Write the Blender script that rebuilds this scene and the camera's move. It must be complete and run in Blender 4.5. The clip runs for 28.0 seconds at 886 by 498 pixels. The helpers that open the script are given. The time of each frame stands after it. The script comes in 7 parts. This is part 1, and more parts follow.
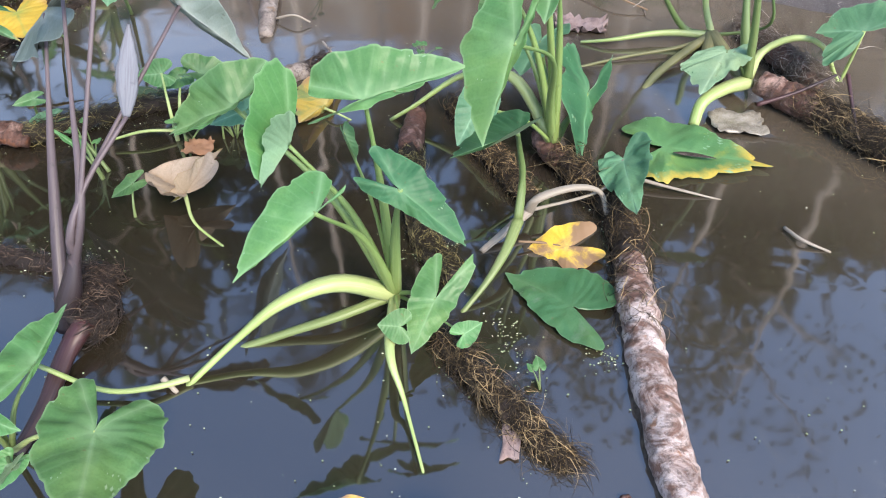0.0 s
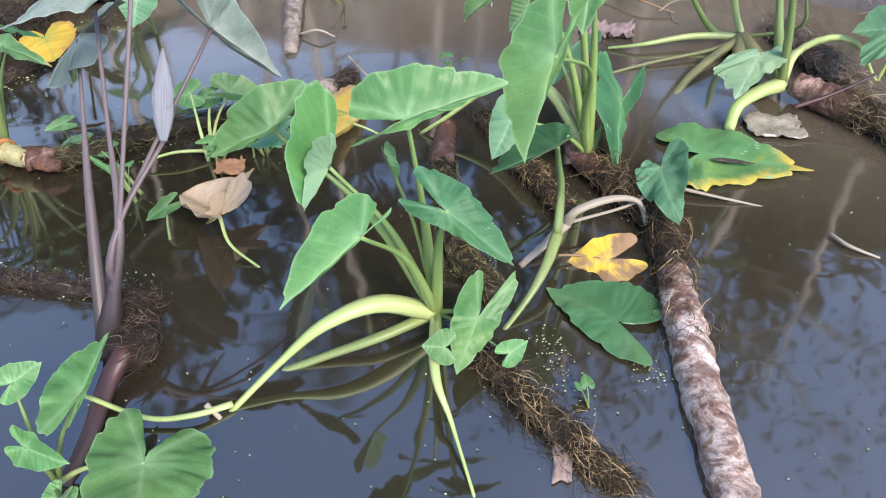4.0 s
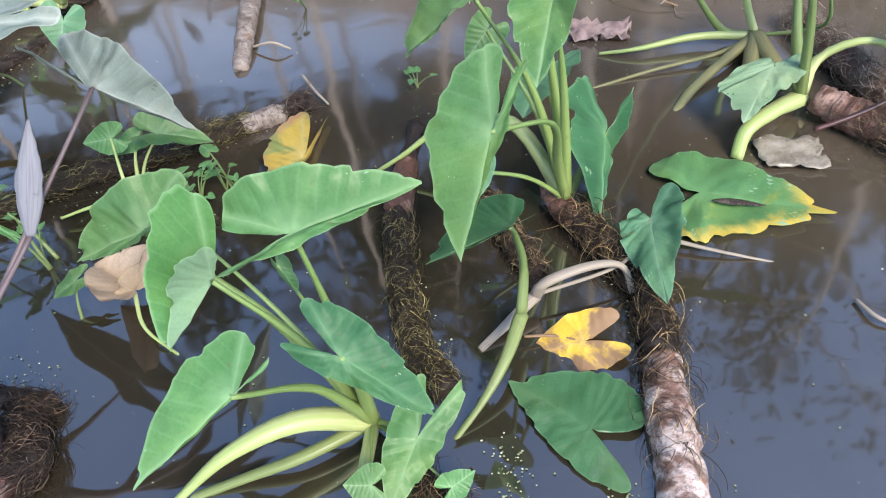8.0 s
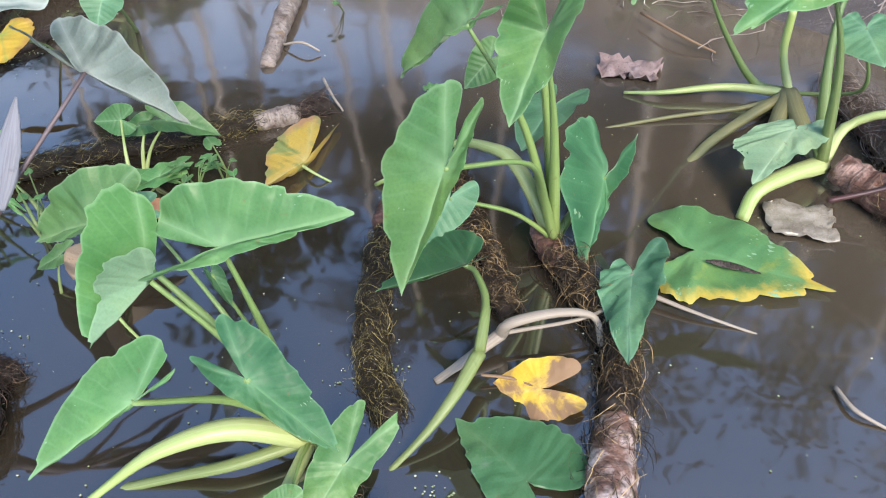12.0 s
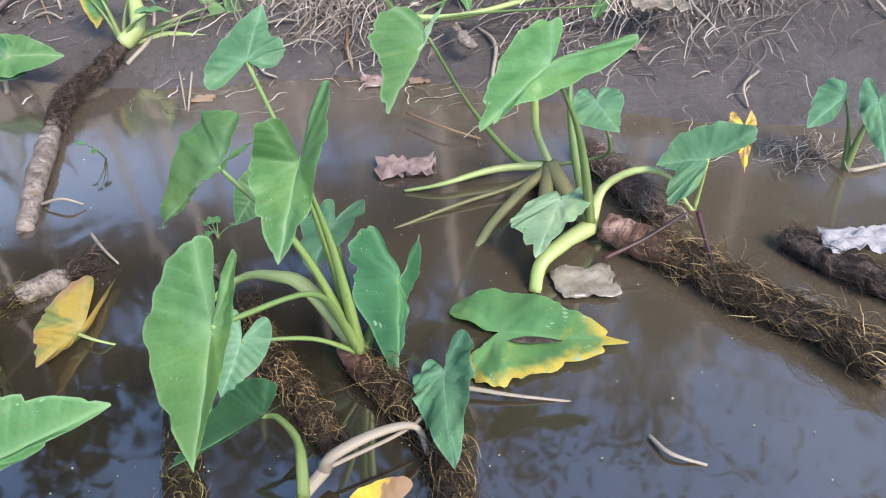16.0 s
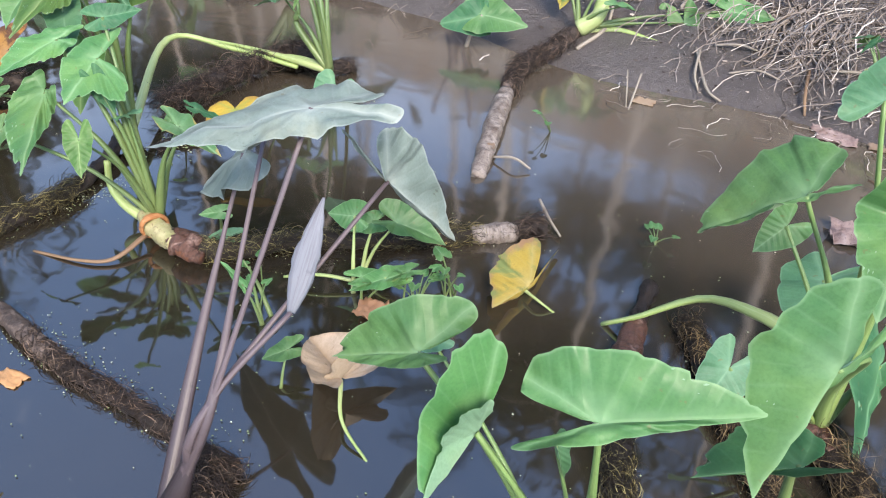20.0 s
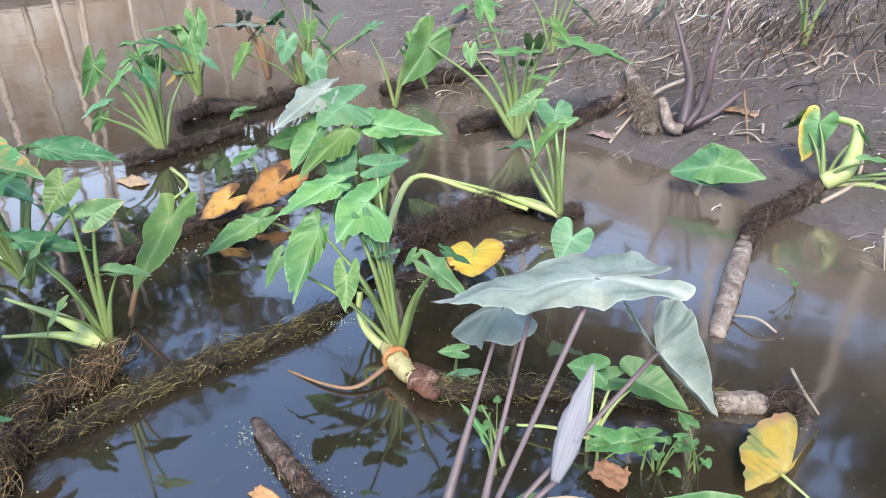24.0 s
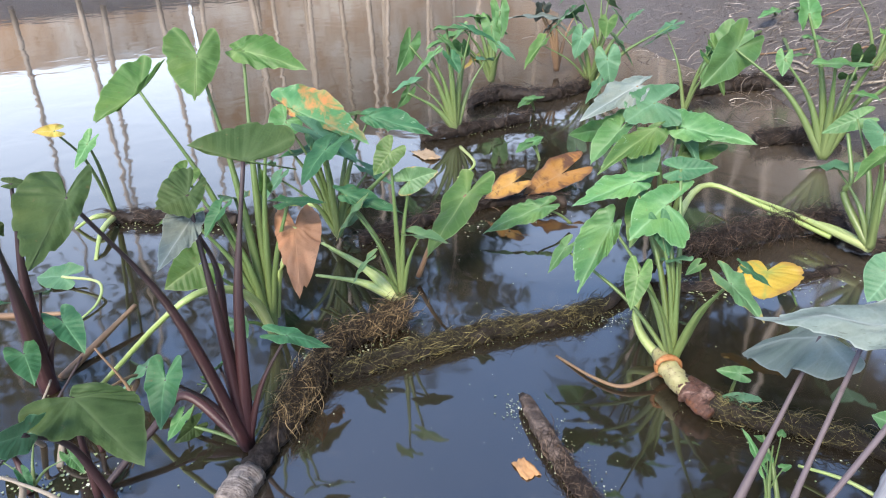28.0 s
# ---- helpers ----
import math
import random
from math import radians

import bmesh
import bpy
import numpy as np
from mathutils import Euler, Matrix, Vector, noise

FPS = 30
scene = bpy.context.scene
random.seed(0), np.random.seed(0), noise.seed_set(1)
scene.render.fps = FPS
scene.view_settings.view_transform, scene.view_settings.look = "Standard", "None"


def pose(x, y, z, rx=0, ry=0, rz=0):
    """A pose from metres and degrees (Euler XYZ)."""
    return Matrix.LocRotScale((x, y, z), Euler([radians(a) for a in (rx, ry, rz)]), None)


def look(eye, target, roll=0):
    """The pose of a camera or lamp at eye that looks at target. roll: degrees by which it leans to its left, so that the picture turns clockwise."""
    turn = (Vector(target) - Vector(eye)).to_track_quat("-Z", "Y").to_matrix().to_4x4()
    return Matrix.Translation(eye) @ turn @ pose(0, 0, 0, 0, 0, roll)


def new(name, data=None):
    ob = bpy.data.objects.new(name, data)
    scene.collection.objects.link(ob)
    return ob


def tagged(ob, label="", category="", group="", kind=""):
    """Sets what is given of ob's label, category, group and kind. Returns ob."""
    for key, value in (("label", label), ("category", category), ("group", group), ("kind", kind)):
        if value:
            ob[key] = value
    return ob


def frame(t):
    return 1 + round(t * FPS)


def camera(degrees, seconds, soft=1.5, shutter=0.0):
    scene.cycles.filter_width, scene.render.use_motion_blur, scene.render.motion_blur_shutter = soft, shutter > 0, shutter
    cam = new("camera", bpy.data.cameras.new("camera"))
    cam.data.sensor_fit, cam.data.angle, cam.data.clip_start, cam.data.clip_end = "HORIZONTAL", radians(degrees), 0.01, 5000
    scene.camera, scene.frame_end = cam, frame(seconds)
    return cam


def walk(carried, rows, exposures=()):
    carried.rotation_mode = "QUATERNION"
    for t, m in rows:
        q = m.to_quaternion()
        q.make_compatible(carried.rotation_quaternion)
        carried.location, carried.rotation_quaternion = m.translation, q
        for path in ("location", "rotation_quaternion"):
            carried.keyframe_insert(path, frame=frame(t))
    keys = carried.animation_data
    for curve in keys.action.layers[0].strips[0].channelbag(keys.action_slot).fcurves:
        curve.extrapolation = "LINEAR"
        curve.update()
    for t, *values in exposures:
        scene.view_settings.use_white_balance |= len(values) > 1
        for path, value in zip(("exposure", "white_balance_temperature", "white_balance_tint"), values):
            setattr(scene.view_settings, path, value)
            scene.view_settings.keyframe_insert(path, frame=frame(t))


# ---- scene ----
cam = camera(63.8, 28.0, soft=1.1)
PATH = [
    (0, (0.353, 0.275, 1.04), (0.15, 1.726, -0.321), -0.1),
    (0.5, (0.381, 0.233, 1.013), (0.175, 1.686, -0.346), -1.8),
    (1, (0.387, 0.23, 1.005), (0.201, 1.657, -0.385), -3.3),
    (1.5, (0.41, 0.233, 1.026), (0.181, 1.664, -0.353), -5.3),
    (2, (0.386, 0.233, 1.026), (0.173, 1.67, -0.349), -4.6),
    (2.5, (0.374, 0.237, 1.036), (0.146, 1.666, -0.345), -4.8),
    (3, (0.353, 0.237, 1.038), (0.1, 1.699, -0.303), -4.2),
    (3.5, (0.325, 0.254, 1.045), (0.066, 1.711, -0.3), -3.0),
    (5.5, (0.257, 0.47, 1.042), (0.106, 1.908, -0.339), -2.3),
    (6, (0.245, 0.495, 1.054), (0.171, 1.921, -0.347), -1.4),
    (6.5, (0.257, 0.513, 1.051), (0.202, 1.916, -0.373), -1.4),
    (7, (0.279, 0.526, 1.052), (0.192, 1.938, -0.363), -3.0),
    (7.5, (0.321, 0.594, 1.054), (0.168, 1.969, -0.391), -4.7),
    (8, (0.408, 0.643, 1.034), (0.09, 2.006, -0.394), -6.7),
    (8.5, (0.463, 0.664, 1.036), (-0.023, 1.967, -0.401), -6.1),
    (9, (0.482, 0.672, 1.027), (-0.136, 1.934, -0.396), -5.2),
    (9.5, (0.486, 0.672, 1.023), (-0.227, 1.903, -0.382), -4.6),
    (10, (0.48, 0.673, 1.03), (-0.289, 1.9, -0.349), -5.0),
    (10.5, (0.492, 0.672, 1.027), (-0.276, 1.909, -0.344), -5.0),
    (11, (0.49, 0.679, 1.033), (-0.2, 1.92, -0.376), -3.3),
    (11.5, (0.512, 0.681, 1.021), (-0.072, 1.981, -0.383), -2.2),
    (12, (0.534, 0.713, 1.037), (0.08, 2.059, -0.37), -2.9),
    (12.5, (0.539, 0.74, 1.043), (0.201, 2.147, -0.337), -2.9),
    (13, (0.568, 0.751, 1.052), (0.324, 2.216, -0.287), -3.5),
    (13.5, (0.572, 0.767, 1.054), (0.439, 2.27, -0.259), -3.0),
    (15.5, (0.601, 0.779, 1.059), (0.598, 2.336, -0.196), -3.5),
    (16, (0.595, 0.773, 1.057), (0.586, 2.346, -0.178), -3.2),
    (16.5, (0.584, 0.771, 1.06), (0.523, 2.354, -0.161), -2.9),
    (17, (0.552, 0.765, 1.061), (0.365, 2.347, -0.149), -2.5),
    (17.5, (0.521, 0.756, 1.064), (0.17, 2.316, -0.139), -2.3),
    (18, (0.468, 0.741, 1.066), (-0.025, 2.252, -0.148), -2.2),
    (18.5, (0.402, 0.734, 1.052), (-0.109, 2.234, -0.168), -0.5),
    (19, (0.306, 0.728, 1.051), (-0.25, 2.204, -0.178), 1.6),
    (19.5, (0.228, 0.715, 1.047), (-0.408, 2.163, -0.178), 2.3),
    (20, (0.154, 0.691, 1.049), (-0.52, 2.132, -0.163), 2.5),
    (20.5, (0.098, 0.68, 1.043), (-0.641, 2.096, -0.16), 2.7),
    (21, (0.076, 0.655, 1.039), (-0.817, 2.007, -0.133), 1.8),
    (21.5, (0.053, 0.649, 1.054), (-0.926, 1.961, -0.095), 1.4),
    (22, (0.046, 0.649, 1.076), (-1.012, 1.979, 0.021), 1.1),
    (22.5, (0.048, 0.65, 1.092), (-1.041, 2.001, 0.098), -0.6),
    (24.5, (0.005, 0.638, 1.1), (-1.213, 1.933, 0.182), -1.5),
    (25, (-0.011, 0.623, 1.095), (-1.253, 1.884, 0.164), -1.0),
    (25.5, (-0.025, 0.6, 1.09), (-1.31, 1.815, 0.157), -0.4),
    (26, (-0.03, 0.577, 1.088), (-1.386, 1.717, 0.16), -0.8),
    (26.5, (-0.034, 0.562, 1.09), (-1.452, 1.632, 0.171), -1.1),
    (27, (-0.031, 0.556, 1.09), (-1.519, 1.525, 0.171), -1.4),
    (27.5, (-0.027, 0.544, 1.093), (-1.568, 1.434, 0.178), -2.1),
    (28, (-0.034, 0.53, 1.107), (-1.626, 1.324, 0.192), -2.2),
]
LIGHTNESS = [(0, 1.90), (3.5, 1.90), (7, 1.84), (13, 1.82), (18, 1.84), (20, 1.90), (22, 2.08), (25, 2.04), (27, 1.92), (28, 1.86)]
walk(cam, [(t, look(eye, target, roll)) for t, eye, target, roll in PATH], LIGHTNESS)

# ---------------------------------------------------------------- light
SUN_EL, SUN_AZ = 46.0, 140.0
world = bpy.data.worlds.new("sky")
scene.world = world
world.use_nodes = True
wn = world.node_tree
wn.nodes.clear()
sky = wn.nodes.new("ShaderNodeTexSky")
sky.sky_type = "NISHITA"
sky.sun_disc = False
sky.sun_elevation, sky.sun_rotation = radians(SUN_EL), radians(SUN_AZ)
sky.air_density, sky.dust_density, sky.ozone_density = 1.0, 0.6, 4.0
bg = wn.nodes.new("ShaderNodeBackground")
bg.inputs["Strength"].default_value = 0.15
wo = wn.nodes.new("ShaderNodeOutputWorld")
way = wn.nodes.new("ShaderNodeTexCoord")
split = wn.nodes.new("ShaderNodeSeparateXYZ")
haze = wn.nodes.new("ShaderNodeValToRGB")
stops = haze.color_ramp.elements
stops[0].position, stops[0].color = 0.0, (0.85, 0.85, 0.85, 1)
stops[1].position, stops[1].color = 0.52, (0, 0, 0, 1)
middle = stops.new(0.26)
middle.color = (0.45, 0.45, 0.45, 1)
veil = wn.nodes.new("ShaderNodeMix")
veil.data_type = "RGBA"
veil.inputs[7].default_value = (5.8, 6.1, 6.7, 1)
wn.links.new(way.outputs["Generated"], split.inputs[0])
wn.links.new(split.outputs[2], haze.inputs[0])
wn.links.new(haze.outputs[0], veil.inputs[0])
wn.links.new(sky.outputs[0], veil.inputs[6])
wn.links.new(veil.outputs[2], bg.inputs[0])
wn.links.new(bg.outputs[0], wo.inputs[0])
sun = new("sun", bpy.data.lights.new("sun", "SUN"))
sun.data.energy, sun.data.angle, sun.data.color = 1.62, radians(20), (1.0, 0.90, 0.76)
_a, _e = radians(SUN_AZ), radians(SUN_EL)
sun.matrix_world = look((0, 0, 0), (-math.sin(_a) * math.cos(_e), -math.cos(_a) * math.cos(_e), -math.sin(_e)))
scene.view_settings.use_white_balance = True
scene.view_settings.white_balance_temperature = 6850
scene.view_settings.white_balance_tint = 12


# ---------------------------------------------------------------- materials
class Nodes:
    """A small wrapper round one node material."""

    def __init__(self, name, rough=0.5, spec=0.5):
        self.mat = bpy.data.materials.new(name)
        self.mat.use_nodes = True
        self.t = self.mat.node_tree
        self.p = self.t.nodes["Principled BSDF"]
        self.p.inputs["Roughness"].default_value = rough
        self.p.inputs["Specular IOR Level"].default_value = spec

    def node(self, kind, **sets):
        n = self.t.nodes.new(kind)
        for k, v in sets.items():
            n.inputs[k.replace("_", " ")].default_value = v
        return n

    def link(self, a, b):
        self.t.links.new(a, b)

    def coords(self, which="Object"):
        return self.t.nodes.new("ShaderNodeTexCoord").outputs[which]

    def noise(self, vec, scale, detail=4, rough=0.6, dist=0.0):
        n = self.node("ShaderNodeTexNoise", Scale=scale, Detail=detail, Roughness=rough, Distortion=dist)
        self.link(vec, n.inputs["Vector"])
        return n.outputs["Fac"]

    def ramp(self, fac, *stops):
        r = self.t.nodes.new("ShaderNodeValToRGB")
        els = r.color_ramp.elements
        while len(els) < len(stops):
            els.new(0.5)
        for e, (pos, col) in zip(els, stops):
            e.position = pos
            e.color = (*col, 1) if not isinstance(col, (int, float)) else (col, col, col, 1)
        self.link(fac, r.inputs[0])
        return r.outputs[0]

    def mix(self, fac, a, b, blend="MIX"):
        m = self.t.nodes.new("ShaderNodeMix")
        m.data_type, m.blend_type = "RGBA", blend
        for s, v in ((m.inputs[0], fac), (m.inputs[6], a), (m.inputs[7], b)):
            if isinstance(v, (int, float)):
                s.default_value = v
            elif isinstance(v, tuple):
                s.default_value = (*v, 1)
            else:
                self.link(v, s)
        return m.outputs[2]

    def math(self, op, a, b=None, c=None):
        m = self.t.nodes.new("ShaderNodeMath")
        m.operation = op
        for i, v in enumerate((a, b, c)):
            if v is None:
                continue
            if isinstance(v, (int, float)):
                m.inputs[i].default_value = v
            else:
                self.link(v, m.inputs[i])
        return m.outputs[0]

    def bump(self, h, strength=0.3, distance=0.005):
        b = self.node("ShaderNodeBump", Strength=strength, Distance=distance)
        self.link(h, b.inputs["Height"])
        self.link(b.outputs[0], self.p.inputs["Normal"])
        return b

    def base(self, col):
        if isinstance(col, tuple):
            self.p.inputs["Base Color"].default_value = (*col, 1)
        else:
            self.link(col, self.p.inputs["Base Color"])

    def uv(self, name):
        u = self.t.nodes.new("ShaderNodeUVMap")
        u.uv_map = name
        s = self.t.nodes.new("ShaderNodeSeparateXYZ")
        self.link(u.outputs[0], s.inputs[0])
        return s.outputs[0], s.outputs[1]

    def rand(self):
        return self.t.nodes.new("ShaderNodeObjectInfo").outputs["Random"]


def leaf_material(name, dark, light, vein, rough=0.45, sheen=0.36, blotch=None, blotch_at=(0.6, 0.7), edge=None, edge_at=(0.8, 0.95), vein_amount=0.68, thin=0.25, one_side=False):
    """Leaf blade: mottled ground colour, a midrib and side veins, spots and a discoloured margin where given."""
    n = Nodes(name, rough, sheen)
    x, y = n.uv("shape")
    ring, _ = n.uv("ring")
    obj = n.coords()
    ax = n.math("ABSOLUTE", x)
    soft = n.noise(obj, 9, 3)
    fine = n.noise(obj, 60, 3)
    col = n.mix(n.ramp(soft, (0.32, 0.0), (0.68, 1.0)), dark, light)
    col = n.mix(n.math("MULTIPLY", fine, 0.24), col, light)
    grain = n.ramp(n.noise(obj, 230, 3, 0.6), (0.42, 0.0), (0.66, 0.30))
    col = n.mix(grain, col, tuple(c * 0.7 for c in dark))
    # side veins sweep from the midrib and from the two lobe veins to the margin
    wobble = n.math("MULTIPLY", soft, 0.7)
    tip_phase = n.math("SUBTRACT", n.math("MULTIPLY", n.math("POWER", n.math("MAXIMUM", y, 0.0), 0.9), 6.2), n.math("MULTIPLY", ax, 4.6))
    along = n.math("SUBTRACT", n.math("MULTIPLY", ax, 0.50), n.math("MULTIPLY", y, 0.866))
    across = n.math("ABSOLUTE", n.math("ADD", n.math("MULTIPLY", ax, 0.866), n.math("MULTIPLY", y, 0.50)))
    lobe_phase = n.math("SUBTRACT", n.math("MULTIPLY", along, 7.0), n.math("MULTIPLY", across, 4.2))
    front = n.ramp(n.math("MULTIPLY_ADD", n.math("SUBTRACT", y, n.math("MULTIPLY", ax, 0.3)), 8.0, 0.5), (0.3, 0.0), (0.7, 1.0))

    def comb_of(phase):
        return n.math("ABSOLUTE", n.math("SUBTRACT", n.math("FRACT", n.math("ADD", phase, wobble)), 0.5))

    saw = n.math("ADD", n.math("MULTIPLY", comb_of(tip_phase), front), n.math("MULTIPLY", comb_of(lobe_phase), n.math("SUBTRACT", 1.0, front)))
    side = n.ramp(saw, (0.0, 0.8), (0.04, 0.45), (0.13, 0.0))
    mid = n.math("MULTIPLY", n.ramp(ax, (0.0, 1.0), (0.010, 0.75), (0.022, 0.3), (0.08, 0.0)), front)
    lobe_rib = n.math("MULTIPLY", n.ramp(across, (0.0, 0.8), (0.010, 0.5), (0.05, 0.0)), n.math("SUBTRACT", 1.0, front))
    hub = n.ramp(n.math("ADD", n.math("MULTIPLY", x, x), n.math("MULTIPLY", y, y)), (0.0, 0.9), (0.008, 0.4), (0.05, 0.0))
    veins = n.math("MAXIMUM", n.math("MULTIPLY", side, 0.26), n.math("MAXIMUM", n.math("MAXIMUM", mid, lobe_rib), hub))
    col = n.mix(n.math("MULTIPLY", veins, vein_amount), col, vein)
    # broad pale swells between the veins, and slow yellowing in patches
    swell = n.ramp(saw, (0.06, 0.0), (0.5, 1.0))
    col = n.mix(n.math("MULTIPLY", swell, 0.10), col, light)
    aged = n.ramp(n.noise(obj, 5.5, 4, 0.6, 0.4), (0.52, 0.0), (0.72, 0.42))
    col = n.mix(aged, col, tuple(min(1.0, c * f) for c, f in zip(light, (1.55, 1.12, 0.75))))
    dull = n.ramp(n.noise(obj, 24, 5, 0.7, 0.5), (0.55, 0.0), (0.75, 0.30))
    col = n.mix(dull, col, tuple(c * 0.62 for c in dark))
    rim = n.ramp(ring, (0.955, 0.0), (0.985, 1.0))
    col = n.mix(n.math("MULTIPLY", rim, 0.4), col, vein)
    if edge:
        wide = n.math("ADD", ring, n.math("MULTIPLY", n.math("SUBTRACT", n.noise(obj, 19, 5, 0.7), 0.5), 0.85))
        mask = n.ramp(wide, (edge_at[0], 0.0), (edge_at[1], 1.0))
        if one_side:
            half_ = n.math("MAXIMUM", n.ramp(x, (0.0, 0.0), (0.10, 1.0)), n.ramp(y, (0.6, 0.0), (0.8, 1.0)))
            mask = n.math("MULTIPLY", mask, half_)
        col = n.mix(mask, col, edge)
    if blotch:
        b = n.noise(obj, 11, 5, 0.65, 0.6)
        col = n.mix(n.ramp(b, (blotch_at[0], 0.0), (blotch_at[1], 1.0)), col, blotch)
    fleck = n.ramp(n.noise(obj, 75, 2, 0.5), (0.70, 0.0), (0.75, 0.45))
    col = n.mix(fleck, col, (0.16, 0.12, 0.05))
    hsv = n.node("ShaderNodeHueSaturation")
    n.link(col, hsv.inputs["Color"])
    n.link(n.math("MULTIPLY_ADD", n.rand(), 0.36, 0.80), hsv.inputs["Value"])
    n.link(n.math("MULTIPLY_ADD", n.rand(), 0.02, 0.49), hsv.inputs["Hue"])
    n.base(hsv.outputs[0])
    n.link(n.ramp(soft, (0.2, rough - 0.08), (0.8, rough + 0.12)), n.p.inputs["Roughness"])
    relief = n.math("ADD", n.math("MULTIPLY", swell, 0.8), n.math("MULTIPLY", fine, 0.25))
    glow = n.node("ShaderNodeBsdfTranslucent")
    n.link(n.mix(0.35, hsv.outputs[0], tuple(min(1.0, c * 1.5) for c in light)), glow.inputs[0])
    blend = n.t.nodes.new("ShaderNodeMixShader")
    blend.inputs[0].default_value = thin
    n.link(n.p.outputs[0], blend.inputs[1])
    n.link(glow.outputs[0], blend.inputs[2])
    n.link(blend.outputs[0], n.t.nodes["Material Output"].inputs[0])
    n.bump(n.math("SUBTRACT", relief, n.math("MULTIPLY", veins, 0.6)), 0.22, 0.004)
    return n.mat


def stalk_material(name, low, high, streak, rough=0.4):
    """Petiole: lengthwise streaks and small flecks."""
    n = Nodes(name, rough, 0.5)
    u, v = n.uv("tube")
    comb = n.t.nodes.new("ShaderNodeCombineXYZ")
    n.link(n.math("MULTIPLY", u, 30.0), comb.inputs[0])
    n.link(n.math("MULTIPLY", v, 1.6), comb.inputs[1])
    lines = n.noise(comb.outputs[0], 1.0, 3)
    obj = n.coords()
    col = n.mix(n.ramp(v, (0.0, 0.0), (0.75, 1.0)), low, high)
    col = n.mix(n.math("MULTIPLY", n.ramp(lines, (0.45, 0.0), (0.7, 1.0)), 0.6), col, streak)
    fl = n.ramp(n.noise(obj, 45, 4, 0.7), (0.62, 0.0), (0.72, 1.0))
    col = n.mix(n.math("MULTIPLY", fl, 0.4), col, tuple(c * 0.35 for c in low))
    n.base(col)
    n.bump(lines, 0.35, 0.002)
    return n.mat


def bark_material(name, pale, brown, black, pale_at=(0.45, 0.6)):
    """Old rhizome: flaking pale skin over brown, with black rot and ring scars."""
    n = Nodes(name, 0.65, 0.35)
    u, v = n.uv("tube")
    obj = n.coords()
    big = n.noise(obj, 16, 6, 0.7, 0.9)
    small = n.noise(obj, 90, 5, 0.7)
    ring = n.node("ShaderNodeTexNoise", Scale=1.0, Detail=4.0)
    comb = n.t.nodes.new("ShaderNodeCombineXYZ")
    n.link(n.math("MULTIPLY", u, 2.0), comb.inputs[0])
    n.link(n.math("MULTIPLY", v, 26.0), comb.inputs[1])
    n.link(comb.outputs[0], ring.inputs["Vector"])
    col = n.mix(n.ramp(big, (pale_at[0], 0.0), (pale_at[1], 1.0)), brown, pale)
    col = n.mix(n.ramp(ring.outputs["Fac"], (0.55, 0.0), (0.70, 0.45)), col, black)
    col = n.mix(n.math("MULTIPLY", n.ramp(small, (0.5, 0.0), (0.62, 1.0)), 0.6), col, black)
    rust = n.ramp(n.noise(obj, 23, 3), (0.63, 0.0), (0.7, 0.8))
    col = n.mix(rust, col, tuple(min(1, c * f) for c, f in zip(brown, (1.6, 1.3, 0.85))))
    n.base(col)
    n.link(n.ramp(big, (0.3, 0.3), (0.6, 0.75)), n.p.inputs["Roughness"])
    n.bump(n.math("ADD", n.math("MULTIPLY", ring.outputs["Fac"], 1.2), small), 0.8, 0.006)
    return n.mat


def mottled(name, a, b, scale=20, rough=0.6, bump=0.4, c=None, spec=0.4, dist=0.006):
    n = Nodes(name, rough, spec)
    obj = n.coords()
    f1 = n.noise(obj, scale, 5, 0.65)
    f2 = n.noise(obj, scale * 6, 4, 0.7)
    col = n.mix(n.ramp(f1, (0.35, 0.0), (0.65, 1.0)), a, b)
    if c:
        col = n.mix(n.ramp(f2, (0.58, 0.0), (0.68, 1.0)), col, c)
    n.base(col)
    n.link(n.ramp(f2, (0.3, max(0.05, rough - 0.15)), (0.7, min(1, rough + 0.15))), n.p.inputs["Roughness"])
    if bump:
        n.bump(n.math("ADD", f1, n.math("MULTIPLY", f2, 0.5)), bump, dist)
    return n.mat


def strand_material(name, dark, light, rough=0.6):
    """Rootlets: every strand its own tone."""
    n = Nodes(name, rough, 0.4)
    g = n.t.nodes.new("ShaderNodeNewGeometry")
    col = n.ramp(g.outputs["Random Per Island"], (0.0, dark), (0.60, tuple(a * 0.97 + b * 0.03 for a, b in zip(dark, light))), (0.80, tuple(a * 0.68 + b * 0.32 for a, b in zip(dark, light))), (1.0, light))
    n.base(col)
    return n.mat


GREEN = leaf_material("taro_leaf_green", (0.050, 0.160, 0.052), (0.124, 0.274, 0.090), (0.26, 0.43, 0.22), 0.44, 0.34)
# yellower green that carries the look of light through thin leaves in its colour
GREEN_BACKLIT = leaf_material("taro_leaf_yellow_green", (0.060, 0.150, 0.034), (0.115, 0.225, 0.058), (0.30, 0.42, 0.17), 0.45, 0.4, thin=0.4)
WITHERED = leaf_material("withered_olive_leaf", (0.15, 0.17, 0.05), (0.26, 0.25, 0.08), (0.40, 0.36, 0.16), 0.55, edge=(0.50, 0.38, 0.12), edge_at=(0.68, 0.95), thin=0.35)
DULL = leaf_material("taro_leaf_dull_olive", (0.040, 0.075, 0.022), (0.075, 0.120, 0.038), (0.12, 0.17, 0.07), 0.5, 0.3, thin=0.35)
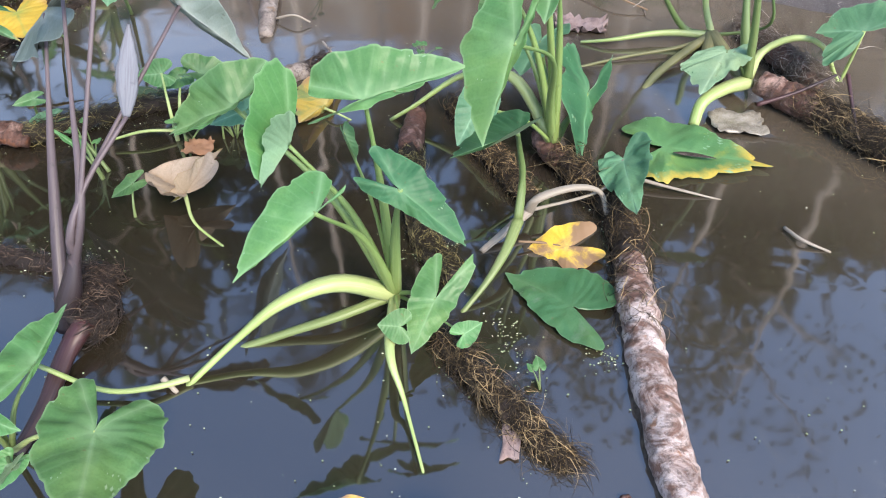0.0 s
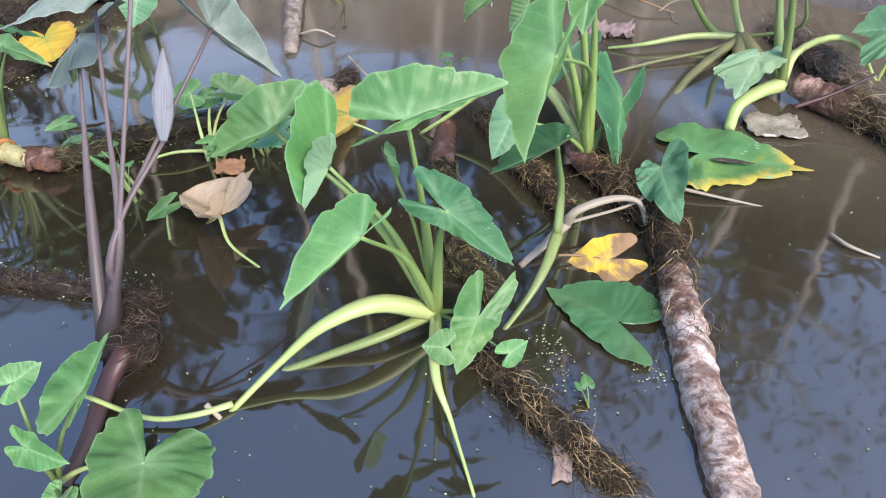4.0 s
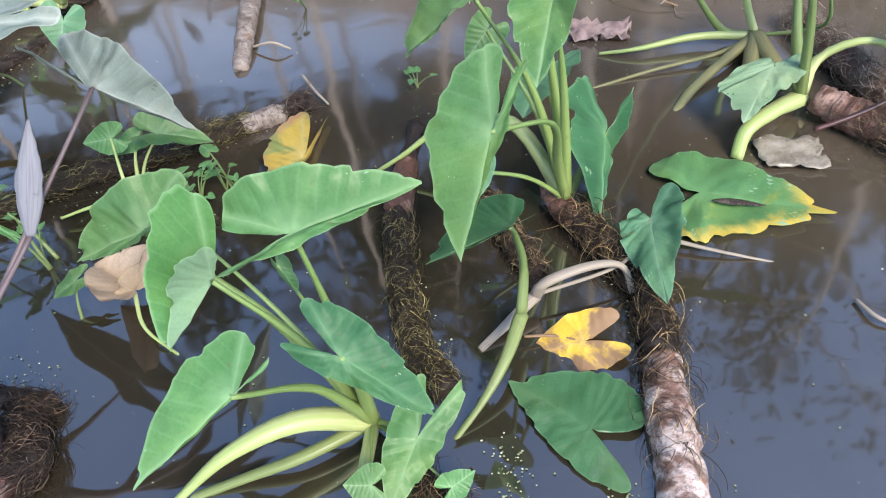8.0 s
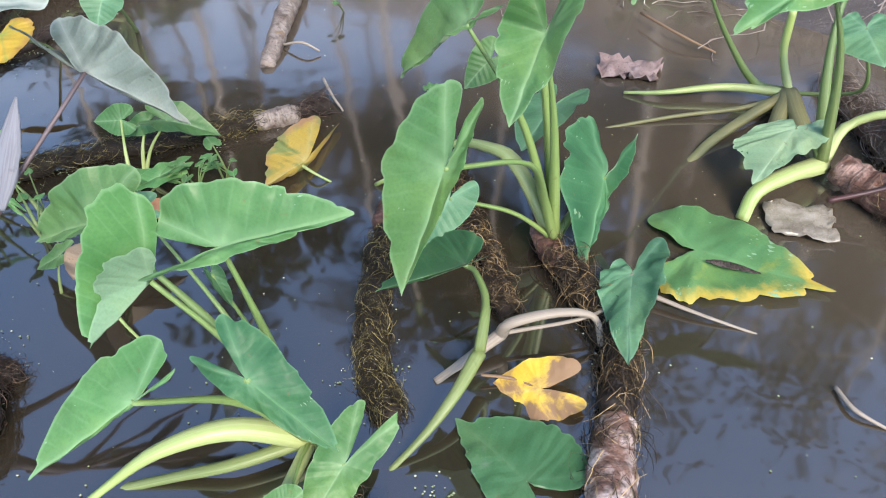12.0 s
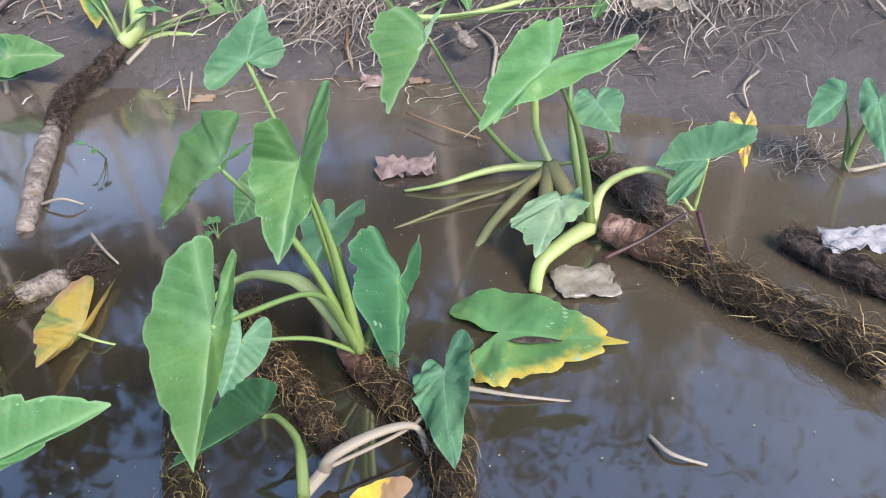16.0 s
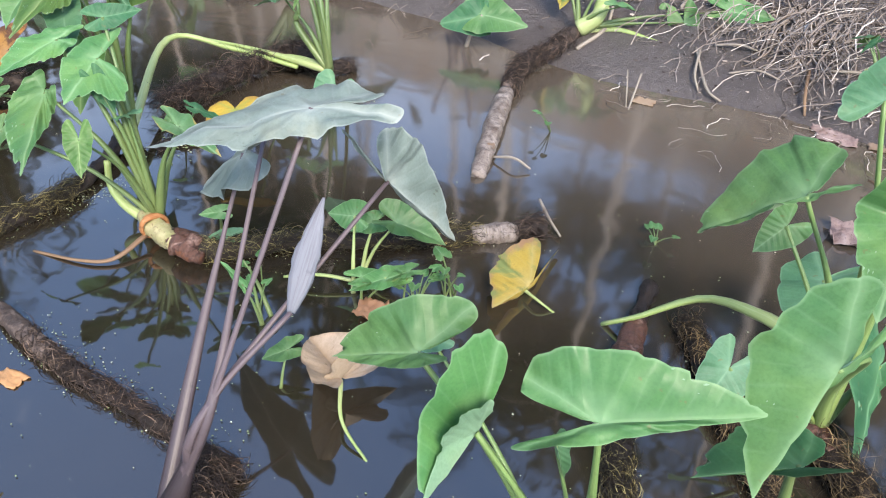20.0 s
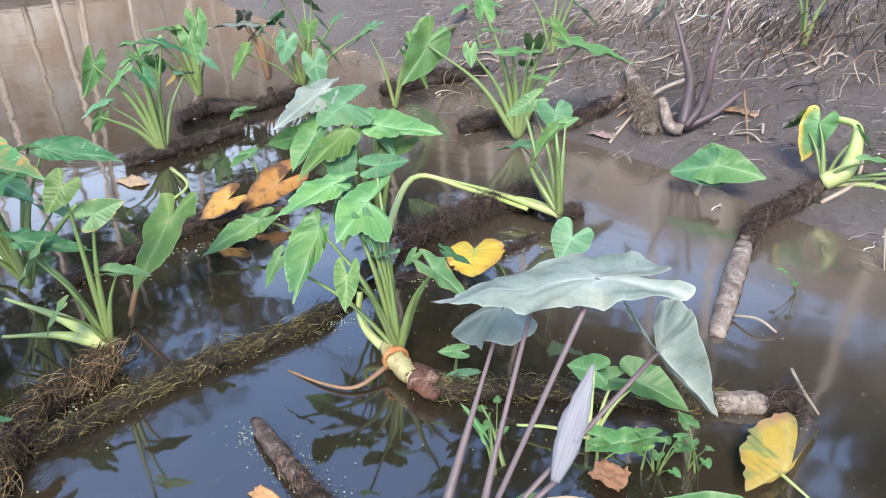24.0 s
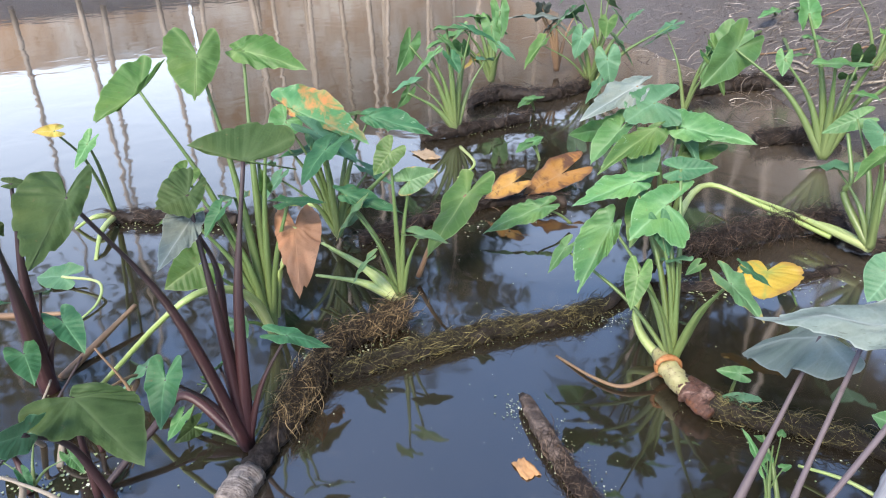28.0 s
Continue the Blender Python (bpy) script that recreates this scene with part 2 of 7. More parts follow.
TORN = leaf_material("taro_leaf_weathered", (0.060, 0.150, 0.060), (0.125, 0.240, 0.100), (0.24, 0.38, 0.20), 0.45, 0.4, blotch=(0.26, 0.24, 0.07), blotch_at=(0.64, 0.74), edge=(0.30, 0.24, 0.09), edge_at=(0.97, 1.1))
GREEN_DEEP = leaf_material("taro_leaf_deep_green", (0.024, 0.105, 0.045), (0.055, 0.175, 0.072), (0.14, 0.30, 0.15), 0.52, 0.30)
BLUE_GREEN = leaf_material("taro_leaf_blue_green", (0.056, 0.165, 0.078), (0.115, 0.265, 0.138), (0.21, 0.39, 0.24), 0.5)
PALE_UNDER = leaf_material("taro_leaf_underside", (0.15, 0.29, 0.16), (0.25, 0.40, 0.24), (0.34, 0.50, 0.32), 0.6)
GREY_LEAF = leaf_material("purple_taro_leaf", (0.130, 0.175, 0.148), (0.225, 0.282, 0.250), (0.42, 0.47, 0.43), 0.5)
GREY_UNDER = leaf_material("purple_taro_underside", (0.10, 0.13, 0.11), (0.165, 0.20, 0.17), (0.34, 0.38, 0.34), 0.65)
SPOTTED = leaf_material("spotted_floating_leaf", (0.055, 0.155, 0.060), (0.12, 0.245, 0.085), (0.14, 0.29, 0.12), 0.38, edge=(0.50, 0.36, 0.07), edge_at=(0.72, 0.98), blotch=(0.26, 0.32, 0.07), blotch_at=(0.60, 0.75), one_side=True)
STAINED = leaf_material("stained_floating_leaf", (0.045, 0.150, 0.062), (0.085, 0.225, 0.095), (0.16, 0.32, 0.16), 0.36, 0.5, blotch=(0.21, 0.27, 0.20), blotch_at=(0.60, 0.78), vein_amount=0.35)
YELLOW = leaf_material("yellow_dead_leaf", (0.62, 0.38, 0.035), (0.74, 0.50, 0.08), (0.72, 0.52, 0.16), 0.45, blotch=(0.27, 0.16, 0.09), blotch_at=(0.43, 0.53))
YELLOW_GREEN = leaf_material("yellowing_leaf", (0.43, 0.31, 0.050), (0.54, 0.41, 0.09), (0.52, 0.46, 0.20), 0.55, blotch=(0.20, 0.25, 0.08), blotch_at=(0.50, 0.60), edge=(0.36, 0.22, 0.12), edge_at=(0.80, 0.98))
YELLOW_VEINED = leaf_material("yellow_leaf_green_veins", (0.36, 0.235, 0.030), (0.46, 0.31, 0.05), (0.17, 0.24, 0.06), 0.5, edge=(0.30, 0.17, 0.04), edge_at=(0.80, 1.0), vein_amount=0.9)
ORANGE = leaf_material("brown_orange_dead_leaf", (0.36, 0.190, 0.095), (0.50, 0.30, 0.17), (0.38, 0.22, 0.12), 0.65, blotch=(0.16, 0.085, 0.045), blotch_at=(0.58, 0.72))
RUST = leaf_material("rust_spotted_dead_leaf", (0.36, 0.17, 0.035), (0.50, 0.29, 0.07), (0.40, 0.26, 0.12), 0.6, blotch=(0.11, 0.055, 0.03), blotch_at=(0.50, 0.60), edge=(0.17, 0.09, 0.05), edge_at=(0.75, 1.0))
DRY = leaf_material("dry_tan_leaf", (0.40, 0.29, 0.20), (0.58, 0.47, 0.36), (0.30, 0.21, 0.13), 0.8, blotch=(0.22, 0.13, 0.07), blotch_at=(0.58, 0.7))
STALK = stalk_material("green_petiole", (0.140, 0.188, 0.065), (0.084, 0.158, 0.050), (0.20, 0.26, 0.10))
STALK_FRESH = stalk_material("fresh_green_petiole", (0.205, 0.285, 0.085), (0.125, 0.225, 0.065), (0.28, 0.36, 0.14))
STALK_PALE = stalk_material("pale_petiole", (0.34, 0.40, 0.165), (0.26, 0.37, 0.10), (0.47, 0.50, 0.28))
STALK_PURPLE = stalk_material("purple_petiole", (0.018, 0.011, 0.014), (0.115, 0.088, 0.093), (0.075, 0.057, 0.064), 0.45)
STALK_OLIVE_GREEN = stalk_material("olive_green_petiole", (0.17, 0.22, 0.07), (0.13, 0.18, 0.06), (0.25, 0.30, 0.13), 0.45)
STALK_SHEATH = stalk_material("dark_purple_sheath", (0.014, 0.008, 0.009), (0.038, 0.027, 0.029), (0.045, 0.033, 0.036), 0.42)
STALK_OLIVE = stalk_material("muddy_olive_petiole", (0.13, 0.125, 0.055), (0.16, 0.165, 0.065), (0.24, 0.23, 0.13), 0.5)
STALK_RED = stalk_material("red_purple_petiole", (0.060, 0.018, 0.018), (0.024, 0.016, 0.018), (0.075, 0.040, 0.036), 0.45)
STALK_DRY = stalk_material("dry_grey_petiole", (0.27, 0.235, 0.19), (0.32, 0.28, 0.22), (0.14, 0.105, 0.08), 0.7)
STALK_BROWN = stalk_material("brown_dead_stalk", (0.17, 0.10, 0.055), (0.24, 0.155, 0.085), (0.11, 0.06, 0.035), 0.6)
BARK_WHITE = bark_material("pale_rhizome_skin", (0.54, 0.45, 0.41), (0.17, 0.095, 0.070), (0.040, 0.026, 0.020), (0.42, 0.57))
BARK_RED = bark_material("red_brown_rhizome_skin", (0.32, 0.21, 0.17), (0.105, 0.050, 0.035), (0.020, 0.014, 0.012), (0.50, 0.64))
BARK_DARK = bark_material("dark_rhizome_skin", (0.075, 0.055, 0.042), (0.022, 0.015, 0.011), (0.008, 0.006, 0.005), (0.52, 0.70))
BARK_GREY = bark_material("grey_rhizome_skin", (0.31, 0.27, 0.24), (0.12, 0.09, 0.072), (0.035, 0.027, 0.022), (0.38, 0.62))
BARK_BROWN = bark_material("brown_rhizome_skin", (0.19, 0.145, 0.12), (0.060, 0.043, 0.035), (0.012, 0.009, 0.008), (0.45, 0.64))
ROOT_GOLD = strand_material("golden_rootlets", (0.018, 0.011, 0.006), (0.50, 0.36, 0.18))
ROOT_DARK = strand_material("dark_rootlets", (0.018, 0.012, 0.010), (0.22, 0.155, 0.11))
ROOT_MOSS = strand_material("mossy_rootlets", (0.015, 0.011, 0.006), (0.35, 0.30, 0.12))
ROOT_PALE = strand_material("pale_rootlets", (0.10, 0.075, 0.055), (0.48, 0.42, 0.36))
ROOT_WHITE = strand_material("bare_white_roots", (0.24, 0.20, 0.17), (0.85, 0.78, 0.70))
WEED = strand_material("duckweed", (0.20, 0.25, 0.12), (0.66, 0.67, 0.50), 0.5)
ORANGE_BAND = mottled("orange_dead_sheath", (0.30, 0.12, 0.04), (0.42, 0.20, 0.08), 60, 0.6, 0.4, (0.12, 0.05, 0.025))
CUT_STEM = mottled("peeled_rhizome_end", (0.24, 0.24, 0.10), (0.38, 0.34, 0.18), 26, 0.5, 0.5, (0.10, 0.055, 0.03))
CRUMB = strand_material("litter_flakes", (0.045, 0.034, 0.028), (0.52, 0.44, 0.36), 0.8)
WHITE_FILM = mottled("white_torn_film", (0.22, 0.21, 0.22), (0.42, 0.41, 0.42), 30, 0.4, 0.5, (0.25, 0.22, 0.20))
PLASTIC = mottled("muddy_plastic", (0.15, 0.13, 0.095), (0.30, 0.27, 0.215), 14, 0.25, 0.3, (0.12, 0.10, 0.07), 0.6)
CRUMPLE = mottled("crumpled_dead_leaf", (0.20, 0.135, 0.12), (0.34, 0.255, 0.23), 30, 0.7, 0.6, (0.10, 0.06, 0.05))
TREE_BARK = mottled("tree_bark", (0.46, 0.38, 0.30), (0.62, 0.54, 0.46), 3, 0.8, 0.6, (0.22, 0.16, 0.11))
TREE_LEAF = strand_material("tree_foliage", (0.035, 0.07, 0.020), (0.10, 0.15, 0.045), 0.55)
BRICK = mottled("earth_plaster", (0.58, 0.38, 0.24), (0.92, 0.83, 0.72), 1.1, 0.85, 0.3, (0.40, 0.28, 0.18))

# mud and pond bed
n = Nodes("wet_mud", 0.55, 0.5)
obj = n.coords()
m1, m2, m3 = n.noise(obj, 2.2, 6, 0.65), n.noise(obj, 34, 6, 0.75), n.noise(obj, 150, 5, 0.75)
c = n.mix(n.ramp(m1, (0.35, 0.0), (0.65, 1.0)), (0.092, 0.079, 0.075), (0.140, 0.123, 0.116))
c = n.mix(n.math("MULTIPLY", n.ramp(m2, (0.45, 0.0), (0.62, 1.0)), 0.5), c, (0.070, 0.058, 0.052))
c = n.mix(n.math("MULTIPLY", n.ramp(m3, (0.60, 0.0), (0.7, 1.0)), 0.5), c, (0.34, 0.31, 0.29))
c = n.mix(n.ramp(n.noise(obj, 330, 2, 0.5), (0.66, 0.0), (0.70, 0.8)), c, (0.50, 0.47, 0.45))
n.base(c)
n.link(n.ramp(m1, (0.35, 0.28), (0.7, 0.7)), n.p.inputs["Roughness"])
n.bump(n.math("ADD", n.math("MULTIPLY", m2, 1.0), n.math("MULTIPLY", m3, 0.6)), 0.95, 0.020)
MUD = n.mat

# turbid pond water: dark silt colour, paler over the shallows by the far bank, below a clear mirroring skin
n = Nodes("pond_water", 0.03, 0.5)
obj = n.coords()
w1 = n.noise(obj, 1.1, 4, 0.6, 0.3)
sep = n.t.nodes.new("ShaderNodeSeparateXYZ")
n.link(obj, sep.inputs[0])
reach = n.math("ADD", n.math("ADD", sep.outputs[1], n.math("MULTIPLY", sep.outputs[0], 0.27)), n.math("MULTIPLY", w1, 0.7))
shallow = n.ramp(n.math("MULTIPLY", reach, 0.25), (0.50, 0.0), (0.90, 1.0))
# paler towards +x: silt, and the sun on it put into its colour
sunlit_silt = n.math("MULTIPLY", n.ramp(n.math("MULTIPLY_ADD", n.math("ADD", sep.outputs[0], n.math("MULTIPLY", w1, 0.9)), 0.5, 0.0), (0.36, 0.0), (0.80, 1.0)), 0.45)
deep = n.mix(n.ramp(w1, (0.3, 0.0), (0.7, 1.0)), (0.015, 0.0122, 0.0080), (0.029, 0.0235, 0.0152))
c = n.mix(shallow, deep, (0.098, 0.079, 0.061))
c = n.mix(sunlit_silt, c, (0.098, 0.080, 0.054))
scum = n.ramp(n.noise(obj, 7.0, 5, 0.7, 0.8), (0.62, 0.0), (0.80, 1.0))
c = n.mix(n.math("MULTIPLY", scum, 0.3), c, (0.13, 0.115, 0.09))
n.base(c)
n.p.inputs["IOR"].default_value = 1.76
n.p.inputs["Specular IOR Level"].default_value = 1.0
n.link(n.math("ADD", n.ramp(scum, (0.0, 0.045), (1.0, 0.13)), n.math("MULTIPLY", shallow, 0.10)), n.p.inputs["Roughness"])
rip = n.math("ADD", n.math("MULTIPLY", n.noise(obj, 4.0, 2, 0.5, 0.4), 1.0), n.math("MULTIPLY", n.noise(obj, 15.0, 1, 0.4), 0.06))
n.bump(rip, 0.085, 0.02)
WATER = n.mat


# ---------------------------------------------------------------- mesh helpers
def vec(p):
    return Vector(p)


def part(name, mesh, mats, parent=None, label=""):
    ob = new(name, mesh)
    for m in mats if isinstance(mats, (list, tuple)) else [mats]:
        if m.name not in mesh.materials:
            mesh.materials.append(m)
    if parent is not None:
        ob.parent = parent
    if label:
        ob["label"] = label
    return ob


def mesh_of(name, verts, faces, smooth=True, slots=None, uvs=None):
    me = bpy.data.meshes.new(name)
    me.from_pydata([tuple(v) for v in verts], [], faces)
    if smooth:
        me.polygons.foreach_set("use_smooth", [True] * len(me.polygons))
    if slots is not None:
        me.polygons.foreach_set("material_index", slots)
    for uname, vals in (uvs or {}).items():
        layer = me.uv_layers.new(name=uname)
        idx = np.empty(len(me.loops), dtype=np.int32)
        me.loops.foreach_get("vertex_index", idx)
        layer.data.foreach_set("uv", np.asarray(vals, dtype=np.float32)[idx].ravel())
    me.update()
    return me


def spline(points, steps):
    """Points of a smooth curve through the given ones."""
    p = [vec(q) for q in points]
    if len(p) == 2:
        return [p[0].lerp(p[1], i / steps) for i in range(steps + 1)]
    p = [p[0] * 2 - p[1]] + p + [p[-1] * 2 - p[-2]]
    out, spans = [], len(p) - 3
    for i in range(steps + 1):
        s = min(i / steps * spans, spans - 1e-6)
        k, u = int(s), s - int(s)
        a, b, c, d = p[k:k + 4]
        out.append(0.5 * (2 * b + (c - a) * u + (2 * a - 5 * b + 4 * c - d) * u * u + (3 * b - a - 3 * c + d) * u ** 3))
    return out


def lerp_list(vals, u):
    s = u * (len(vals) - 1)
    k = min(int(s), len(vals) - 2)
    return vals[k] + (vals[k + 1] - vals[k]) * (s - k)


def tube(points, radii, sides=8, steps=16, rough=0.0, seed=0, flat=1.0, groove=0.0, rings=0.0, name="tube"):
    """A tapered, slightly uneven tube along a smooth curve. groove: a channel along its upper side; rings: scars across it."""
    c = spline(points, steps)
    verts, faces, uv = [], [], []
    ref = Vector((0.13, 0.21, 0.97))
    for i, q in enumerate(c):
        d = (c[min(i + 1, steps)] - c[max(i - 1, 0)]).normalized()
        side = d.cross(ref)
        if side.length < 0.05:
            side = d.cross(Vector((1, 0, 0)))
        side.normalize()
        up = side.cross(d)
        u = i / steps
        r = lerp_list(radii, u)
        if rings:
            r *= 1 + rings * math.sin(i * 2.4 + seed) * (0.5 + 0.5 * math.sin(i * 0.77))
        for k in range(sides):
            a = 2 * math.pi * k / sides
            rr = r
            if rough:
                rr *= 1 + rough * noise.noise(Vector((math.cos(a) * 1.3 + seed * 7.1, math.sin(a) * 1.3, u * steps * 0.35)))
            if groove:
                rr *= 1 - groove * max(0.0, math.cos(a - math.pi / 2)) ** 3
            verts.append(q + side * (math.cos(a) * rr) + up * (math.sin(a) * rr * flat))
            uv.append((k / sides, u))
    for i in range(steps):
        for k in range(sides):
            a, b = i * sides + k, i * sides + (k + 1) % sides
            faces.append((a, a + sides, b + sides, b))
    for end, rev in ((0, True), (steps, False)):
        verts.append(c[end])
        uv.append((0.5, end / steps))
        base = end * sides
        for k in range(sides):
            a, b = base + k, base + (k + 1) % sides
            faces.append((a, b, len(verts) - 1) if rev else (b, a, len(verts) - 1))
    return mesh_of(name, verts, faces, uvs={"tube": uv})


OUTLINE = [(0, 1.0), (0.045, 0.925), (0.125, 0.80), (0.245, 0.56), (0.335, 0.31), (0.385, 0.06), (0.388, -0.14), (0.355, -0.34), (0.285, -0.47), (0.195, -0.50), (0.125, -0.41), (0.065, -0.25), (0.015, -0.11)]


def leaf_mesh(length, wide=1.0, lobe=1.0, fold=0.15, droop=0.12, wave=0.02, curl=0.0, seed=0, dense=1, sag=0.08):
    """An arrow-shaped taro blade round its stalk joint: tip along +y, two lobes behind, notch between them. fold: the halves rise from
    the midrib; droop: the tip hangs; sag: the lobes hang; curl: margins roll inwards."""
    rnd = random.Random(seed)
    half = spline([(x, y, 0) for x, y in OUTLINE], 30 * dense)
    n_edge, rows = len(half), 8
    ph = [rnd.uniform(0, 6.28) for _ in range(4)]
    skew = [rnd.uniform(0.93, 1.07), rnd.uniform(0.93, 1.07)]
    bendx = rnd.uniform(-0.06, 0.06)
    verts, uvs, ring = [], [], []

    def shape(x, y, s, sgn):
        lx, ly = x * wide * skew[0 if sgn > 0 else 1], (y if y > 0 else y * lobe)
        a = math.atan2(x, y)
        z = fold * abs(lx) + wave * s * s * (math.sin(a * 5 * sgn + ph[0]) + 0.45 * math.sin(a * 9 + ph[1] * sgn)) * (0.5 + abs(lx))
        z -= droop * max(0, ly) ** 2 + sag * min(0, ly) ** 2 * 2
        if curl:
            z += curl * s ** 3 * abs(lx)
            lx *= 1 - 0.35 * curl * s * s
        lx += bendx * ly * ly
        return Vector((lx * length, ly * length, z * length))

    top = {}
    for sgn in (1, -1):
        for j in range(rows + 1):
            s = (j / rows) ** 0.85
            for i, p in enumerate(half):
                if j == 0:
                    key = ("c",)
                elif i == 0:
                    key = ("m", j)
                else:
                    key = (sgn, i, j)
                if key not in top:
                    top[key] = len(verts)
                    px, py = p.x * sgn * s, p.y * s
                    bite = 1 - 0.10 * s ** 4 * max(0.0, noise.noise(Vector((px * 9, py * 9, seed * 3.7))) - 0.05)
                    v = shape(px * bite, py * bite, s, sgn)
                    v.z += length * (0.030 * noise.noise(Vector((px * 4, py * 4, seed * 1.3))) + 0.011 * noise.noise(Vector((px * 11, py * 11, seed * 2.1)))) * min(1, 2.5 * s)
                    verts.append(v)
                    uvs.append((px, py))
                    ring.append((s, i / n_edge))

    def idx(sgn, i, j):
        return top[("c",)] if j == 0 else top[("m", j)] if i == 0 else top[(sgn, i, j)]

    faces = []
    for sgn in (1, -1):
        for i in range(n_edge - 1):
            for j in range(rows):
                q = [idx(sgn, i, j), idx(sgn, i, j + 1), idx(sgn, i + 1, j + 1), idx(sgn, i + 1, j)]
                q = [v for k, v in enumerate(q) if v not in q[:k]]
                for tri in ([q] if len(q) == 3 else [q[:3], [q[0], q[2], q[3]]]):
                    faces.append(tuple(reversed(tri)) if sgn > 0 else tuple(tri))
    # under side, a hair below
    nv = len(verts)
    thick = Vector((0, 0, 0.0035 * length + 0.0004))
    verts += [v - thick * (1.0 - 0.6 * r[0]) for v, r in zip(verts, ring)]
    lower = [tuple(reversed([v + nv for v in fc])) for fc in faces]
    slots = [0] * len(faces) + [1] * len(lower)
    return mesh_of("blade", verts, faces + lower, slots=slots, uvs={"shape": uvs + uvs, "ring": ring + ring})


def basis(joint, tip, lobe=None, flip=False, upper=None):
    """A frame with y from joint to tip and x towards one margin; the upper face turns to the open side of the pond, or away from it."""
    j, t = vec(joint), vec(tip)
    y = (t - j).normalized()
    if lobe is None:
        x = y.cross(Vector((0, 0, 1)))
    else:
        x = vec(lobe) - j
        x = x - y * x.dot(y)
    x.normalize()
    face = (Vector((0.2, 0.4, 1.3)) - j).normalized() + Vector((0, 0, 0.25))
    if upper:
        face, flip = vec(upper), False
    if (x.cross(y).dot(face) < 0) != flip:
        x = -x
    z = x.cross(y)
    m = Matrix((x, y, z)).transposed().to_4x4()
    m.translation = j
    return m, (t - j).length


LEAF_SEED = [11]


def blade(plant, joint, tip, lobe=None, flip=False, wide=1.0, lobes=1.0, fold=0.12, droop=0.08, wave=0.045, curl=0.0, mats=None, label="", name="leaf_blade", sag=0.08):
    """One leaf blade of a plant, from the places of its stalk joint, its tip and a point of one margin."""
    LEAF_SEED[0] += 1
    if lobe is not None and len(lobe) == 4:
        wide, lobe = lobe[3], lobe[:3]
    upper = None
    if lobe is not None and len(lobe) == 8:
        wide, fold, upper, lobe = lobe[3], lobe[4], lobe[5:], lobe[:3]
    m, length = basis(joint, tip, lobe, flip, upper)
    me = leaf_mesh(length, wide, lobes, fold, droop, wave, curl, LEAF_SEED[0], sag=sag)
    ob = part(name, me, mats or [GREEN, PALE_UNDER], plant, label)
    ob.matrix_world = m
    return ob


def stalk(plant, points, r0=0.012, r1=0.005, mat=None, name="petiole", groove=0.25, label="", sides=9, steps=18):
    """A petiole, thick and sheathing at its foot."""
    LEAF_SEED[0] += 1
    me = tube(points, [r0 * 1.15, r0, (r0 + r1) / 2, r1, r1 * 0.9], sides, steps, 0.08, LEAF_SEED[0], 0.92, groove, name=name)
    return part(name, me, mat or STALK, plant, label)


def bowed(a, b, rise=0.5, out=0.0):
    """Three points from a to b that start steeply and lean over near b."""
    a, b = vec(a), vec(b)
    mid = a.lerp(b, 0.5)
    mid.z = a.z + (b.z - a.z) * (0.5 + 0.18 * rise)
    flat = Vector((b.x - a.x, b.y - a.y, 0))
    mid -= flat * (0.16 * rise)
    if out:
        mid += Vector((-flat.y, flat.x, 0)) * out
    return [a, mid, b]


def leaf(plant, foot, joint, tip, lobe=None, r0=0.011, r1=0.0045, stem=None, rise=0.5, via=None, stem_label="", **kw):
    """A leaf with its petiole."""
    pts = [foot, *via, joint] if via else bowed(foot, joint, rise)
    stalk(plant, pts, r0, r1, stem, label=stem_label)
    return blade(plant, joint, tip, lobe, **kw)


def outline_x(y):
    """Half width of the blade's outline ahead of its widest place."""
    pts = OUTLINE[:7]
    for (xa, ya), (xb, yb) in zip(pts, pts[1:]):
        if yb <= y <= ya:
            return xa + (xb - xa) * (ya - y) / (ya - yb)
    return pts[-1][0]


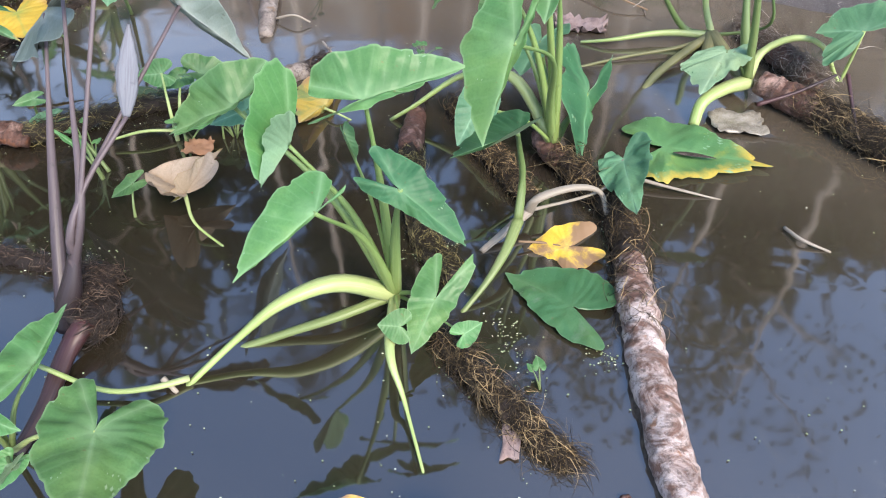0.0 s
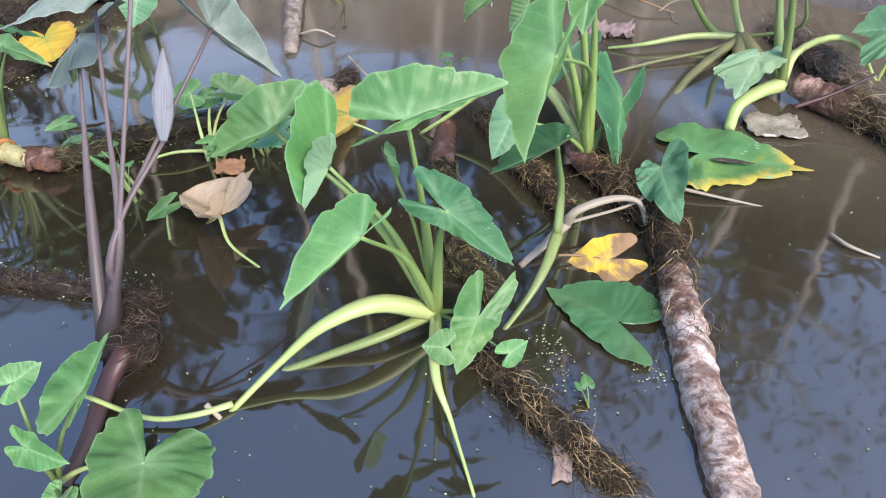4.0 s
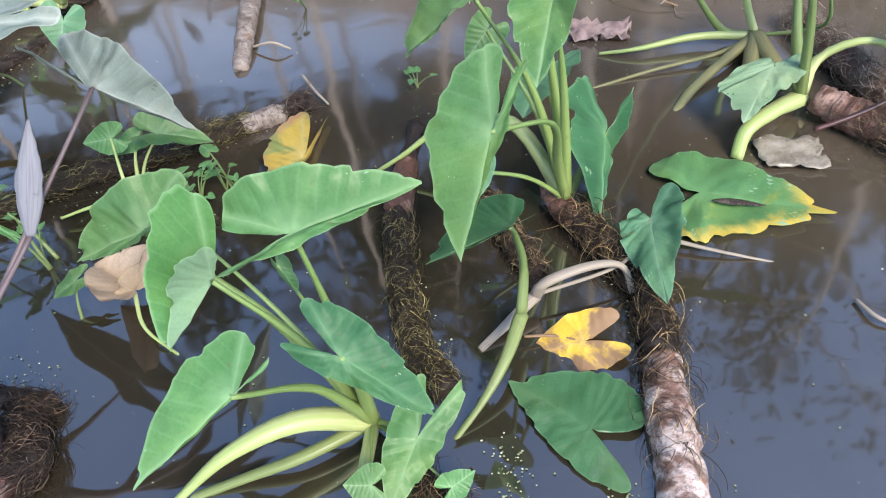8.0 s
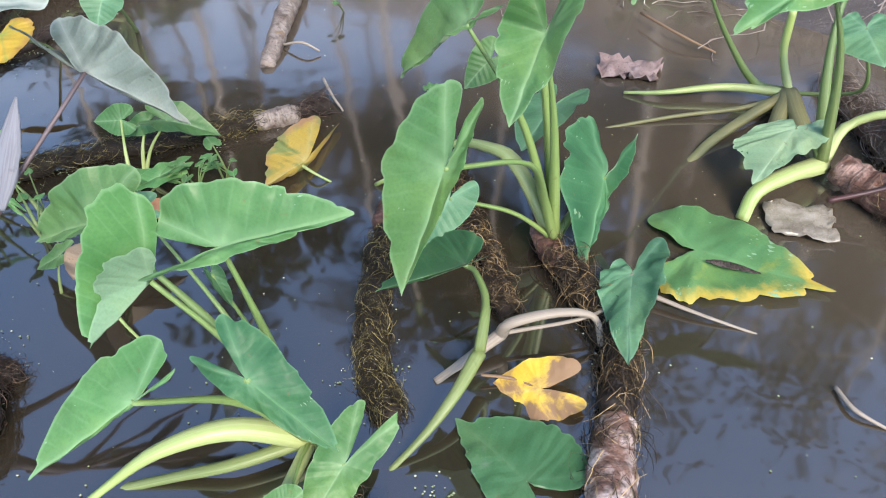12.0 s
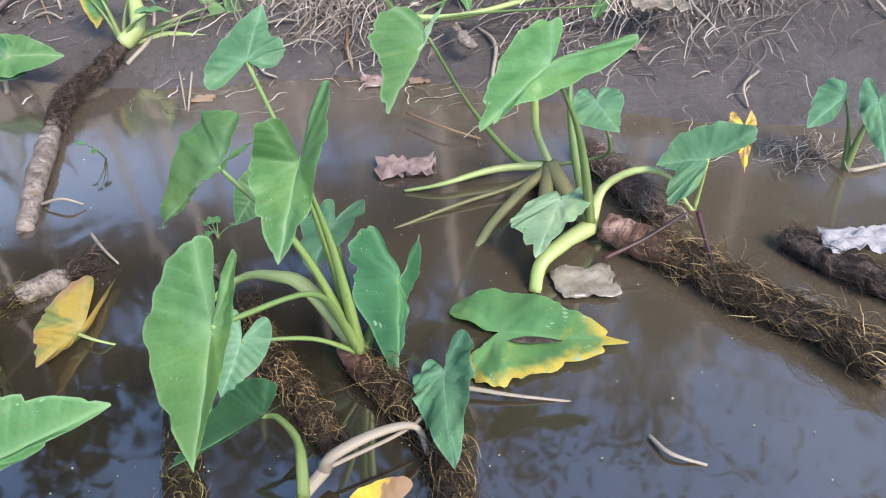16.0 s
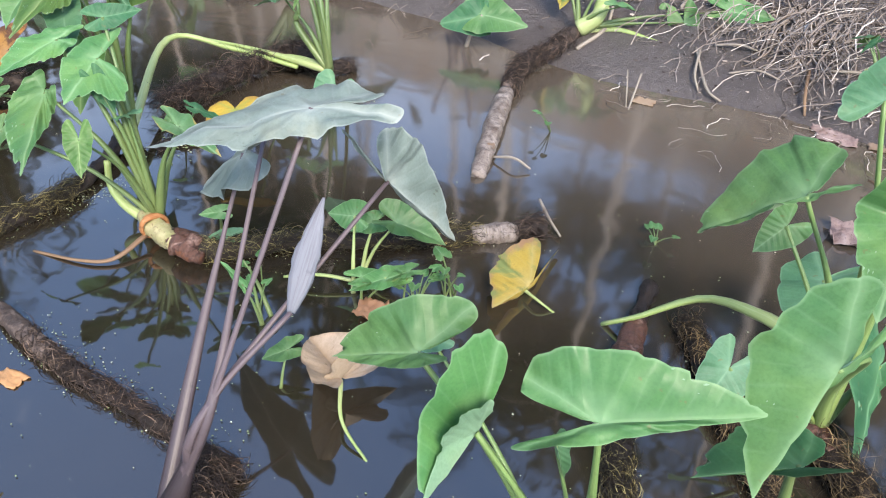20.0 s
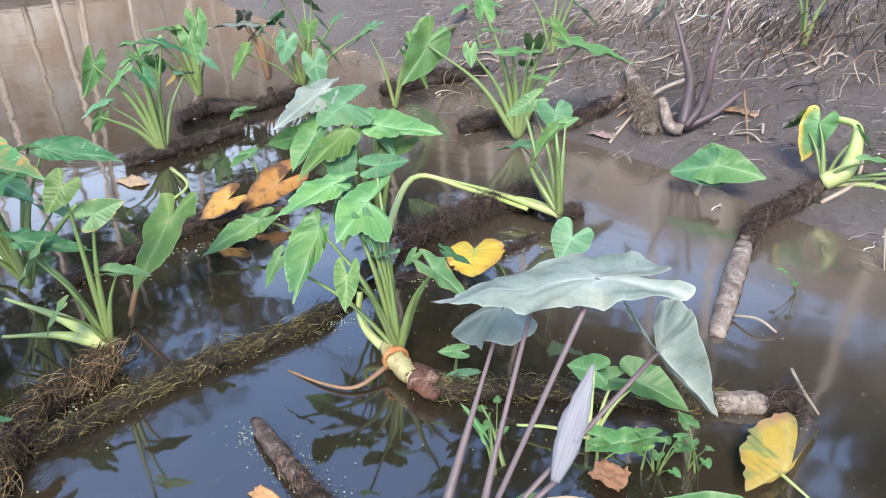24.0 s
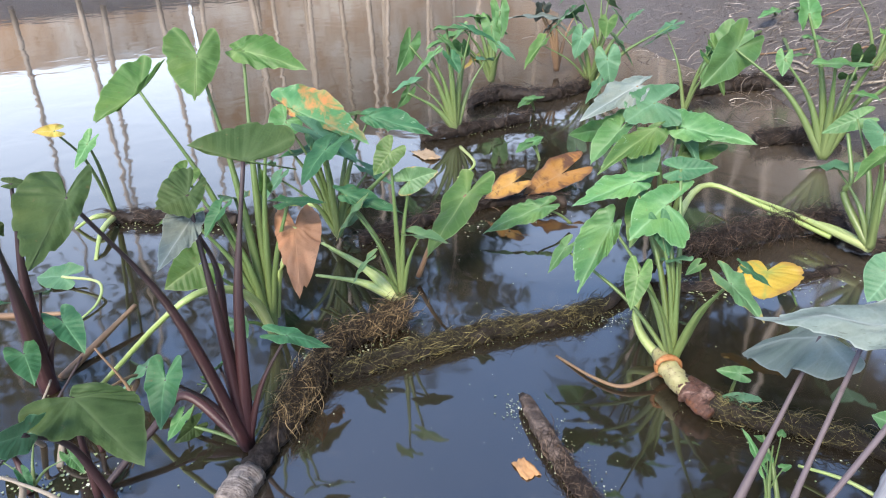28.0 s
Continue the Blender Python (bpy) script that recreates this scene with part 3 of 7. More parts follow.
def blade6(plant, joint, tip, edge_a, lobe_a, edge_b, lobe_b, wave=0.03, mats=None, label="", upper=(0.2, 0.4, 1.2), name="leaf_blade"):
    """A blade laid through its stalk joint, its tip and, on each half, a point of the margin and the end of the lobe. The first half
    shows its upper face towards the given side."""
    LEAF_SEED[0] += 1
    seed = LEAF_SEED[0]
    j = vec(joint)
    t = vec(tip) - j
    length = t.length
    halves = []
    for e_, l_ in ((edge_a, lobe_a), (edge_b, lobe_b)):
        e_, l_ = vec(e_) - j, vec(l_) - j
        ey = min(0.75, max(-0.05, e_.dot(t) / t.length_squared))
        halves.append((e_, l_, outline_x(ey), ey))
    if halves[0][0].cross(t).dot(vec(upper) - j) < 0:
        halves.reverse()
    half = spline([(x, y, 0) for x, y in OUTLINE], 60)
    rows = 12
    rnd = random.Random(seed)
    ph = [rnd.uniform(0, 6.28) for _ in range(4)]
    verts, uvs, ring, top, faces = [], [], [], {}, []
    mean = (halves[0][0].cross(t).normalized() + t.cross(halves[1][0]).normalized())
    mean = mean.normalized() if mean.length > 0.2 else halves[0][0].cross(t).normalized()
    LX, LY = 0.235, -0.49

    def at(x, y, sgn):
        e_, l_, ex, ey = halves[0 if sgn > 0 else 1]
        ax = abs(x)
        if y * ex >= ey * ax:
            be = ax / ex
            return t * (y - be * ey) + e_ * be
        det = ex * LY - ey * LX
        be = (ax * LY - y * LX) / det
        ga = (ex * y - ey * ax) / det
        return e_ * be + l_ * ga

    for sgn in (1, -1):
        for r_ in range(rows + 1):
            s_ = (r_ / rows) ** 0.85
            for i, p_ in enumerate(half):
                key = ("c",) if r_ == 0 else ("m", r_) if i == 0 else (sgn, i, r_)
                if key in top:
                    continue
                top[key] = len(verts)
                px, py = p_.x * sgn * s_, p_.y * s_
                bite = 1 - 0.16 * s_ ** 5 * max(0.0, noise.noise(Vector((px * 9, py * 9, seed * 3.7))) - 0.02)
                q_ = at(px * bite, py * bite, sgn)
                a_ = math.atan2(p_.x, p_.y)
                lift = wave * s_ * s_ * (math.sin(a_ * 6 * sgn + ph[0]) + 0.6 * math.sin(a_ * 13 + ph[1] * sgn)) * (0.35 + abs(px))
                lift += (0.045 * noise.noise(Vector((px * 4, py * 4, seed * 1.3))) + 0.012 * noise.noise(Vector((px * 12, py * 12, seed * 2.1)))) * min(1, 2.5 * s_)
                ridge = 6.2 * max(py, 0.0) ** 0.9 - 4.6 * abs(px) if py > 0.3 * abs(px) else 7.0 * (0.5 * abs(px) - 0.866 * py) - 4.2 * abs(0.866 * abs(px) + 0.5 * py)
                lift += 0.0035 * math.cos(2 * math.pi * ridge) * min(1, 5 * abs(px)) * min(1.0, 3 * s_)
                lift += 0.05 * (1 - s_) * s_
                verts.append(q_ + mean * (lift * length))
                uvs.append((px, py))
                ring.append((s_, i / len(half)))

    def idx_(sgn, i, r_):
        return top[("c",)] if r_ == 0 else top[("m", r_)] if i == 0 else top[(sgn, i, r_)]

    for sgn in (1, -1):
        for i in range(len(half) - 1):
            for r_ in range(rows):
                q_ = [idx_(sgn, i, r_), idx_(sgn, i, r_ + 1), idx_(sgn, i + 1, r_ + 1), idx_(sgn, i + 1, r_)]
                q_ = [v for k, v in enumerate(q_) if v not in q_[:k]]
                faces.append(tuple(reversed(q_)) if sgn > 0 else tuple(q_))
    # under side, a hair below
    me = mesh_of("blade", verts, faces)
    nv = len(verts)
    under = [v - n_.vector * (0.0011 * (1.0 - 0.5 * r_[0])) for v, n_, r_ in zip(verts, me.vertex_normals, ring)]
    bpy.data.meshes.remove(me)
    lower = [tuple(reversed([v + nv for v in fc])) for fc in faces]
    me = mesh_of("blade", verts + under, faces + lower, slots=[0] * len(faces) + [1] * len(lower), uvs={"shape": uvs + uvs, "ring": ring + ring})
    ob = part(name, me, mats or [GREEN, PALE_UNDER], plant, label)
    ob.matrix_world = Matrix.Translation(j)
    return ob


def leaf6(plant, foot, joint, tip, edge_a, lobe_a, edge_b, lobe_b, r0=0.011, r1=0.0045, stem=None, rise=0.5, via=None, **kw):
    """A leaf through given places, with its petiole."""
    stalk(plant, [foot, *via, joint] if via else bowed(foot, joint, rise), r0, r1, stem)
    return blade6(plant, joint, tip, edge_a, lobe_a, edge_b, lobe_b, **kw)


def fill(plant, base, count, height, spread, seed, size=0.12, r0=0.010, stem=None, mats=None, lean=0.0):
    """More leaves of a crowded plant, thrown out all round its crown."""
    rnd = random.Random(seed)
    for k in range(count):
        a = rnd.uniform(0, 6.28)
        h, sp = height * rnd.uniform(0.45, 1.0), spread * rnd.uniform(0.3, 1.0)
        j = vec(base) + Vector((math.cos(a) * sp, math.sin(a) * sp, h))
        L = size * rnd.uniform(0.65, 1.2)
        a2 = a + rnd.uniform(-0.7, 0.7)
        t = j + Vector((math.cos(a2), math.sin(a2), -rnd.uniform(0.1, 1.3))).normalized() * L
        leaf(plant, base, j, t, None, r0=r0 * rnd.uniform(0.7, 1.1), r1=r0 * 0.35, stem=stem, wide=rnd.uniform(0.75, 1.0), lobes=rnd.uniform(0.8, 1.2), fold=rnd.uniform(0, 0.4), mats=mats or rnd.choice(([GREEN, PALE_UNDER], [TORN, PALE_UNDER], [GREEN_BACKLIT, PALE_UNDER], [GREEN_DEEP, PALE_UNDER], [BLUE_GREEN, PALE_UNDER])))


def plant_at(place, label, name="taro_plant", group="taro plants in the pond", category="taro plant"):
    e = new(name)
    e.empty_display_size = 0.05
    return tagged(e, label, category, group)


def strands(points, radius, count, seed, length=0.05, thin=0.0011, wild=1.0, wrap=0.75, hang=0.0, name="root_mat", along=(0, 1)):
    """Many thin curled rootlets that clothe a rhizome in uneven tufts."""
    rnd = random.Random(seed)
    c = spline(points, 60)
    verts, faces = [], []
    made = 0
    while made < count:
        u = rnd.uniform(*along)
        a = rnd.uniform(-0.35, math.pi + 0.35)
        heading, tuft = rnd.uniform(0, 6.28), rnd.randint(3, 11)
        if rnd.random() < 0.35:
            heading = rnd.choice((0.0, math.pi)) + rnd.uniform(-0.5, 0.5)
        stand = rnd.random() ** 1.8 * wild * 1.3
        for _ in range(tuft):
            made += 1
            uu = min(max(u + rnd.gauss(0, 0.012), along[0]), along[1])
            i = min(int(uu * 60), 59)
            q = c[i].lerp(c[i + 1], uu * 60 - i)
            d = (c[i + 1] - c[i]).normalized()
            side = d.cross(Vector((0, 0, 1))).normalized()
            up = side.cross(d)
            aa = a + rnd.gauss(0, 0.35)
            out = side * math.cos(aa) + up * math.sin(aa)
            round_ = d.cross(out)
            h = heading + rnd.gauss(0, 0.45)
            x = q + out * radius * rnd.uniform(1.05, 1.35)
            n = 7
            step = length * rnd.uniform(0.35, 1.25) / n
            w = thin * 0.85 * rnd.uniform(0.5, 1.5)
            bend, rise = rnd.gauss(0, 0.20), stand * rnd.uniform(0.2, 0.9)
            k0 = len(verts)
            for s in range(n + 1):
                taper = 1.0 - 0.6 * s / n
                e1, e2 = side * (w * taper), up * (w * taper)
                verts += [x + e1, x - e1 * 0.5 + e2 * 0.87, x - e1 * 0.5 - e2 * 0.87]
                h += bend + rnd.gauss(0, 0.22)
                x = x + (d * math.cos(h) + round_ * math.sin(h) + out * rise).normalized() * step - Vector((0, 0, hang * step))
                rise -= 0.16 * wild
                off = x - (q + d * (x - q).dot(d))
                if 1e-5 < off.length < radius * 1.12:
                    x += off.normalized() * (radius * 1.13 - off.length)
                    out = off.normalized()
                    round_ = d.cross(out)
            for s in range(n):
                for k in range(3):
                    a0, b0 = k0 + s * 3 + k, k0 + s * 3 + (k + 1) % 3
                    faces.append((a0, b0, b0 + 3, a0 + 3))
    return mesh_of(name, verts, faces)


def rhizome(points, radii, skin, roots=None, count=0, label="", seed=1, root_len=0.05, thin=0.0011, wild=1.0, along=(0, 1), sides=14, steps=40, rough=0.34, rings=0.05, hang=0.0, name="taro_rhizome", bare=()):
    """An old taro stem that floats half sunk, with its ring scars and its coat of rootlets."""
    e = tagged(new(name), label, "rhizome", "floating taro rhizomes")
    steps = max(40, int(sum((vec(q_) - vec(p_)).length for p_, q_ in zip(points, points[1:])) / 0.008))
    me = tube(points, [0.66 * q_ for q_ in radii], 20, min(steps, 150), rough, seed, 1.0, 0, rings, "stem_body")
    shaggy = 1.0 if roots else 0.5
    for k, v in enumerate(me.vertices):
        q_ = v.co
        amp = radii[0] * ((0.42 if roots else 0.2) * noise.noise(q_ * 17 + Vector((0, seed, 0))) + 0.22 * noise.noise(q_ * 38 + Vector((seed, 0, 0))) + 0.16 * shaggy * noise.noise(q_ * 95) + 0.10 * noise.noise(q_ * 210))
        along_ = (k // 20) / min(steps, 150)
        if any(u0 - 0.004 < along_ < u1 + 0.004 for u0, u1, _s, _l in bare):
            amp = -0.2 * radii[0]
        v.co = q_ + v.normal * amp
    me.update()
    body = part("stem_body", me, skin, e)
    line = spline(points, 60)
    for u0, u1, skin2, bare_label in bare:
        i0, i1 = int(u0 * 60), int(u1 * 60)
        pts = [line[k] for k in range(i0, i1 + 1, max(1, (i1 - i0) // 8))]
        rr = [lerp_list(radii, u0 + (u1 - u0) * k / 8) * (1.0 if 0 < k < 8 else 0.86) for k in range(9)]
        me = tube(pts, rr, 20, max(20, int((u1 - u0) * steps)), rough * 0.35, seed + 5, 1.0, 0, rings * 0.5, "bare_skin")
        for v in me.vertices:
            v.co = v.co + v.normal * (radii[0] * (0.14 * noise.noise(v.co * 16) + 0.15 * noise.noise(v.co * 55) + 0.10 * noise.noise(v.co * 170)))
        me.update()
        part("bare_skin", me, skin2, e, bare_label)
    if roots:
        mean = sum(radii) / len(radii)
        r = part("root_mat", strands(points, mean * 0.74, int(count * 4.4), seed, root_len, thin, wild, along=along, hang=hang), roots, e, "tangled thin rootlets")
        r["kind"] = "stuff"
    return e

# ---------------------------------------------------------------- setting
def shore(x):
    """Far water line of the pond."""
    return 3.06 - 0.27 * x + 0.10 * math.sin(1.7 * x + 0.6) + 0.05 * math.sin(4.1 * x)


def ground_height(x, y):
    d = y - shore(x)
    near = -0.45 - y + 0.08 * math.sin(2.3 * x)
    right = x - 4.5
    left = -13.0 - x
    up = max(d, near, right, left)
    z = 0.30 * up if up > 0 else max(-0.32, 0.42 * up)
    if up > 0:
        z = 0.24 * up + 0.10 * (1 - math.exp(-up * 1.2))
        z = min(z, 1.1 + 0.02 * up)
    z += 0.014 * noise.noise(Vector((x * 3.1, y * 3.1, 0))) + 0.006 * noise.noise(Vector((x * 11, y * 11, 4)))
    return z


def sheet(name, xs, ys, height, mat, label, category):
    verts = [(x, y, height(x, y)) for y in ys for x in xs]
    nx = len(xs)
    faces = [(j * nx + i, j * nx + i + 1, (j + 1) * nx + i + 1, (j + 1) * nx + i) for j in range(len(ys) - 1) for i in range(nx - 1)]
    ob = part(name, mesh_of(name, verts, faces), mat)
    return tagged(ob, label, category, "", "structure")


def graded(lo, hi, fine_lo, fine_hi, step, growth=1.35):
    a = list(np.arange(fine_lo, fine_hi, step))
    s, v, left = step, fine_lo, []
    while v > lo:
        s *= growth
        v -= s
        left.append(v)
    s, v = step, a[-1]
    while v < hi:
        s *= growth
        v += s
        a.append(v)
    return [float(q) for q in reversed(left)] + [float(q) for q in a]


def on_bank(x, y, up=0.0):
    return (x, y, max(ground_height(x, y), 0.0) + up)


sheet("ground", graded(-600, 600, -6, 3.0, 0.06), graded(-600, 600, 2.0, 7.0, 0.06), ground_height, MUD, "grey wet mud bank sloping into the pond", "mud bank")
sheet("water", [-13.6 + 0.4 * i for i in range(48)], [-1.2 + 0.4 * i for i in range(26)], lambda x, y: 0.0, WATER, "still turbid brown pond water mirroring the sky", "pond water")

# ---------------------------------------------------------------- rhizomes
rhizome([(0.675, 0.738, 0.004), (0.648, 0.847, 0.010), (0.620, 1.028, 0.012), (0.599, 1.234, 0.012), (0.589, 1.378, 0.015), (0.578, 1.528, 0.015), (0.503, 1.634, 0.020), (0.419, 1.731, 0.030), (0.374, 1.813, 0.050)],
        [0.030, 0.034, 0.036, 0.038, 0.038, 0.037, 0.032, 0.028, 0.025], BARK_DARK, ROOT_GOLD, 320, "pale flaking taro rhizome with golden rootlets, half sunk in water", 3, 0.075, 0.0011, 1.3, (0.36, 0.86), bare=((0.0, 0.50, BARK_WHITE, "pale flaking skin"), (0.84, 0.98, BARK_RED, "red-brown skin")))
rhizome([(0.052, 2.026, 0.010), (0.062, 1.804, 0.012), (0.081, 1.660, 0.015), (0.123, 1.496, 0.012), (0.172, 1.371, 0.008), (0.227, 1.299, 0.000)],
        [0.024, 0.030, 0.033, 0.034, 0.034, 0.028], BARK_DARK, ROOT_MOSS, 520, "dark rotting taro rhizome covered in yellowish curled rootlets", 5, 0.035, 0.0011, 1.4, (0.35, 1), bare=((0.12, 0.32, BARK_RED, "reddish peeled skin"),))
rhizome([(0.149, 1.960, 0.010), (0.228, 1.794, 0.018), (0.302, 1.676, 0.018), (0.371, 1.566, 0.010)], [0.020, 0.028, 0.030, 0.026], BARK_DARK, ROOT_GOLD, 380,
        "short dark taro rhizome under a mat of tan rootlets", 7, 0.05, 0.0011, 1.4)
mossy = rhizome([(-0.993, 1.630, 0.035), (-0.870, 1.645, 0.030), (-0.702, 1.796, 0.018), (-0.485, 1.932, 0.014), (-0.355, 2.029, 0.014), (-0.236, 2.118, 0.012)],
        [0.026, 0.030, 0.027, 0.025, 0.026, 0.025], BARK_DARK, ROOT_MOSS, 420, "long taro rhizome with mossy rootlets and a whitish bare end", 9, 0.05, 0.0011, 1.6, (0.16, 0.76), bare=((0.76, 0.90, BARK_GREY, "whitish bare skin"), (0.03, 0.15, BARK_RED, "red-brown cut skin")))
tuft = part("root_tuft", strands([(-0.355, 2.029, 0.014), (-0.290, 2.078, 0.013), (-0.232, 2.120, 0.014)], 0.022, 260, 91, 0.06, 0.0012, 1.8, along=(0.45, 1)), ROOT_DARK, mossy, "frayed dark rootlets at the end")
tuft["kind"] = "stuff"
rhizome([(-0.492, 2.280, 0.000), (-0.548, 2.500, 0.020), (-0.617, 2.785, 0.022), (-0.648, 3.007, 0.030), (-0.597, 3.133, 0.050), (-0.552, 3.331, 0.080)],
        [0.024, 0.029, 0.031, 0.033, 0.033, 0.034], BARK_BROWN, ROOT_DARK, 520, "pale ringed taro rhizome with dark rootlets near the bank", 11, 0.055, 0.0012, 1.3, (0.42, 0.95), steps=50, rings=0.06, bare=((0.0, 0.42, BARK_GREY, "pale ringed skin"),))
rhizome([(-1.147, 1.281, 0.025), (-1.032, 1.257, 0.020), (-0.880, 1.232, 0.012), (-0.714, 1.222, 0.008), (-0.470, 1.198, 0.010), (-0.491, 1.175, 0.030)],
        [0.014, 0.021, 0.018, 0.020, 0.023, 0.030], BARK_DARK, ROOT_DARK, 420, "dark sodden taro rhizome with matted brown rootlets", 13, 0.040, 0.0010, 0.9, (0.22, 1), steps=50, bare=((0.03, 0.36, BARK_BROWN, "bare grey-brown skin"),))
rhizome([(-1.474, 0.924, 0.005), (-1.455, 1.056, 0.012), (-1.446, 1.217, 0.014), (-1.425, 1.379, 0.016), (-1.387, 1.549, 0.012), (-1.378, 1.689, 0.015), (-1.438, 1.886, 0.030), (-1.477, 1.995, 0.060)],
        [0.020, 0.027, 0.031, 0.033, 0.030, 0.026, 0.030, 0.030], BARK_DARK, ROOT_MOSS, 700, "long mossy taro rhizome furred with olive rootlets and weed", 15, 0.05, 0.0012, 1.2, (0, 0.72), steps=60)
rhizome([(-1.164, 0.587, 0.010), (-1.277, 0.698, 0.015), (-1.388, 0.796, 0.020), (-1.507, 0.900, 0.028), (-1.586, 1.015, 0.028), (-1.596, 1.119, 0.030), (-1.604, 1.196, 0.045)],
        [0.034, 0.036, 0.036, 0.036, 0.034, 0.030, 0.022], BARK_DARK, ROOT_GOLD, 700, "thick taro rhizome wrapped in brown stringy rootlets", 17, 0.075, 0.0013, 1.1, (0.25, 0.98), steps=60, bare=((0.0, 0.10, BARK_GREY, "grey bare end"),))
rhizome([(0.970, 2.115, 0.050), (1.054, 2.055, 0.035), (1.153, 1.970, 0.030), (1.229, 1.855, 0.030), (1.351, 1.748, 0.030), (1.406, 1.641, 0.030)],
        [0.034, 0.040, 0.040, 0.040, 0.040, 0.038], BARK_BROWN, ROOT_GOLD, 700, "thick red-brown taro rhizome with straw-coloured rootlets", 19, 0.075, 0.0012, 1.3, (0.24, 1), steps=50, bare=((0.0, 0.30, BARK_RED, "red-brown flaking skin"),))
rhizome([(0.228, 1.136, 0.000), (0.289, 1.068, 0.012), (0.365, 0.992, 0.014), (0.426, 0.937, 0.008), (0.479, 0.902, -0.008)], [0.020, 0.030, 0.030, 0.022, 0.008], BARK_DARK, ROOT_GOLD, 420,
        "short decaying taro rhizome with frayed straw-like rootlets", 21, 0.06, 0.0010, 1.2)
rhizome([(-1.361, 1.952, 0.000), (-1.297, 2.090, 0.010), (-1.236, 2.258, 0.010), (-1.195, 2.462, 0.000)], [0.020, 0.026, 0.022, 0.016], BARK_DARK, ROOT_DARK, 160, "dark wet taro rhizome behind a leafy plant", 23, 0.05)
rhizome([(-1.501, 2.141, 0.030), (-1.467, 2.316, 0.040), (-1.431, 2.539, 0.040), (-1.386, 2.739, 0.030)], [0.028, 0.042, 0.036, 0.022], BARK_DARK, ROOT_DARK, 520, "dark clump of old taro rhizome bristling with rootlets", 25, 0.10, 0.0014, 1.6)
rhizome([(-2.152, 1.271, 0.010), (-2.157, 1.493, 0.018), (-2.186, 1.794, 0.020), (-2.041, 2.056, 0.020)], [0.028, 0.033, 0.035, 0.030], BARK_DARK, ROOT_DARK, 260, "dark taro rhizome strewn with dead leaves", 27, 0.07)
rhizome([(-2.836, 0.501, 0.015), (-2.694, 0.710, 0.020), (-2.542, 0.929, 0.015)], [0.028, 0.034, 0.028], BARK_DARK, ROOT_DARK, 160, "dark taro rhizome with frayed rootlets", 29, 0.07)
rhizome([(-3.025, 1.926, 0.015), (-3.001, 2.084, 0.030), (-3.001, 2.275, 0.025), (-3.022, 2.541, 0.015)], [0.03, 0.045, 0.042, 0.03], BARK_DARK, ROOT_DARK, 160, "distant dark taro rhizome in the water", 31, 0.08)
rhizome([(-3.391, 2.398, 0.020), (-3.439, 2.608, 0.040), (-3.276, 2.804, 0.030), (-3.329, 3.158, 0.030)], [0.04, 0.055, 0.05, 0.04], BARK_DARK, ROOT_DARK, 160, "distant dark taro rhizome at the foot of plants", 33, 0.1)
rhizome([(-2.918, 3.422, 0.030), (-2.847, 3.774, 0.040), (-2.673, 4.065, 0.040)], [0.05, 0.06, 0.05], BARK_DARK, ROOT_DARK, 160, "distant dark taro rhizome near the mud bank", 35, 0.1)
rhizome([(-2.138, 3.173, 0.020), (-2.061, 3.352, 0.035), (-1.963, 3.528, 0.030)], [0.04, 0.045, 0.04], BARK_DARK, ROOT_DARK, 160, "dark taro rhizome under far plants", 37, 0.08)
rhizome([(-1.386, 2.662, 0.050), (-1.232, 2.619, 0.030), (-1.180, 2.723, 0.020)], [0.03, 0.035, 0.03], BARK_DARK, ROOT_DARK, 120, "short dark taro rhizome holding a leafy plant", 39, 0.06)
rhizome([(-1.757, 3.418, 0.009), (-1.684, 3.537, 0.064), (-1.613, 3.660, 0.119), (-1.582, 3.795, 0.164)], [0.045, 0.05, 0.045, 0.035], BARK_BROWN, ROOT_DARK, 240, "brown taro rhizome with a dark root collar on the mud", 41, 0.07, along=(0, 0.6))
rhizome([(-1.689, 3.980, 0.216), (-1.562, 3.809, 0.178), (-1.445, 3.663, 0.137), (-1.317, 3.509, 0.083)], [0.035, 0.045, 0.055, 0.05], BARK_GREY, ROOT_PALE, 420, "grey knotted taro rhizome with a shaggy root ball on mud", 42, 0.08, 0.0014, 1.4, along=(0.4, 1))

# ---------------------------------------------------------------- plant in front
BASE_A = (0.128, 1.212, 0.030)
a = plant_at(BASE_A, "leafy green taro plant with long petioles rising from the pond")
leaf6(a, BASE_A, (0.106, 1.190, 0.475), (0.254, 1.249, 0.507), (0.107, 1.234, 0.540), (0.009, 1.199, 0.483), (0.161, 1.196, 0.487), (0.036, 1.126, 0.467), stem=STALK_FRESH)
leaf6(a, BASE_A, (-0.028, 1.195, 0.375), (-0.039, 1.076, 0.374), (-0.075, 1.140, 0.430), (-0.018, 1.233, 0.487), (-0.047, 1.125, 0.409), (-0.013, 1.198, 0.433), wave=0.02, stem=STALK_FRESH)
leaf6(a, BASE_A, (0.062, 1.025, 0.383), (-0.044, 0.939, 0.312), (-0.013, 1.034, 0.385), (0.063, 1.097, 0.400), (0.032, 1.010, 0.351), (0.103, 1.058, 0.410), stem=STALK_FRESH)
leaf6(a, BASE_A, (0.178, 1.077, 0.397), (0.282, 1.065, 0.306), (0.216, 1.108, 0.405), (0.128, 1.124, 0.435), (0.186, 1.058, 0.373), (0.108, 1.082, 0.406), mats=[GREEN_DEEP, PALE_UNDER], stem=STALK_FRESH)
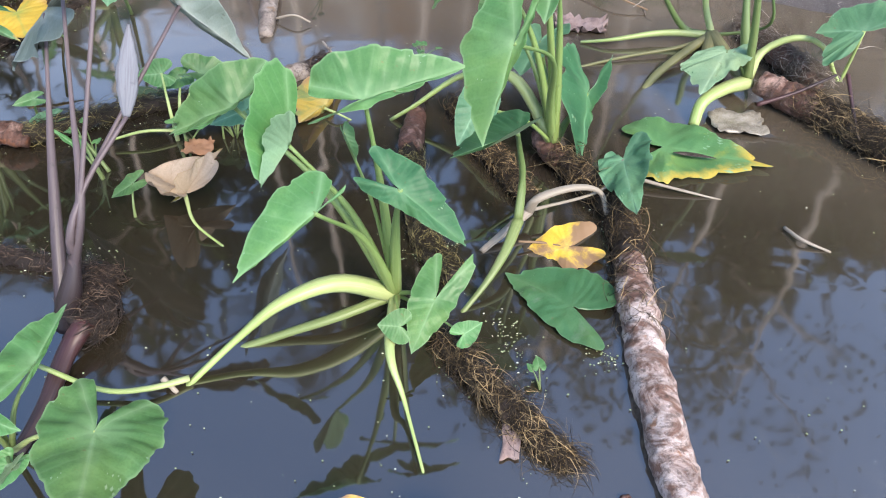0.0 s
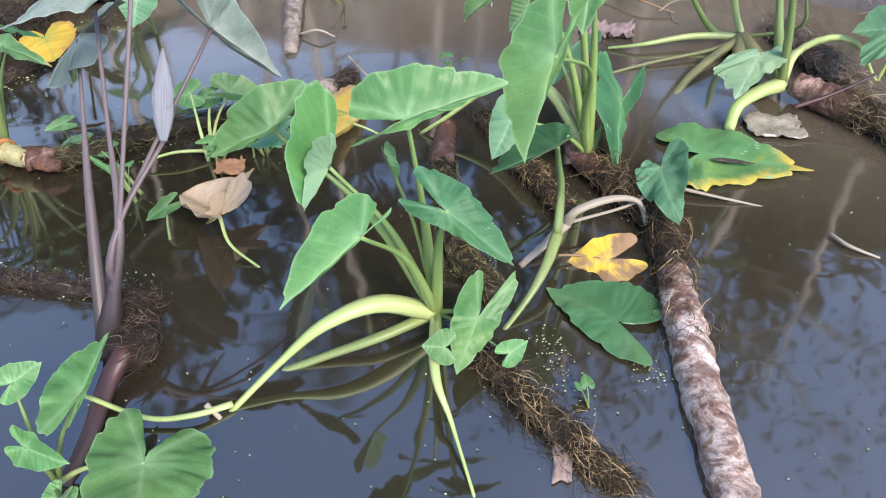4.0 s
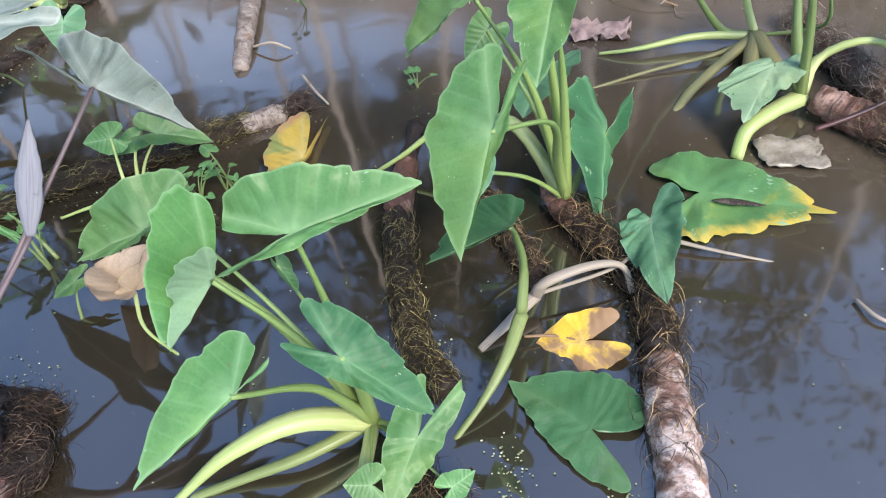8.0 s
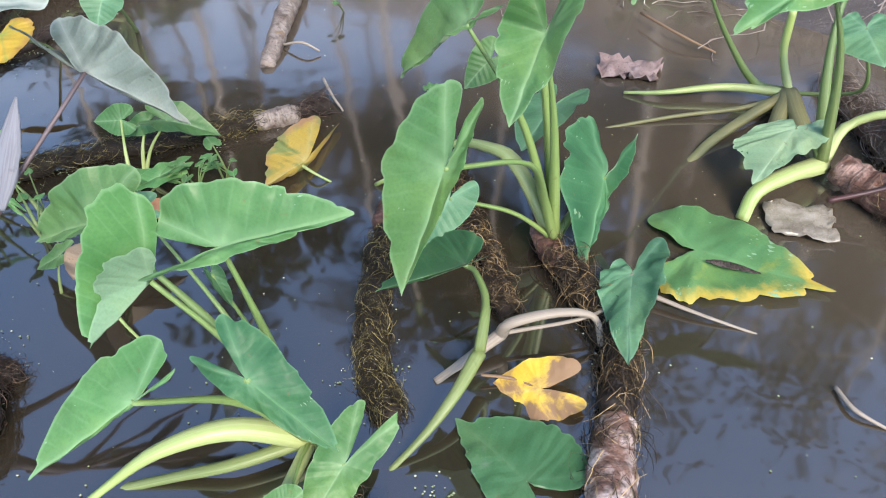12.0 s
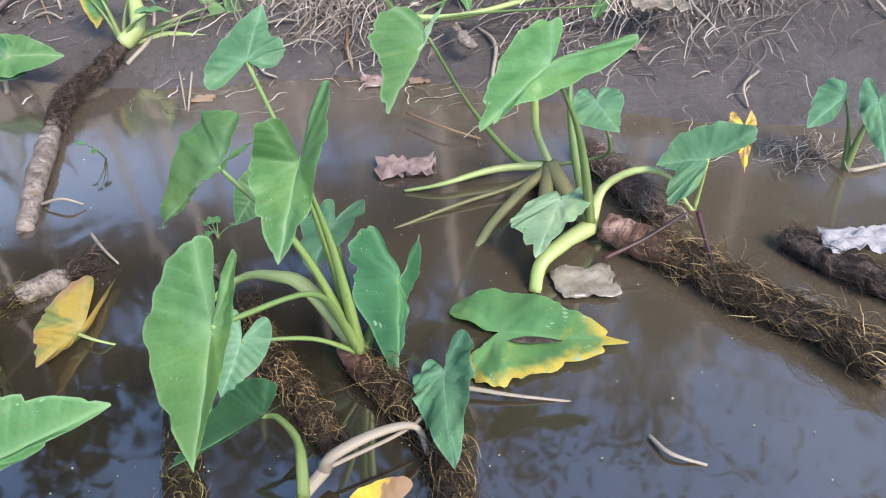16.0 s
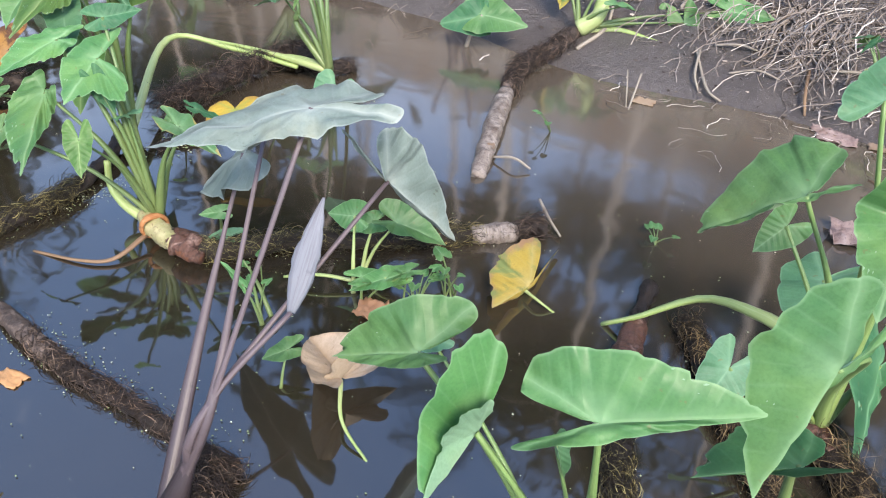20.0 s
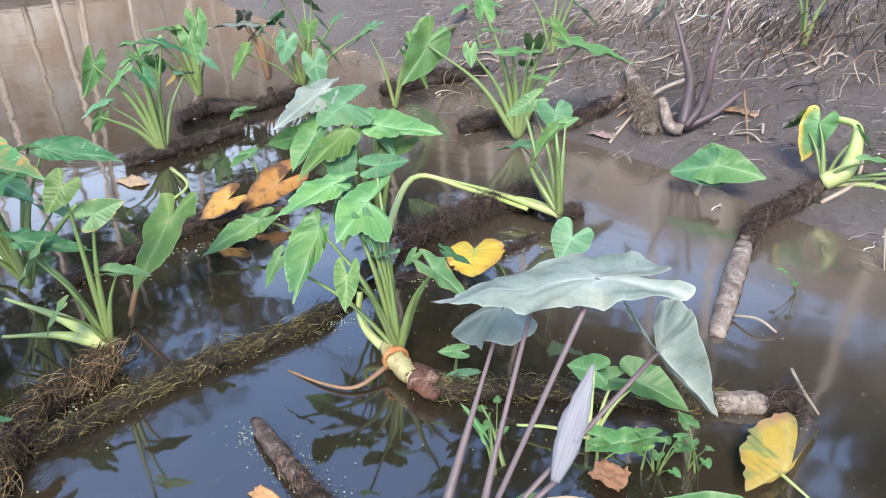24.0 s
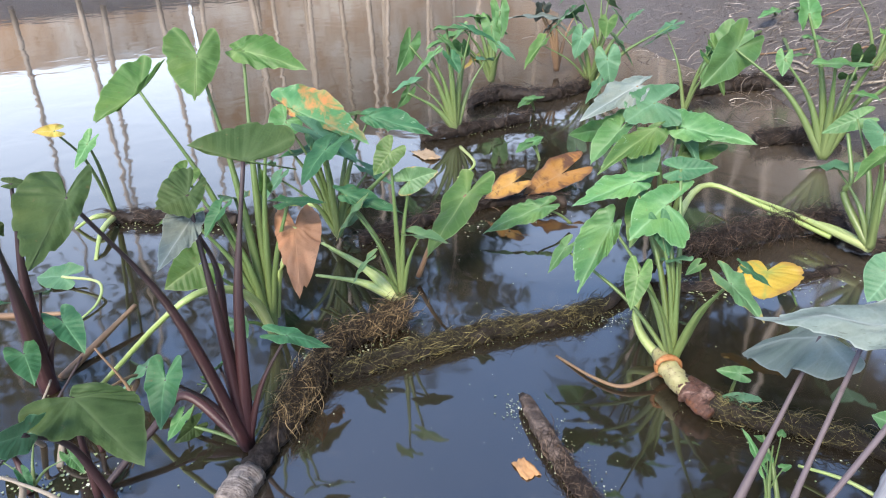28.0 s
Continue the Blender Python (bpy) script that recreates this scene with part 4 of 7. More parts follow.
leaf6(a, BASE_A, (0.215, 1.157, 0.085), (0.187, 1.052, 0.050), (0.169, 1.151, 0.100), (0.209, 1.253, 0.110), (0.256, 1.160, 0.080), (0.281, 1.234, 0.132), r0=0.006, r1=0.003, stem=STALK_FRESH)
leaf(a, BASE_A, (0.166, 1.071, 0.100), (0.129, 1.061, 0.110), (0.167, 1.048, 0.082, 2.03), r0=0.004, r1=0.002, stem=STALK_FRESH)
leaf(a, BASE_A, (0.275, 1.094, 0.070), (0.308, 1.116, 0.080), (0.264, 1.105, 0.081, 1.43), r0=0.004, r1=0.002, stem=STALK_FRESH)
leaf6(a, BASE_A, (-0.135, 1.245, 0.410), (-0.264, 1.240, 0.345), (-0.180, 1.272, 0.455), (-0.080, 1.300, 0.460), (-0.192, 1.228, 0.375), (-0.080, 1.210, 0.456), stem=STALK_FRESH)
leaf(a, BASE_A, (-0.171, 1.354, 0.330), (-0.235, 1.333, 0.310), (-0.181, 1.369, 0.345, 0.94), r0=0.006, r1=0.003, mats=[BLUE_GREEN, PALE_UNDER], stem=STALK_FRESH)
leaf(a, BASE_A, (0.062, 1.207, 0.400), (0.084, 1.197, 0.350), (0.057, 1.197, 0.400, 0.60), lobes=0.6, fold=0.7, curl=0.4, r0=0.005, r1=0.003, mats=[BLUE_GREEN, PALE_UNDER], stem=STALK_FRESH)
stalk(a, [BASE_A, (0.035, 1.161, 0.100), (-0.054, 1.099, 0.100), (-0.129, 1.045, 0.050), (-0.207, 0.968, -0.005)], 0.019, 0.007, STALK_PALE, label="thick pale bent petiole")
stalk(a, [BASE_A, (0.033, 1.140, 0.030), (-0.047, 1.106, 0.015), (-0.168, 1.057, -0.012)], 0.011, 0.009, STALK_OLIVE_GREEN)
stalk(a, [BASE_A, (0.154, 1.033, 0.080), (0.191, 0.961, 0.040), (0.249, 0.836, -0.010)], 0.010, 0.003, STALK_PALE)
stalk(a, [(-0.201, 0.977, 0.010), (-0.260, 0.939, 0.020), (-0.337, 0.926, 0.020), (-0.448, 0.939, 0.050)], 0.006, 0.005, STALK_PALE)

# plant with the upright leaves behind it
BASE_B = (0.420, 1.745, 0.045)
b = plant_at(BASE_B, "tall green taro plant with large upright arrow-shaped leaves")
leaf6(b, BASE_B, (0.318, 1.374, 0.488), (0.281, 1.283, 0.339), (0.229, 1.385, 0.464), (0.315, 1.428, 0.579), (0.300, 1.384, 0.385), (0.361, 1.397, 0.582), via=[(0.40, 1.70, 0.18), (0.39, 1.57, 0.36)], stem=STALK_FRESH)
leaf6(b, BASE_B, (0.384, 1.683, 0.516), (0.367, 1.525, 0.451), (0.314, 1.684, 0.530), (0.362, 1.672, 0.600), (0.407, 1.600, 0.500), (0.429, 1.748, 0.620), stem=STALK_FRESH)
leaf6(b, BASE_B, (0.255, 1.713, 0.502), (0.119, 1.741, 0.366), (0.169, 1.786, 0.497), (0.283, 1.773, 0.558), (0.208, 1.703, 0.464), (0.311, 1.712, 0.540), stem=STALK_FRESH)
leaf6(b, BASE_B, (0.495, 1.880, 0.112), (0.487, 1.689, 0.018), (0.427, 1.747, 0.190), (0.452, 1.935, 0.208), (0.508, 1.845, 0.060), (0.543, 1.907, 0.203), mats=[GREEN_DEEP, PALE_UNDER], stem=STALK_FRESH)
leaf6(b, BASE_B, (0.310, 1.798, 0.631), (0.327, 1.897, 0.681), (0.274, 1.828, 0.656), (0.265, 1.739, 0.616), (0.340, 1.850, 0.651), (0.347, 1.796, 0.621), mats=[BLUE_GREEN, PALE_UNDER], stem=STALK_FRESH)
leaf(b, BASE_B, (0.258, 1.856, 0.360), (0.217, 1.815, 0.320), (0.231, 1.862, 0.381, 1.35), r0=0.007, stem=STALK_FRESH)
leaf(b, BASE_B, (0.365, 1.968, 0.200), (0.313, 1.861, 0.160), (0.310, 2.004, 0.175, 1.70), r0=0.007, mats=[BLUE_GREEN, PALE_UNDER], stem=STALK_FRESH)
leaf(b, BASE_B, (0.238, 1.640, 0.200), (0.209, 1.566, 0.140), (0.198, 1.642, 0.217, 1.22), r0=0.006, mats=[BLUE_GREEN, PALE_UNDER], stem=STALK_FRESH)
stalk(b, [BASE_B, (0.33, 1.80, 0.17), (0.259, 1.846, 0.170), (0.164, 1.903, 0.120), (0.059, 1.871, 0.050), (-0.010, 1.868, 0.000)], 0.016, 0.007, STALK_PALE, label="pale arching petiole that dips into the water")

# small plant with the yellow leaf
BASE_C = (0.373, 1.489, 0.040)
c = plant_at(BASE_C, "thin taro shoot with dark leaf on rotting roots")
NODE_C = (0.352, 1.415, 0.072)
leaf6(c, NODE_C, (0.336, 1.395, 0.300), (0.213, 1.335, 0.271), (0.257, 1.447, 0.268), (0.349, 1.431, 0.326), (0.278, 1.372, 0.275), (0.376, 1.363, 0.359), mats=[GREEN_DEEP, PALE_UNDER], via=[(0.353, 1.455, 0.156), (0.341, 1.437, 0.242)], r0=0.009, r1=0.005)
stalk(c, [NODE_C, (0.332, 1.330, 0.060), (0.300, 1.265, 0.030), (0.256, 1.205, -0.006)], 0.011, 0.006, STALK_OLIVE_GREEN)
leaf6(c, BASE_C, (0.579, 1.660, 0.075), (0.590, 1.430, 0.105), (0.534, 1.578, 0.066), (0.544, 1.693, 0.070), (0.615, 1.547, 0.108), (0.615, 1.737, 0.103), wave=0.03, mats=[BLUE_GREEN, PALE_UNDER], via=[(0.529, 1.570, 0.050)], r0=0.004, r1=0.003, stem=STALK_DRY)
stalk(c, [BASE_C, (0.324, 1.432, 0.020), (0.280, 1.387, 0.000)], 0.011, 0.008, STALK_DRY)
stalk(c, [BASE_C, (0.390, 1.485, 0.080), (0.465, 1.520, 0.090), (0.525, 1.552, 0.060), (0.547, 1.523, 0.020)], 0.011, 0.007, STALK_DRY, label="dry grey arched petiole")

# plant near the far bank
BASE_D, NODE_D = (0.942, 2.127, 0.040), (0.890, 2.426, 0.030)
d = plant_at(BASE_D, "spreading taro plant with drooping stalks near the bank")
leaf6(d, BASE_D, (0.805, 2.008, 0.508), (0.660, 1.878, 0.443), (0.732, 2.053, 0.527), (0.827, 2.097, 0.559), (0.746, 1.934, 0.469), (0.966, 2.031, 0.544))
stalk(d, [BASE_D, (0.908, 2.173, 0.181), (0.890, 2.221, 0.312), (0.900, 2.269, 0.410)], 0.016, 0.006)
leaf6(d, NODE_D, (0.579, 2.319, 0.448), (0.483, 2.121, 0.360), (0.473, 2.253, 0.421), (0.515, 2.391, 0.494), (0.537, 2.255, 0.416), (0.629, 2.420, 0.507), via=[(0.801, 2.442, 0.044), (0.682, 2.400, 0.217)], r0=0.014)
leaf6(d, NODE_D, (0.970, 2.312, 0.271), (1.007, 2.214, 0.237), (0.917, 2.269, 0.245), (0.940, 2.352, 0.285), (1.019, 2.268, 0.260), (1.001, 2.347, 0.291), via=[(0.989, 2.363, 0.080), (1.018, 2.319, 0.140)], r0=0.006, mats=[BLUE_GREEN, PALE_UNDER])
leaf6(d, BASE_D, (1.199, 2.154, 0.192), (1.088, 2.171, 0.172), (1.170, 2.246, 0.217), (1.314, 2.182, 0.233), (1.126, 2.145, 0.172), (1.142, 2.073, 0.156), r0=0.012, r1=0.005, stem=STALK_PALE, mats=[BLUE_GREEN, PALE_UNDER], via=[(0.981, 2.212, 0.087), (1.055, 2.209, 0.138), (1.132, 2.199, 0.123), (1.198, 2.183, 0.032), (1.209, 2.186, 0.070)])
leaf6(d, BASE_D, (0.864, 2.125, 0.125), (0.788, 1.970, 0.078), (0.760, 2.051, 0.095), (0.827, 2.142, 0.127), (0.867, 2.052, 0.104), (0.933, 2.141, 0.138), r0=0.007, mats=[PALE_UNDER, GREEN_DEEP])
stalk(d, [BASE_D, (0.864, 2.045, 0.060), (0.803, 1.985, 0.050), (0.786, 1.948, 0.000)], 0.020, 0.016, STALK_PALE, label="thick pale petiole curving under the water")
stalk(d, [NODE_D, (0.740, 2.420, 0.030), (0.590, 2.374, 0.020), (0.492, 2.374, 0.005)], 0.013, 0.006, STALK_PALE)
stalk(d, [NODE_D, (0.795, 2.355, 0.020), (0.619, 2.284, 0.010), (0.456, 2.210, -0.004)], 0.008, 0.005, STALK_OLIVE)
stalk(d, [NODE_D, (0.805, 2.314, 0.030), (0.715, 2.202, 0.010), (0.658, 2.105, -0.012)], 0.014, 0.012, STALK_OLIVE)
stalk(d, [NODE_D, (0.858, 2.278, 0.030), (0.832, 2.198, 0.000), (0.809, 2.145, -0.030)], 0.022, 0.020, STALK_OLIVE)
stalk(d, [NODE_D, (0.852, 2.451, 0.126), (0.843, 2.453, 0.231)], 0.012, 0.010, STALK_PALE)
stalk(d, [NODE_D, (0.910, 2.226, 0.050), BASE_D], 0.022, 0.022, STALK_OLIVE)
rhizome([(0.999, 2.536, 0.010), (1.045, 2.389, 0.030), (1.097, 2.239, 0.030), (1.146, 2.163, 0.020)], [0.03, 0.045, 0.05, 0.03], BARK_RED, ROOT_PALE, 300, "rotting rhizome under a mat of pink-grey rootlets", 43, 0.07, 0.001, 1.3)
stalk(d, [(0.942, 1.992, 0.050), (1.039, 2.024, 0.075), (1.136, 2.064, 0.110)], 0.006, 0.005, STALK_RED)
stalk(d, [(1.159, 2.052, 0.120), (1.162, 1.967, 0.080), (1.167, 1.873, 0.040)], 0.005, 0.004, STALK_RED)


def floating(joint, tip, lobe, mats, label, **kw):
    e = tagged(new("floating_leaf"), label, "fallen leaf", "leaves lying on the water")
    blade(e, joint, tip, lobe, mats=mats, **kw)
    return e


f = floating((0.460, 1.409, 0.016), (0.355, 1.381, -0.012), (0.547, 1.369, 0.016), [YELLOW, YELLOW], "bright yellow and brown dead taro leaf afloat", wide=1.3, lobes=1.3, fold=0.03, droop=0.05)
stalk(f, [(0.460, 1.412, 0.012), (0.409, 1.420, 0.012), (0.357, 1.408, 0.020)], 0.004, 0.003, STALK_BROWN)
spot_leaf = f = tagged(new("floating_leaf"), "large green taro leaf with yellow margin lying on water", "fallen leaf", "leaves lying on the water")
blade6(f, (0.695, 1.814, 0.016), (0.952, 1.769, 0.012), (0.740, 1.700, 0.010), (0.622, 1.717, 0.012), (0.742, 1.938, 0.016), (0.600, 1.897, 0.014), mats=[SPOTTED, PALE_UNDER], wave=0.02)
stalk(f, [(0.616, 1.668, 0.020), (0.714, 1.648, 0.012), (0.828, 1.638, -0.004)], 0.005, 0.003, STALK_DRY)
f = tagged(new("floating_leaf"), "flat green taro leaf with grey stains resting on the water", "fallen leaf", "leaves lying on the water")
blade6(f, (0.471, 1.240, 0.014), (0.335, 1.320, 0.010), (0.462, 1.349, 0.012), (0.557, 1.263, 0.012), (0.420, 1.200, 0.010), (0.528, 1.145, 0.010), mats=[STAINED, PALE_UNDER], wave=0.015)
f = tagged(new("floating_leaf"), "yellowing taro leaf with brown edge curling on the water", "fallen leaf", "leaves lying on the water")
blade6(f, (-0.184, 1.876, 0.030), (-0.224, 1.749, 0.045), (-0.280, 1.945, 0.035), (-0.232, 2.050, 0.030), (-0.190, 1.880, 0.004), (-0.178, 2.050, 0.012), mats=[YELLOW_GREEN, YELLOW_GREEN], wave=0.05)
stalk(f, [(-0.192, 1.869, 0.020), (-0.151, 1.849, 0.020), (-0.110, 1.853, -0.004)], 0.004, 0.003, STALK_PALE)
f = floating((-0.390, 1.434, 0.050), (-0.494, 1.482, 0.070), (-0.421, 1.363, 0.061, 2.03), [DRY, DRY], "dry papery tan taro leaf curled over the water", lobes=0.6, fold=0.5, curl=0.2, wave=0.05)
stalk(f, [(-0.388, 1.428, 0.050), (-0.343, 1.361, 0.030), (-0.267, 1.326, -0.004)], 0.004, 0.003, STALK_PALE)
blade(f, (-0.390, 1.434, 0.050), (-0.353, 1.567, 0.090), (-0.376, 1.422, 0.078, 0.70), lobes=0.4, fold=0.6, mats=[YELLOW_GREEN, DRY])

# low leaves at the near edge
g = plant_at((0, 0, 0), "low young taro with broad light green leaves beside purple stems")
BASE_G = (-0.438, 0.802, 0.000)
leaf6(g, BASE_G, (-0.236, 0.783, 0.131), (-0.171, 0.630, 0.168), (-0.287, 0.721, 0.166), (-0.298, 0.872, 0.134), (-0.151, 0.725, 0.124), (-0.198, 0.863, 0.103), r0=0.006, r1=0.003, stem=STALK_PALE)
leaf6(g, BASE_G, (-0.382, 0.882, 0.146), (-0.403, 1.011, 0.140), (-0.433, 0.902, 0.163), (-0.382, 0.789, 0.169), (-0.382, 0.919, 0.140), (-0.362, 0.812, 0.155), r0=0.006, r1=0.003)
leaf(g, BASE_G, (-0.418, 0.783, 0.140), (-0.349, 0.766, 0.130), (-0.411, 0.798, 0.164, 1.10), lobes=1.0, r0=0.005, r1=0.003)
leaf(g, BASE_G, (-0.346, 0.725, 0.100), (-0.360, 0.679, 0.100), (-0.340, 0.723, 0.115, 1.00), lobes=1.0, r0=0.005, r1=0.003)
leaf(g, BASE_G, (-0.373, 0.746, 0.070), (-0.381, 0.703, 0.060), (-0.354, 0.744, 0.063, 1.35), lobes=1.0, r0=0.005, r1=0.003)
leaf(g, BASE_G, (-0.491, 0.878, 0.160), (-0.457, 0.914, 0.170), (-0.507, 0.889, 0.176, 1.53), lobes=1.2, r0=0.005, r1=0.003)
h = plant_at((0, 0, 0), "seedling taro with one green and one yellow leaf")
BASE_H = (0.184, 0.688, 0.000)
leaf(h, BASE_H, (0.286, 0.718, 0.060), (0.213, 0.764, 0.050), (0.314, 0.765, 0.073, 1.76), r0=0.004, r1=0.002, lobes=1.5, wave=0.10)
leaf(h, BASE_H, (0.151, 0.718, 0.070), (0.187, 0.767, 0.070), (0.116, 0.744, 0.073, 1.95), r0=0.004, r1=0.002, lobes=1.4, wave=0.10, mats=[YELLOW, YELLOW_GREEN])

# ---------------------------------------------------------------- purple plant
BASE_P = (-0.477, 1.052, 0.020)
p = plant_at(BASE_P, "purple-stemmed taro plant with large grey-green leaves", group="")
PVIA = [(-0.445, 1.100, 0.130), (-0.421, 1.165, 0.250)]
leaf6(p, BASE_P, (-0.385, 1.405, 0.612), (-0.604, 1.302, 0.537), (-0.456, 1.446, 0.606), (-0.325, 1.490, 0.616), (-0.398, 1.350, 0.588), (-0.272, 1.452, 0.614), r0=0.013, r1=0.0042, stem=STALK_PURPLE, via=PVIA, mats=[GREY_LEAF, GREY_UNDER])
stalk(p, [BASE_P, *PVIA], 0.026, 0.006, STALK_SHEATH, name="sheath", label="dark purple sheathing stem base")
stalk(p, [BASE_P, *PVIA, (-0.470, 1.300, 0.360), (-0.530, 1.470, 0.500)], 0.013, 0.004, STALK_PURPLE)
leaf(p, BASE_P, (-0.629, 1.522, 0.414), (-0.838, 1.592, 0.262), (-0.626, 1.614, 0.453, 0.78, -0.20, -0.62, -0.29, 0.73), r0=0.013, r1=0.0040, stem=STALK_PURPLE, fold=0.1, rise=0.1, mats=[GREY_LEAF, GREY_UNDER])
leaf6(p, BASE_P, (-0.335, 1.520, 0.449), (-0.264, 1.638, 0.278), (-0.311, 1.611, 0.448), (-0.334, 1.503, 0.544), (-0.338, 1.585, 0.369), (-0.375, 1.462, 0.553), r0=0.013, r1=0.0042, stem=STALK_PURPLE, via=PVIA, mats=[GREY_LEAF, GREY_UNDER])
ROLL_T = (-0.395, 1.430, 0.450)
ROLL_B = (-0.363, 1.286, 0.344)
stalk(p, [BASE_P, *PVIA, ROLL_B], 0.009, 0.005, STALK_PURPLE)
part("rolled_leaf", tube([ROLL_B, vec(ROLL_B).lerp(vec(ROLL_T), 0.5), ROLL_T], [0.006, 0.018, 0.020, 0.012, 0.002], 14, 30, 0.18, 4, 0.38, 0.35), stalk_material("rolled_leaf_skin", (0.13, 0.14, 0.16), (0.18, 0.19, 0.215), (0.06, 0.056, 0.075), 0.6), p, "rolled pale lilac young leaf")
stalk(p, [(-0.420, 1.047, 0.050), (-0.433, 0.991, 0.030), (-0.425, 0.889, 0.010), (-0.426, 0.797, 0.000)], 0.020, 0.014, STALK_RED, name="runner", label="dark red runner")
stalk(p, [(-0.494, 1.152, 0.020), (-0.425, 1.088, 0.030), (-0.434, 1.035, 0.040)], 0.036, 0.036, BARK_DARK, name="corm", label="dark knobbly corm")
corm_roots = part("root_mat", strands([(-0.497, 1.160, 0.018), (-0.425, 1.088, 0.030), (-0.434, 1.030, 0.040)], 0.034, 800, 77, 0.040, 0.0011, 1.2), ROOT_DARK, p, "dark matted rootlets")
corm_roots["kind"] = "stuff"

# ---------------------------------------------------------------- plant with the banded stem
BASE_Q = (-1.065, 1.666, 0.035)
q = plant_at(BASE_Q, "bushy green taro plant growing from a banded rhizome end")
leaf6(q, BASE_Q, (-1.274, 1.619, 0.336), (-1.167, 1.440, 0.247), (-1.289, 1.518, 0.306), (-1.319, 1.647, 0.363), (-1.214, 1.550, 0.292), (-1.266, 1.644, 0.342), r0=0.011)
leaf6(q, BASE_Q, (-1.183, 1.705, 0.405), (-1.164, 1.579, 0.349), (-1.242, 1.672, 0.412), (-1.190, 1.788, 0.446), (-1.135, 1.640, 0.364), (-1.103, 1.700, 0.379), r0=0.011)
leaf6(q, BASE_Q, (-1.295, 1.700, 0.426), (-1.335, 1.541, 0.380), (-1.354, 1.654, 0.431), (-1.275, 1.759, 0.445), (-1.295, 1.627, 0.397), (-1.260, 1.720, 0.422), r0=0.010)
leaf(q, BASE_Q, (-1.214, 1.770, 0.471), (-1.157, 1.833, 0.479), (-1.200, 1.760, 0.448, 0.90), r0=0.009, mats=[GREEN_DEEP, PALE_UNDER])
leaf(q, BASE_Q, (-1.356, 1.542, 0.254), (-1.366, 1.490, 0.194), (-1.379, 1.543, 0.257, 0.80), r0=0.007)
leaf(q, BASE_Q, (-1.155, 1.666, 0.370), (-1.116, 1.666, 0.304), (-1.142, 1.683, 0.377, 0.90), r0=0.008, mats=[GREEN_DEEP, PALE_UNDER])
stalk(q, [(-1.089, 1.664, 0.020), (-1.158, 1.657, 0.050), (-1.205, 1.665, 0.090), (-1.212, 1.679, 0.150)], 0.014, 0.009, STALK_PALE)
stub_line = [(-1.105, 1.660, 0.034), (-1.030, 1.627, 0.042), (-0.955, 1.607, 0.040), (-0.885, 1.603, 0.030)]
part("cut_stem", tube(stub_line[:3], [0.020, 0.025, 0.023], 14, 24, 0.25, 8, 1.0, 0, 0.05, "cut_stem"), CUT_STEM, q, "cream and brown peeled rhizome end")
part("knob", tube([(-0.985, 1.614, 0.040), (-0.935, 1.606, 0.038), (-0.880, 1.603, 0.026)], [0.018, 0.024, 0.023, 0.014], 16, 30, 0.35, 9, 1.0, 0, 0.06, "knob"), BARK_RED, q, "purple-brown knobbly rhizome end")
ring_line = [(-1.045 + 0.010 * math.cos(a_), 1.632 + 0.030 * math.cos(a_ * 1.0 + 0.2), 0.044 + 0.029 * math.sin(a_)) for a_ in [i_ * 6.2832 / 12 for i_ in range(13)]]
band = tube(ring_line, [0.007, 0.009, 0.006, 0.009, 0.007], 7, 36, 0.3, 3, 0.8)
part("sheath_band", band, ORANGE_BAND, q, "orange-brown dead sheath")
stalk(q, [(-1.052, 1.609, 0.030), (-1.069, 1.521, 0.012), (-1.138, 1.482, 0.008), (-1.266, 1.463, 0.000)], 0.006, 0.004, STALK_BROWN, label="brown dead petiole lying on the water")

BASE_Q2 = (-1.422, 1.943, 0.070)
q2 = plant_at(BASE_Q2, "dense green taro plant with torn overlapping leaves")
leaf6(q2, BASE_Q2, (-1.346, 1.909, 0.513), (-1.187, 1.995, 0.499), (-1.325, 1.977, 0.540), (-1.411, 1.899, 0.537), (-1.265, 1.939, 0.497), (-1.362, 1.870, 0.500), r0=0.013)
leaf6(q2, BASE_Q2, (-1.370, 1.824, 0.522), (-1.362, 1.631, 0.434), (-1.409, 1.744, 0.501), (-1.373, 1.852, 0.537), (-1.351, 1.724, 0.467), (-1.335, 1.839, 0.514), r0=0.011, mats=[GREEN_BACKLIT, PALE_UNDER])
leaf6(q2, BASE_Q2, (-1.445, 1.884, 0.563), (-1.453, 1.790, 0.521), (-1.514, 1.848, 0.580), (-1.440, 1.957, 0.599), (-1.404, 1.845, 0.524), (-1.375, 1.911, 0.545), r0=0.011, mats=[BLUE_GREEN, PALE_UNDER])
leaf6(q2, BASE_Q2, (-1.515, 1.882, 0.595), (-1.531, 1.703, 0.519), (-1.570, 1.824, 0.595), (-1.515, 1.924, 0.616), (-1.501, 1.801, 0.548), (-1.478, 1.899, 0.584), r0=0.010, mats=[GREY_LEAF, GREY_UNDER], stem=STALK_BROWN)
leaf(q2, BASE_Q2, (-1.551, 1.789, 0.477), (-1.618, 1.730, 0.452), (-1.550, 1.775, 0.507, 1.08), r0=0.008)
leaf(q2, BASE_Q2, (-1.330, 1.973, 0.456), (-1.361, 1.890, 0.415), (-1.357, 1.975, 0.473, 0.99), r0=0.010, mats=[GREEN_BACKLIT, PALE_UNDER])
stalk(q2, [BASE_Q2, (-1.706, 2.393, 0.120), (-1.534, 2.514, 0.080), (-1.297, 2.555, 0.050)], 0.012, 0.010, STALK_PALE)
f = tagged(new("floating_leaf"), "yellow taro leaf with green veins over dark water", "fallen leaf", "leaves lying on the water")
